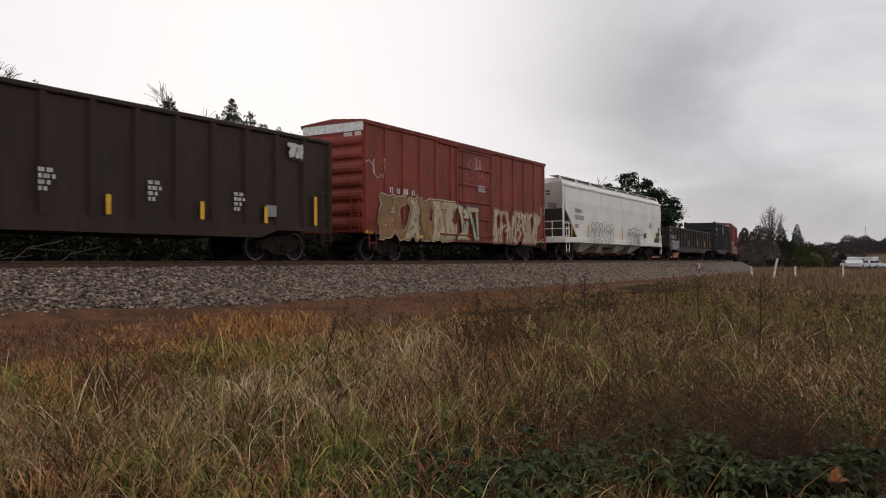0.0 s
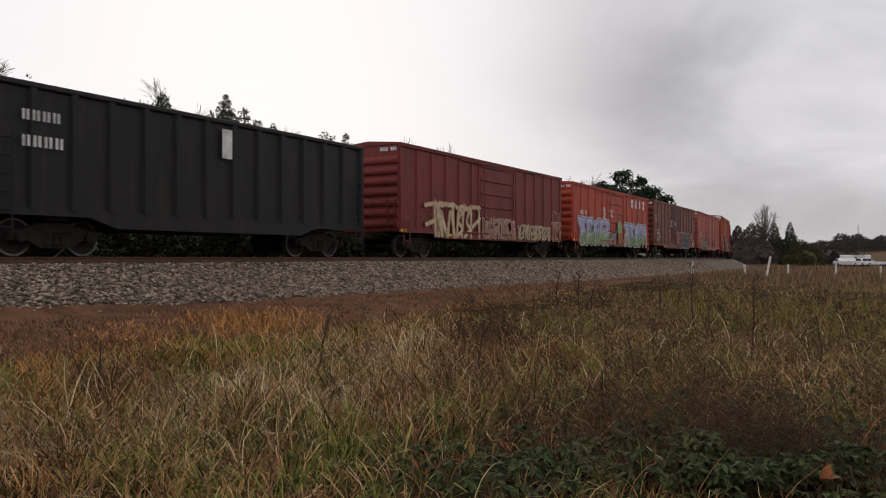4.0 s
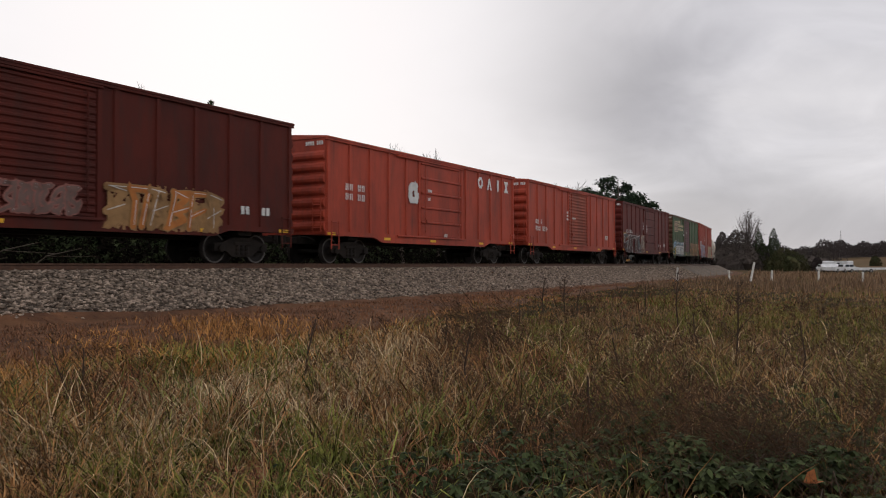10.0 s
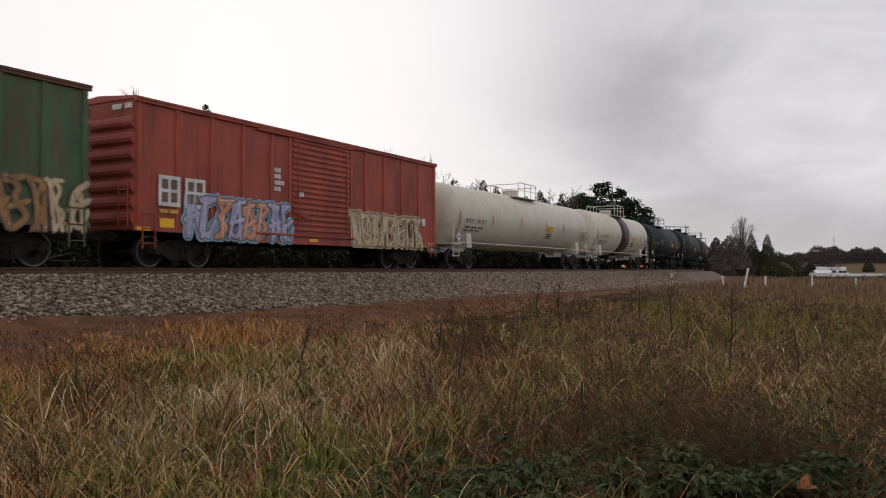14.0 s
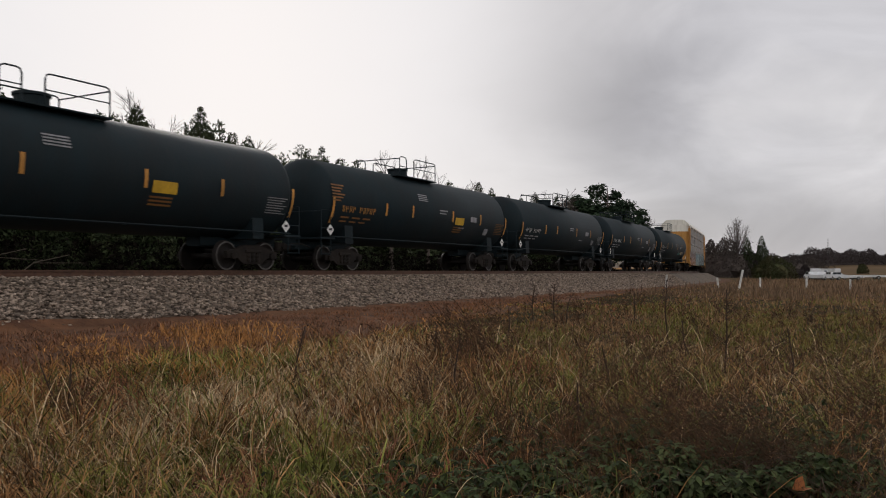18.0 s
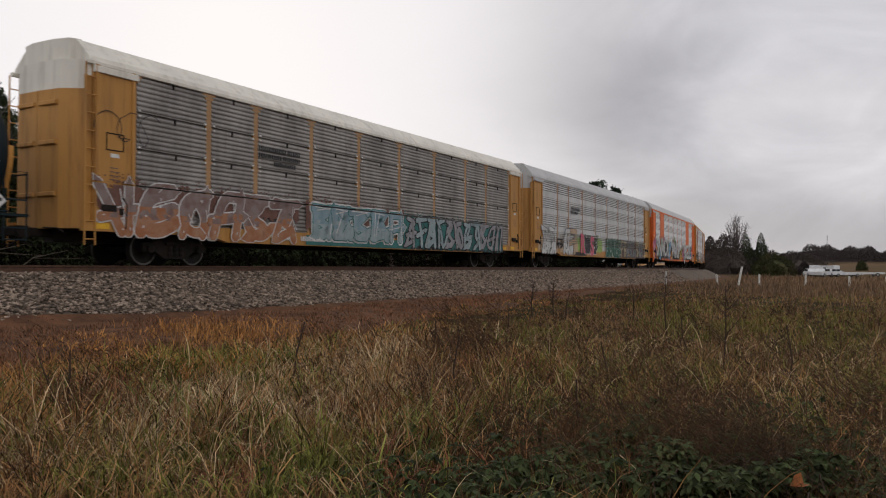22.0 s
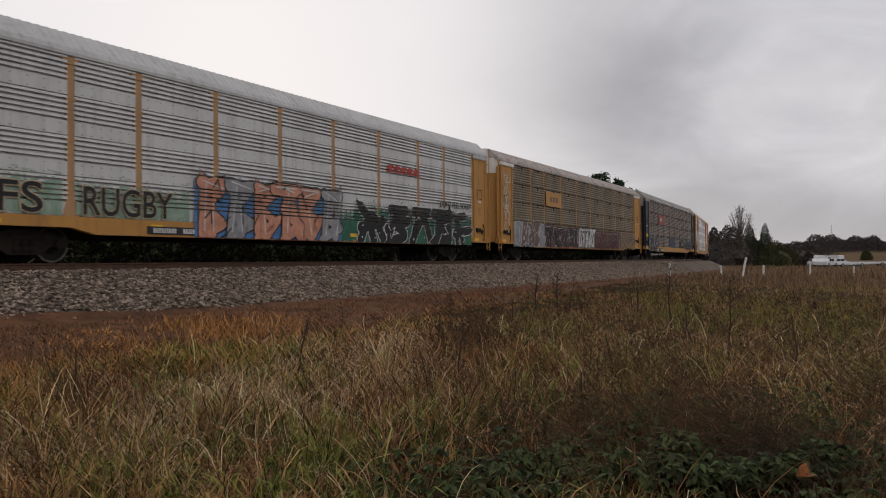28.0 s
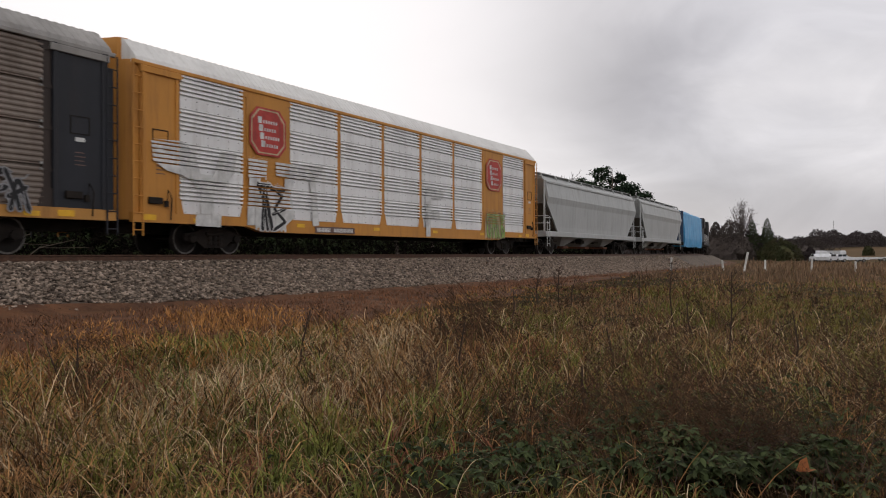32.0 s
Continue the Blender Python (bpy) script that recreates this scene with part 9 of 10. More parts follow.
def conifer(h, seed, wide=0.22, mat="cedar", ragged=0.25, label="dark green cedar tree in the line behind the track", n=1900, each=14):
    rng = np.random.default_rng(seed)
    t = 1 - rng.uniform(0.0, 1, n) ** 0.7
    t = 0.06 + 0.94 * t
    prof = np.where(t < 0.15, 0.75 + t, 1.02 * np.clip(1 - t, 0, 1) ** 0.62)
    rad = h * wide * prof * np.sqrt(rng.uniform(0.25, 1, n)) * (1 + ragged * rng.normal(0, 1, n))
    a = rng.uniform(0, 2 * np.pi, n)
    lob = 1 + 0.22 * np.sin(3 * a + seed) * np.sin(t * 17 + seed)
    cen = np.stack([rad * lob * np.cos(a), rad * lob * np.sin(a), h * t], 1)
    pts = leaf_clumps(cen, np.clip(h * 0.027 * (1.35 - t), 0.08, 0.42) * math.sqrt(14400 / (n * each)), each, seed + 1, 1.0)
    tree = thing("cedar_tree", label, "tree", "trees behind the track")
    sh = Shape()
    sh.tube([(0, 0, -0.2), (0.05, 0, h * 0.5), (0, 0, h * 0.97)], h * 0.018, 6, 0.02)
    part("trunk", sh, M["bark"], tree)
    part("crown", quick_mesh("crown", pts, np.arange(len(pts)), 3, M[mat]), None, tree)
    return tree


def bare_tree(h, seed, spread=0.5, dense=3, label="leafless grey deciduous tree", r0=0.018, leaves=None, stem=0.42, keep=(0.5, 0.75)):
    rnd = random.Random(seed)
    tree = thing("bare_tree", label, "tree", "trees behind the track")
    trunk, limbs = Shape(), Shape()
    ends = []

    def grow(p, way, length, r, depth):
        q = p + way * length
        m = (p + q) / 2 + Vector((rnd.uniform(-1, 1), rnd.uniform(-1, 1), 0)) * length * 0.07
        (trunk if depth == 0 else limbs).tube([p, m, q], r, 5 if depth < 2 else 3, r * 0.62)
        if depth >= (4 if dense > 3 else 5):
            ends.append(q)
            return
        for k in range((dense + (depth > 1)) if depth else dense + 1):
            f = rnd.uniform(0.55, 1.0) if depth else rnd.uniform(0.45, 1.0)
            a = rnd.uniform(0, 6.28)
            tilt = rnd.uniform(0.35, 1.0) * spread * 1.4
            side = way.orthogonal().normalized()
            side.rotate(Matrix.Rotation(a, 3, way))
            nw = (way * math.cos(tilt) + side * math.sin(tilt) + Vector((0, 0, 0.15))).normalized()
            grow(p + way * length * f, nw, length * rnd.uniform(*keep), max(r * 0.54, h * 0.0011), depth + 1)

    grow(Vector((0, 0, -0.2)), Vector((rnd.uniform(-0.06, 0.06), rnd.uniform(-0.06, 0.06), 1)).normalized(), h * stem, h * r0, 0)
    part("trunk", trunk, M["bark"], tree)
    tagged(part("branchwork", limbs, M["twig"], tree), kind="stuff")
    if leaves:
        cen = np.array([tuple(e) for e in ends])
        pts = leaf_clumps(cen, np.full(len(cen), h * 0.02), 3, seed, 1.0)
        part("withered_leaves", quick_mesh("withered_leaves", pts, np.arange(len(pts)), 3, M[leaves]), None, tree)
    return tree


def round_oak(h, seed):
    """A leafless tree with a rounded crown of fine twigs that thin out at its rim."""
    rnd = random.Random(seed)
    tree = thing("bare_oak", "round leafless grey oak beyond the field", "tree")
    sh = Shape()
    sh.tube([(0, 0, -0.2), (0.1, 0, h * 0.25), (0, 0, h * 0.45)], h * 0.02, 7, h * 0.012)
    part("trunk", sh, M["bark"], tree)
    limbs, fine = Shape(), Shape()
    for k in range(46):
        a, lift = rnd.uniform(0, 6.28), rnd.uniform(0.15, 1.0)
        way = Vector((math.cos(a) * math.cos(lift * 1.5), math.sin(a) * math.cos(lift * 1.5), math.sin(lift * 1.5)))
        root = Vector((0, 0, h * rnd.uniform(0.32, 0.46)))
        tip = Vector((way.x * h * 0.27, way.y * h * 0.27, h * 0.46 + way.z * h * 0.53))
        mid = root.lerp(tip, 0.5) + Vector((rnd.uniform(-1, 1), rnd.uniform(-1, 1), rnd.uniform(-0.3, 0.8))) * h * 0.025
        limbs.tube([root, mid, tip], h * 0.0042, 4, h * 0.0016)
        for j in range(26):
            f = rnd.uniform(0.25, 1.0)
            p = root.lerp(mid, f * 2) if f < 0.5 else mid.lerp(tip, f * 2 - 1)
            e = p + (way * 0.5 + Vector((rnd.gauss(0, 1), rnd.gauss(0, 1), rnd.gauss(0.4, 0.8)))).normalized() * h * rnd.uniform(0.04, 0.11)
            fine.tube([p, e], h * 0.0012, 3, h * 0.0006)
    tagged(part("branchwork", limbs, M["twig"], tree), kind="stuff")
    tagged(part("crown", fine, M["twig"], tree), kind="stuff")
    return tree


def pine_tree(h, seed, lobes):
    """A trunk, limbs to each lobe of the crown, and lobes of needle sprays; lobes: across, up and size over the height."""
    rng = np.random.default_rng(seed)
    tree = thing("pine_tree", "broad dark pine with a lobed crown beyond the track", "tree", "trees behind the track")
    sh = Shape()
    sh.tube([(0, 0, -0.2), (0.3, 0, h * 0.5), (0.1, 0.2, h * 0.95)], h * 0.02, 7, 0.05)
    part("trunk", sh, M["bark"], tree)
    limbs, cen = Shape(), []
    for across, up, size in lobes:
        c = np.array([across * h * 1.35, rng.uniform(-0.12, 0.12) * h, up * h])
        limbs.tube([(0.2, 0, c[2] * 0.82), ((c[0] + 0.2) / 2, c[1] / 2, c[2] * 0.9), tuple(c)], h * 0.008, 5, 0.03)
        k = int(60 * (size / 0.1) ** 2)
        v = rng.normal(size=(k, 3))
        v /= np.linalg.norm(v, axis=1)[:, None]
        v *= (rng.uniform(0.2, 1, k) ** 0.5 * (1 + 0.16 * rng.normal(size=k)))[:, None] * size * h
        cen.append(c + v * np.array([1.4, 1.3, 0.74]))
    tagged(part("branchwork", limbs, M["bark"], tree), kind="stuff")
    cen = np.concatenate(cen)
    pts = leaf_clumps(cen, rng.uniform(0.3, 0.55, len(cen)), 16, seed, 0.7)
    part("crown", quick_mesh("crown", pts, np.arange(len(pts)), 3, M["pine"]), None, tree)
    return tree


def plant(tree, x, y, turn=0.0, scale=1.0):
    z = float(ground_z([x], [y])[0])
    tree.matrix_basis = pose(x, y, z - 0.05, 0, 0, turn) @ Matrix.Scale(scale, 4)


def build_treeline():
    """Cedars and bare trees on the bank behind the track; rows: bearing (x over y), rise of the top, kind."""
    rows = [(-0.585, 0.215, "b"), (-0.555, 0.235, "c"), (-0.50, 0.19, "c"), (-0.475, 0.185, "b"), (-0.43, 0.203, "w"), (-0.383, 0.212, "c"), (-0.355, 0.20, "b"), (-0.334, 0.196, "r"), (-0.302, 0.208, "c"),
            (-0.277, 0.203, "d"), (-0.242, 0.171, "c"), (-0.20, 0.15, "c"), (-0.175, 0.162, "w"), (-0.15, 0.158, "c"), (-0.059, 0.136, "b"), (-0.02, 0.122, "b"), (0.046, 0.113, "c"), (0.062, 0.105, "c"), (0.083, 0.097, "c"),
            (0.117, 0.10, "c"), (0.145, 0.106, "b"), (0.172, 0.1, "r"), (0.235, 0.075, "b"), (-0.62, 0.22, "c"), (-0.66, 0.24, "b"), (-0.72, 0.23, "c"), (-0.8, 0.22, "c"), (-0.9, 0.2, "c")]
    rnd = random.Random(12)
    for k, (d, rise, kind) in enumerate(rows):
        deep = 24.0 + rnd.uniform(-2, 5)
        # meet the line that runs deep metres behind the track
        far = next((f for f in np.arange(20, 220, 0.5) if beside([d * f], [f])[0] < -deep), 120.0)
        h = 1.5 + rise * far - float(ground_z([d * far], [far])[0])
        if kind == "c":
            t = conifer(h, 100 + k, rnd.uniform(0.18, 0.23), ragged=0.10)
        elif kind == "w":
            t = conifer(h, 100 + k, 0.34, label="broad bushy evergreen in the line behind the track")
        elif kind == "r":
            t = bare_tree(h * 0.98, 100 + k, 0.6, 3, "ragged tree with a few withered leaves", leaves="scrub")
        elif kind == "d":
            t = bare_tree(h * 1.12, 100 + k, 0.45, 2, "thin dead grey tree", 0.02)
        else:
            t = bare_tree(h * 1.14, 100 + k, 0.58, 3)
        plant(t, d * far, far, rnd.uniform(0, 360))
    # a second row stands a little lower between them
    shapes = []
    line = sorted((d, rise) for d, rise, _ in rows)
    for k in range(36):
        d = -0.62 + 0.0225 * k + rnd.uniform(-0.006, 0.006)
        deep = 30.0 + rnd.uniform(-3, 5)
        far = next((f for f in np.arange(20, 220, 0.5) if beside([d * f], [f])[0] < -deep), 120.0)
        rise = float(np.interp(d, [a for a, _ in line], [b for _, b in line])) * rnd.uniform(0.86, 0.98)
        h = 1.5 + rise * far - float(ground_z([d * far], [far])[0])
        if k < 8:
            shapes.append((conifer(h, 700 + k, rnd.uniform(0.21, 0.27), ragged=0.12, n=850, each=11), h))
            plant(shapes[-1][0], d * far, far, rnd.uniform(0, 360))
        else:
            src, tall = shapes[k % 8]
            copy_thing(src, pose(d * far, far, float(ground_z([d * far], [far])[0]) - 0.05, 0, 0, rnd.uniform(0, 360)) @ Matrix.Scale(h / tall, 4))
    # lower cedars fill the line
    kinds = [conifer(9.0, 301, 0.2, n=450, each=9), conifer(8.0, 302, 0.26, n=450, each=9), conifer(10.0, 303, 0.18, n=450, each=9)]
    for k in range(44):
        s = -52 + k * 4.2 + rnd.uniform(-1, 1)
        x, y, a = on_track(s, -(25 + rnd.uniform(0, 9)))
        scale = rnd.uniform(0.8, 1.12)
        src = kinds[k % 3]
        z = float(ground_z([x], [y])[0])
        m = pose(x, y, z - 0.05, 0, 0, rnd.uniform(0, 360)) @ Matrix.Scale(scale, 4)
        if k < 3:
            src.matrix_basis = m
        else:
            copy_thing(src, m)
    plant(pine_tree(0.113 * 118 + 0.9, 55, [(-0.07, 0.93, 0.085), (0.05, 0.87, 0.08), (0.13, 0.76, 0.10), (-0.10, 0.76, 0.11), (0.03, 0.70, 0.13), (0.21, 0.66, 0.10), (0.22, 0.54, 0.13), (-0.14, 0.58, 0.13), (0.03, 0.50, 0.17), (0.2, 0.4, 0.14), (-0.17, 0.4, 0.15), (0.0, 0.3, 0.17), (0.16, 0.24, 0.13), (-0.15, 0.24, 0.13)]), 0.2064 * 118, 118)
    plant(pine_tree(0.098 * 126 + 0.9, 56, [(0.0, 0.92, 0.08), (0.10, 0.78, 0.11), (-0.12, 0.74, 0.10), (0.16, 0.58, 0.15), (-0.05, 0.56, 0.15), (-0.2, 0.5, 0.12), (0.1, 0.35, 0.18), (-0.15, 0.32, 0.16)]), 0.172 * 126, 126)
    for d, far, h in ((0.163, 120, 12.4), (0.150, 124, 12.0), (0.168, 128, 12.6), (0.232, 122, 8.5), (0.247, 126, 8.0)):
        plant(bare_tree(h, int(d * 1000), 0.32, 3, "slender leafless grey tree", 0.012), d * far, far)
    # scrub along the foot of the trees
    rng = np.random.default_rng(31)
    # near-black base colour: the shade below trees and cars is painted into it
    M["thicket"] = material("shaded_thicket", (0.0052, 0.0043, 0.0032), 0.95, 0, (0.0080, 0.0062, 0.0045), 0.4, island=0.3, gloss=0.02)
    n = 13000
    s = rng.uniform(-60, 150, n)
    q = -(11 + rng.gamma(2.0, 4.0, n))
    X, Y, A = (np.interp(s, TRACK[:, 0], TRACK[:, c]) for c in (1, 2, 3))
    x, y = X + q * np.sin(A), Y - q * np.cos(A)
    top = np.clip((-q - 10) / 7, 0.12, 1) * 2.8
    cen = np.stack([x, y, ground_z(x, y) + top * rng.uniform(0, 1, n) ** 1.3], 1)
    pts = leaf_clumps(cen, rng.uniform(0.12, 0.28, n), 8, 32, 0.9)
    tagged(new("undergrowth", quick_mesh("undergrowth", pts, np.arange(len(pts)), 3, M["thicket"])), "winter scrub at the foot of the trees, shade put into its near-black colour", "bushes", kind="stuff")
    # pale cut branches heaped beyond the track
    M["cut_wood"] = material("weathered_cut_wood", (0.12, 0.10, 0.075), 0.9, 0, (0.07, 0.058, 0.045), 4.0, bump=0.4, bump_scale=20)
    for k in range(7):
        cx, cy, a = on_track(-15.0 + rnd.uniform(-4, 4), -(7.5 + rnd.uniform(0, 2.0)))
        z = float(ground_z([cx], [cy])[0])
        l = rnd.uniform(2.0, 4.2)
        w = a + rnd.uniform(-0.7, 0.7)
        lift = rnd.uniform(1.2, 2.1)
        sh = Shape()
        sh.tube([(-l / 2, 0, -lift - 0.03), (0, rnd.uniform(-0.1, 0.1), 0.0), (l / 2, 0, rnd.uniform(-0.15, 0.25))], rnd.uniform(0.022, 0.045), 6, 0.012)
        sh.tube([(0, 0, 0), (l * 0.3, rnd.uniform(-0.4, 0.4), 0.3)], 0.025, 5, 0.012)
        log = tagged(new("cut_branch", sh.mesh("cut_branch", M["cut_wood"])), "pale cut branch in a heap of brush beyond the track", "branch", "heap of cut branches")
        log.matrix_basis = pose(cx, cy, z + lift, 0, 0, math.degrees(w))


build_treeline()


def build_distance():
    """The clump at the bend, the far woods, the posts and the parked vehicles."""
    rnd = random.Random(77)
    # clump where the track leaves sight
    plant(round_oak(12.6, 401), 0.3685 * 172, 172)
    plant(conifer(9.0, 402, 0.235, ragged=0.05, n=2400, label="dark cedar beside a leafless oak"), 0.3993 * 168, 168)
    plant(conifer(8.7, 403, 0.225, ragged=0.05, n=2400, label="dark cedar beside a leafless oak"), 0.381 * 168, 168)
    rng = np.random.default_rng(41)
    for k, (d, far, w, h, mat, label) in enumerate(((0.354, 166, 6.5, 7.6, "scrub", "dense leafless brown thicket at the bend"), (0.412, 160, 4.4, 4.2, "olive", "rounded olive-green bush at the field's edge"), (0.445, 170, 6.5, 4.4, "scrub", "brown thicket at the field's edge"), (0.5237, 205, 1.4, 2.3, "olive", "small round dark bush on the far rise"), (0.452, 165, 1.5, 2.6, "woods", "small dark bush beside the parked vehicles"),
                                                     (0.335, 172, 5.0, 7.4, "scrub", "dense leafless brown thicket at the bend"), (0.385, 172, 6.0, 5.2, "woods", "dark thicket at the bend"))):
        n = 1600
        a, t = rng.uniform(0, 2 * np.pi, n), rng.uniform(0, 1, n)
        rad = w * np.sqrt(rng.uniform(0.1, 1, n)) * np.sqrt(1 - t ** 2.2)
        lob = 1 + 0.25 * np.sin(a * 3 + k)
        cen = np.stack([rad * lob * np.cos(a), rad * lob * np.sin(a), h * t * (0.85 + 0.25 * np.sin(a * 2 + k))], 1)
        pts = leaf_clumps(cen, np.full(n, 0.16 if w > 3 else 0.1), 26, 42 + k, 1.0)
        core = Shape()
        core.lathe([(h * f, w * g) for f, g in ((-0.05, 0.7), (0.15, 0.72), (0.3, 0.66), (0.45, 0.58), (0.58, 0.44), (0.7, 0.2))], 2, 26)
        core.v = [(vx * (1 + rnd.uniform(-0.2, 0.2)), vy * (1 + rnd.uniform(-0.2, 0.2)), vz + rnd.uniform(-0.35, 0.35)) for vx, vy, vz in core.v]
        bush = thing("bush", label, "bush")
        part("foliage", quick_mesh("foliage", pts, np.arange(len(pts)), 3, M[mat]), None, bush)
        part("inner_foliage", core, M[mat], bush)
        sh = Shape()
        for _ in range(7):
            a = rnd.uniform(0, 6.28)
            sh.tube([(0, 0, -0.1), (math.cos(a) * w * 0.3, math.sin(a) * w * 0.3, h * 0.6)], 0.07, 4, 0.02)
        part("stem", sh, M["bark"], bush)
        plant(bush, d * far, far)
    # far woods along the horizon
    def ridge(th):
        return 7.8 + 0.9 * np.sin(th * 47) + 0.7 * np.sin(th * 131 + 1) + 0.6 * np.sin(th * 310)

    n = 30000
    th = rng.uniform(0.14, 0.82, n)
    far = rng.uniform(345, 425, n) + 40 * np.sin(th * 22)
    x, y = far * np.sin(th), far * np.cos(th)
    z = ground_z(x, y) + (ridge(th) - 2.6 * np.clip((np.tan(th) - 0.42) / 0.07, 0, 1)) * rng.uniform(0.05, 1.08, n) ** 0.7
    pts = [leaf_clumps(np.stack([x, y, z], 1), np.full(n, 0.34), 9, 48, 1.0)]
    # the closed mass of trunks and twigs behind the fringe
    th = np.linspace(0.14, 0.82, 900)
    for far, f in ((405, 0.7), (425, 0.85)):
        rr = far + 40 * np.sin(th * 22)
        x, y = rr * np.sin(th), rr * np.cos(th)
        z = ground_z(x, y)
        low, top = np.stack([x, y, z - 0.5], 1), np.stack([x * 1.01, y * 1.01, z + (ridge(th) - 2.6 * np.clip((np.tan(th) - 0.42) / 0.07, 0, 1)) * f], 1)
        pts.append(np.stack([low[:-1], low[1:], top[1:], low[:-1], top[1:], top[:-1]], 1).reshape(-1, 3))
    pts = np.concatenate(pts)
    tagged(new("far_woods", quick_mesh("far_woods", pts, np.arange(len(pts)), 3, M["woods"])), "low grey-brown winter woods along the horizon", "woods", kind="stuff")
    # woods that close the place behind the trees and round the camera
    n = 9000
    th = rng.uniform(0.8, 2 * np.pi - 0.75, n)
    far = rng.uniform(200, 300, n)
    x, y = far * np.sin(th), far * np.cos(th)
    z = ground_z(x, y) + 11 * rng.uniform(0, 1, n) ** 0.7
    pts = leaf_clumps(np.stack([x, y, z], 1), np.full(n, 1.8), 4, 49, 1.0)
    tagged(new("woods_around", quick_mesh("woods_around", pts, np.arange(len(pts)), 3, M["woods"])), "grey-brown winter woods round the field", "woods", kind="stuff")
    # white marker posts on the way down from the track
    post_paint = material("chalky_white_paint", (0.62, 0.60, 0.56), 0.7, 0, (0.42, 0.40, 0.36), 4.0)
    for d, far, h, lean in ((0.2795, 58, 0.95, 3), (0.3445, 62, 0.8, -7), (0.370, 57, 1.4, 15), (0.3965, 62, 0.85, 1), (0.4545, 64, 0.95, 0), (0.509, 62, 0.8, 0), (0.556, 62, 0.8, -3)):
        x, y, z = place(d, far)
        ob = thing("marker_post", "short white-painted marker post in the grass", "post", "white posts")
        sh = Shape()
        sh.box(-0.06, 0.06, -0.06, 0.06, -0.3, h, 0.012)
        part("shaft", sh, post_paint, ob)
        sh = Shape()
        sh.extrude([(-0.065, h), (0.065, h), (0.0, h + 0.05)], 1, -0.06, 0.06)
        part("cap", sh, post_paint, ob)
        ob.matrix_basis = pose(x, y, z, 0, lean, 20)
    # thin mast above the far woods
    x, y, z = place(0.482, 340)
    mast = thing("radio_mast", "thin grey lattice mast above the far woods", "mast")
    sh = Shape()
    for a in range(3):
        c, s = math.cos(a * 2.094), math.sin(a * 2.094)
        sh.tube([(c * 0.7, s * 0.7, 0), (c * 0.12, s * 0.12, 11.5)], 0.035, 4, 0.02)
    part("legs", sh, M["galv"], mast)
    sh = Shape()
    for k in range(9):
        f = k / 9
        r0, r1 = 0.7 * (1 - f) + 0.12, 0.7 * (1 - f - 0.1) + 0.12
        for a in range(3):
            sh.tube([(math.cos(a * 2.094) * r0, math.sin(a * 2.094) * r0, 11.5 * f), (math.cos((a + 1) * 2.094) * r1, math.sin((a + 1) * 2.094) * r1, 11.5 * (f + 0.1))], 0.03, 3)
    part("lattice", sh, M["galv"], mast)
    mast.location = (x, y, z)


build_distance()

M["car_white"] = material("white_vehicle_paint", (0.62, 0.63, 0.64), 0.35, 0, (0.5, 0.5, 0.5), 1.0)
M["glass"] = material("dark_vehicle_glass", (0.02, 0.025, 0.03), 0.1)
M["tyre"] = material("tyre_rubber", (0.02, 0.02, 0.02), 0.9, 0, (0.03, 0.03, 0.03), 6.0)


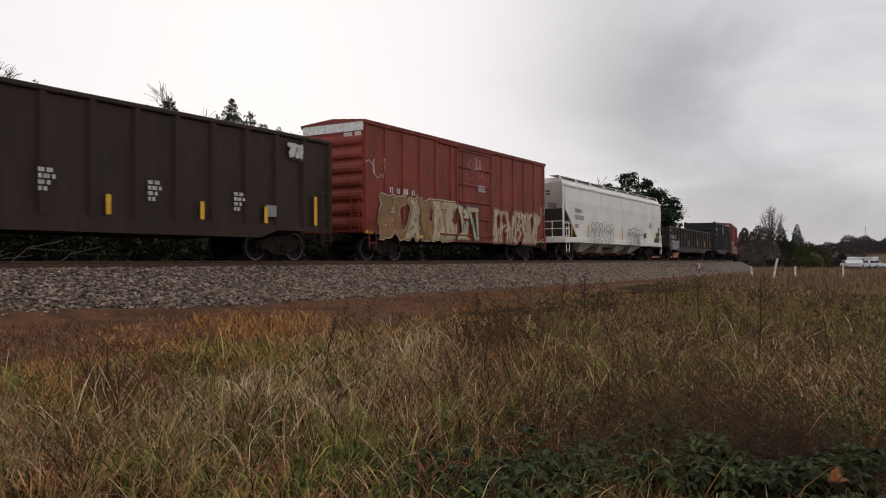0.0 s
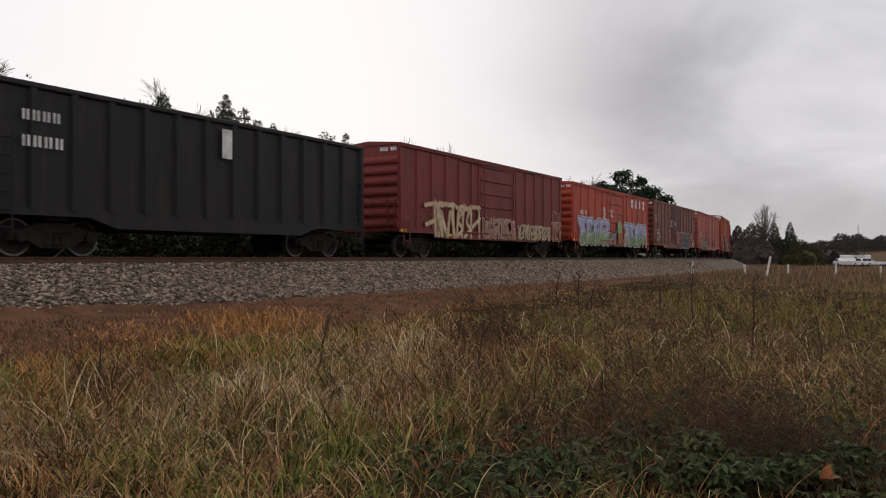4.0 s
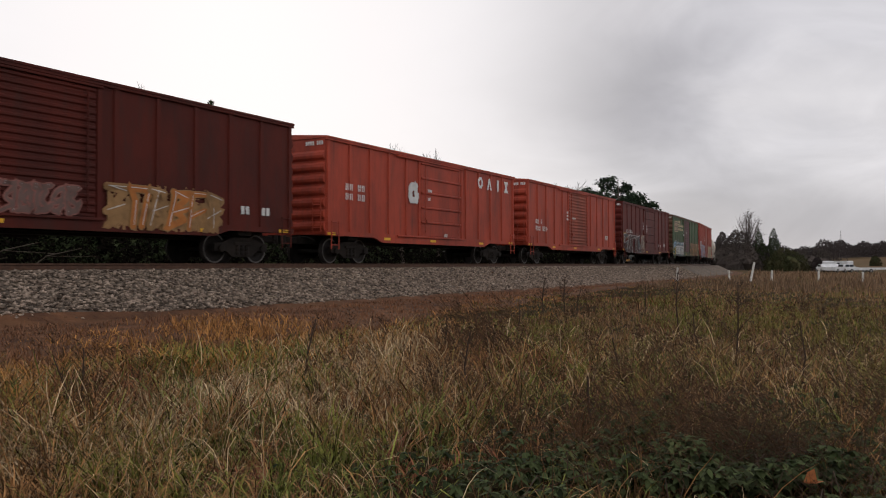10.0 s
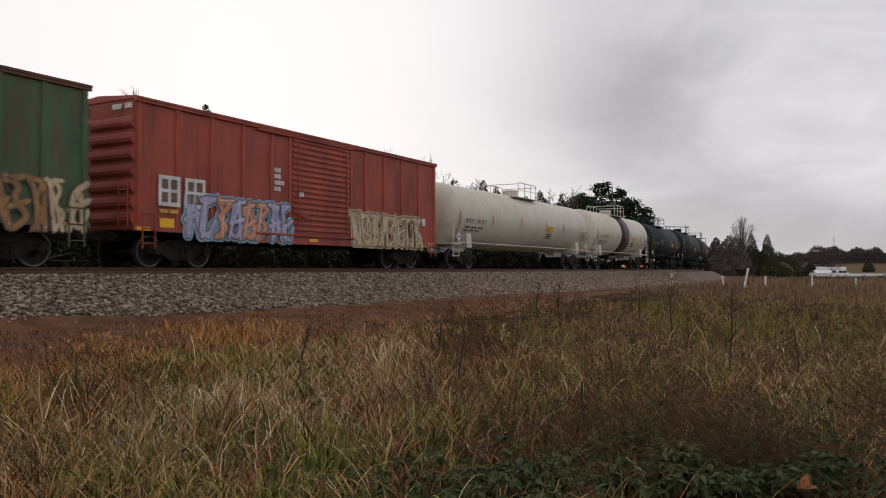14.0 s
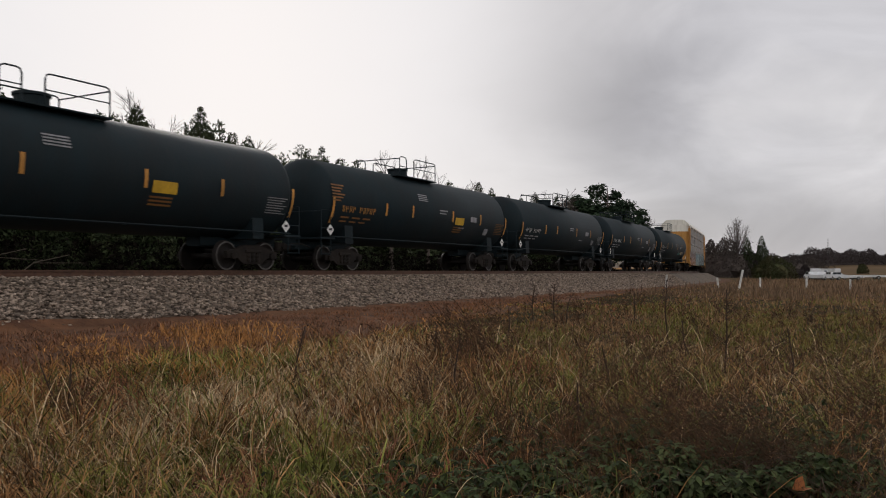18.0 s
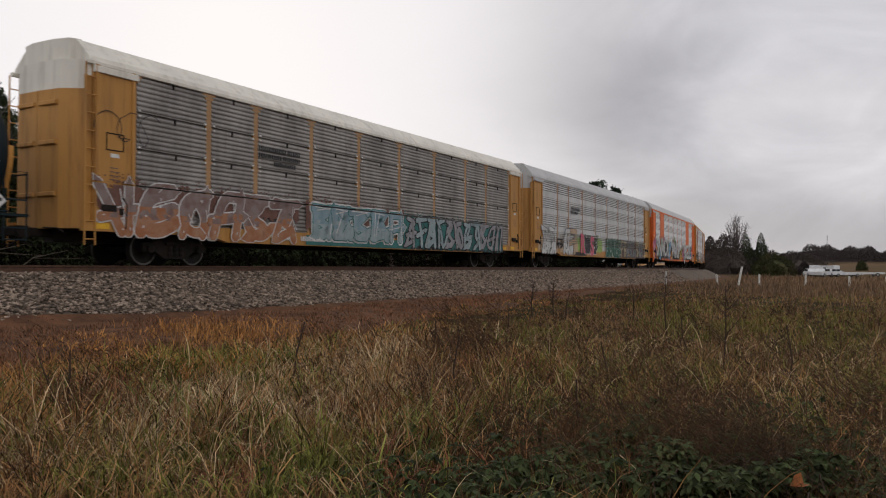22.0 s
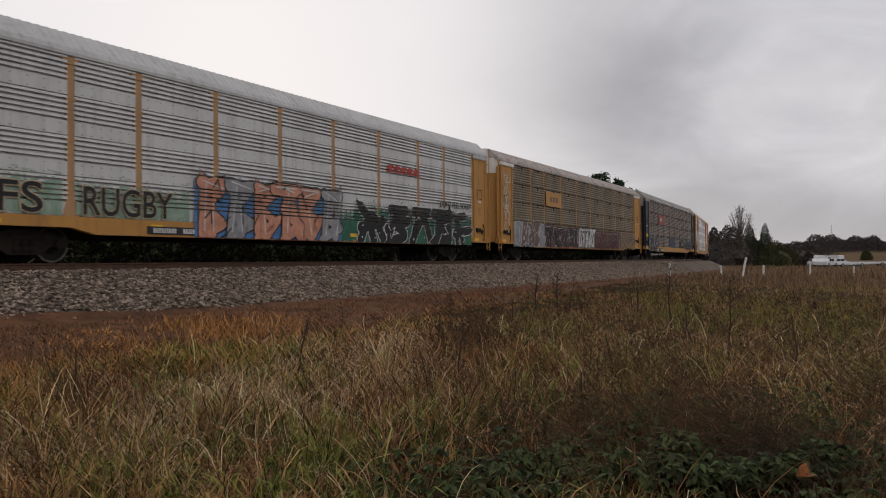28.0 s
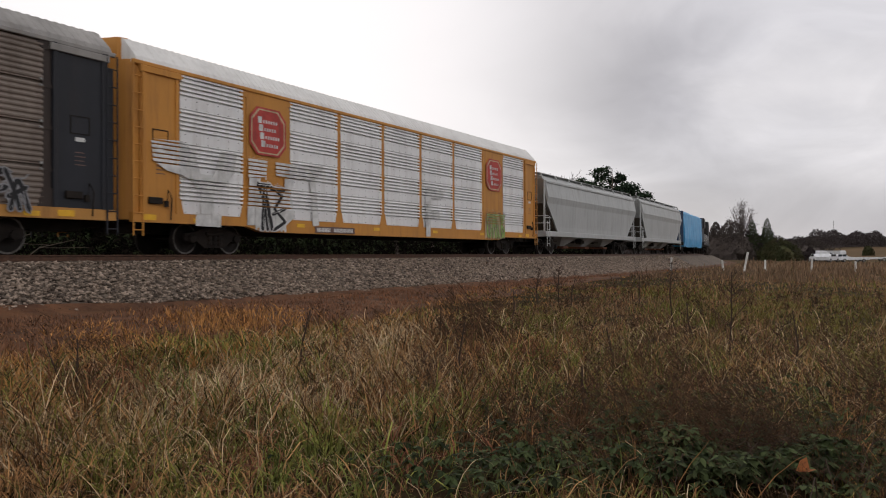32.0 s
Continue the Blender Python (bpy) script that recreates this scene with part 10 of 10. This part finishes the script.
def parked_vehicle(name, label, L, profile, windows, x, y, turn):
    """A vehicle from its side profile (along, up), with panes, wheels and lamps."""
    car = thing(name, label, "vehicle", "parked white vehicles")
    sh = Shape()
    sh.extrude(profile, 1, -0.9, 0.9)
    body = part("body", sh, M["car_white"], car)
    for a, b, c, d in windows:
        for side in (-1, 1):
            sh = Shape()
            sh.box(a, b, *sorted((side * 0.9, side * 0.915)), c, d)
            part("window", sh, M["glass"], body)
    for wx in (-L * 0.31, L * 0.31):
        for side in (-1, 1):
            sh = Shape()
            sh.lathe([(-0.1, 0.2), (-0.11, 0.33), (0.11, 0.33), (0.1, 0.2)], 1, 14, (wx, side * 0.85, 0.33))
            tyre = part("tyre", sh, M["tyre"], car)
            sh = Shape()
            sh.lathe([(-0.115, 0.2), (0.115, 0.2)], 1, 10, (wx, side * 0.85, 0.33))
            part("rim", sh, M["galv"], tyre)
    car.matrix_basis = pose(x, y, float(ground_z([x], [y])[0]), 0, 0, turn)


VAN = [(-2.6, 0.4), (-2.6, 1.85), (-2.4, 2.0), (1.3, 2.0), (1.9, 1.4), (2.55, 1.3), (2.6, 0.4)]
SALOON = [(-2.2, 0.35), (-2.25, 0.95), (-1.6, 1.0), (-1.0, 1.45), (0.4, 1.45), (1.1, 0.98), (2.1, 0.85), (2.2, 0.35)]
PANES = [(-1.1, -0.3, 1.0, 1.38), (-0.2, 0.6, 1.0, 1.38)]
PICKUP = [(-2.6, 0.45), (-2.6, 1.05), (-0.6, 1.05), (-0.5, 1.75), (0.7, 1.75), (1.2, 1.1), (2.5, 0.98), (2.6, 0.45)]
TRAILER = [(-3.2, 0.42), (-3.2, 0.78), (3.2, 0.78), (3.4, 0.6), (3.2, 0.42)]
for name, label, L, prof, wins, d, far, turn in (("delivery_van", "white van parked beyond the field", 5.2, VAN, [(0.6, 1.4, 1.4, 1.85)], 0.4665, 158, 62), ("pickup_truck", "white pickup truck parked beyond the field", 5.2, PICKUP, [(-0.4, 0.6, 1.15, 1.65)], 0.4725, 152, 35),
                                                 ("delivery_van", "white van parked beyond the field", 5.2, VAN, [(0.6, 1.4, 1.4, 1.85)], 0.4795, 166, 118), ("saloon_car", "white saloon car parked beyond the field", 4.4, SALOON, PANES, 0.4615, 146, 80),
                                                 ("saloon_car", "white saloon car parked beyond the field", 4.4, SALOON, PANES, 0.476, 140, 40), ("saloon_car", "white saloon car parked beyond the field", 4.4, SALOON, PANES, 0.4895, 146, 15),
                                                 ("flat_trailer", "low white flat trailer parked beyond the field", 6.4, TRAILER, [], 0.503, 146, 12), ("flat_trailer", "low white flat trailer parked beyond the field", 6.4, TRAILER, [], 0.528, 150, -6)):
    parked_vehicle(name, label, L, prof, wins, d * far, far, turn)


motions()
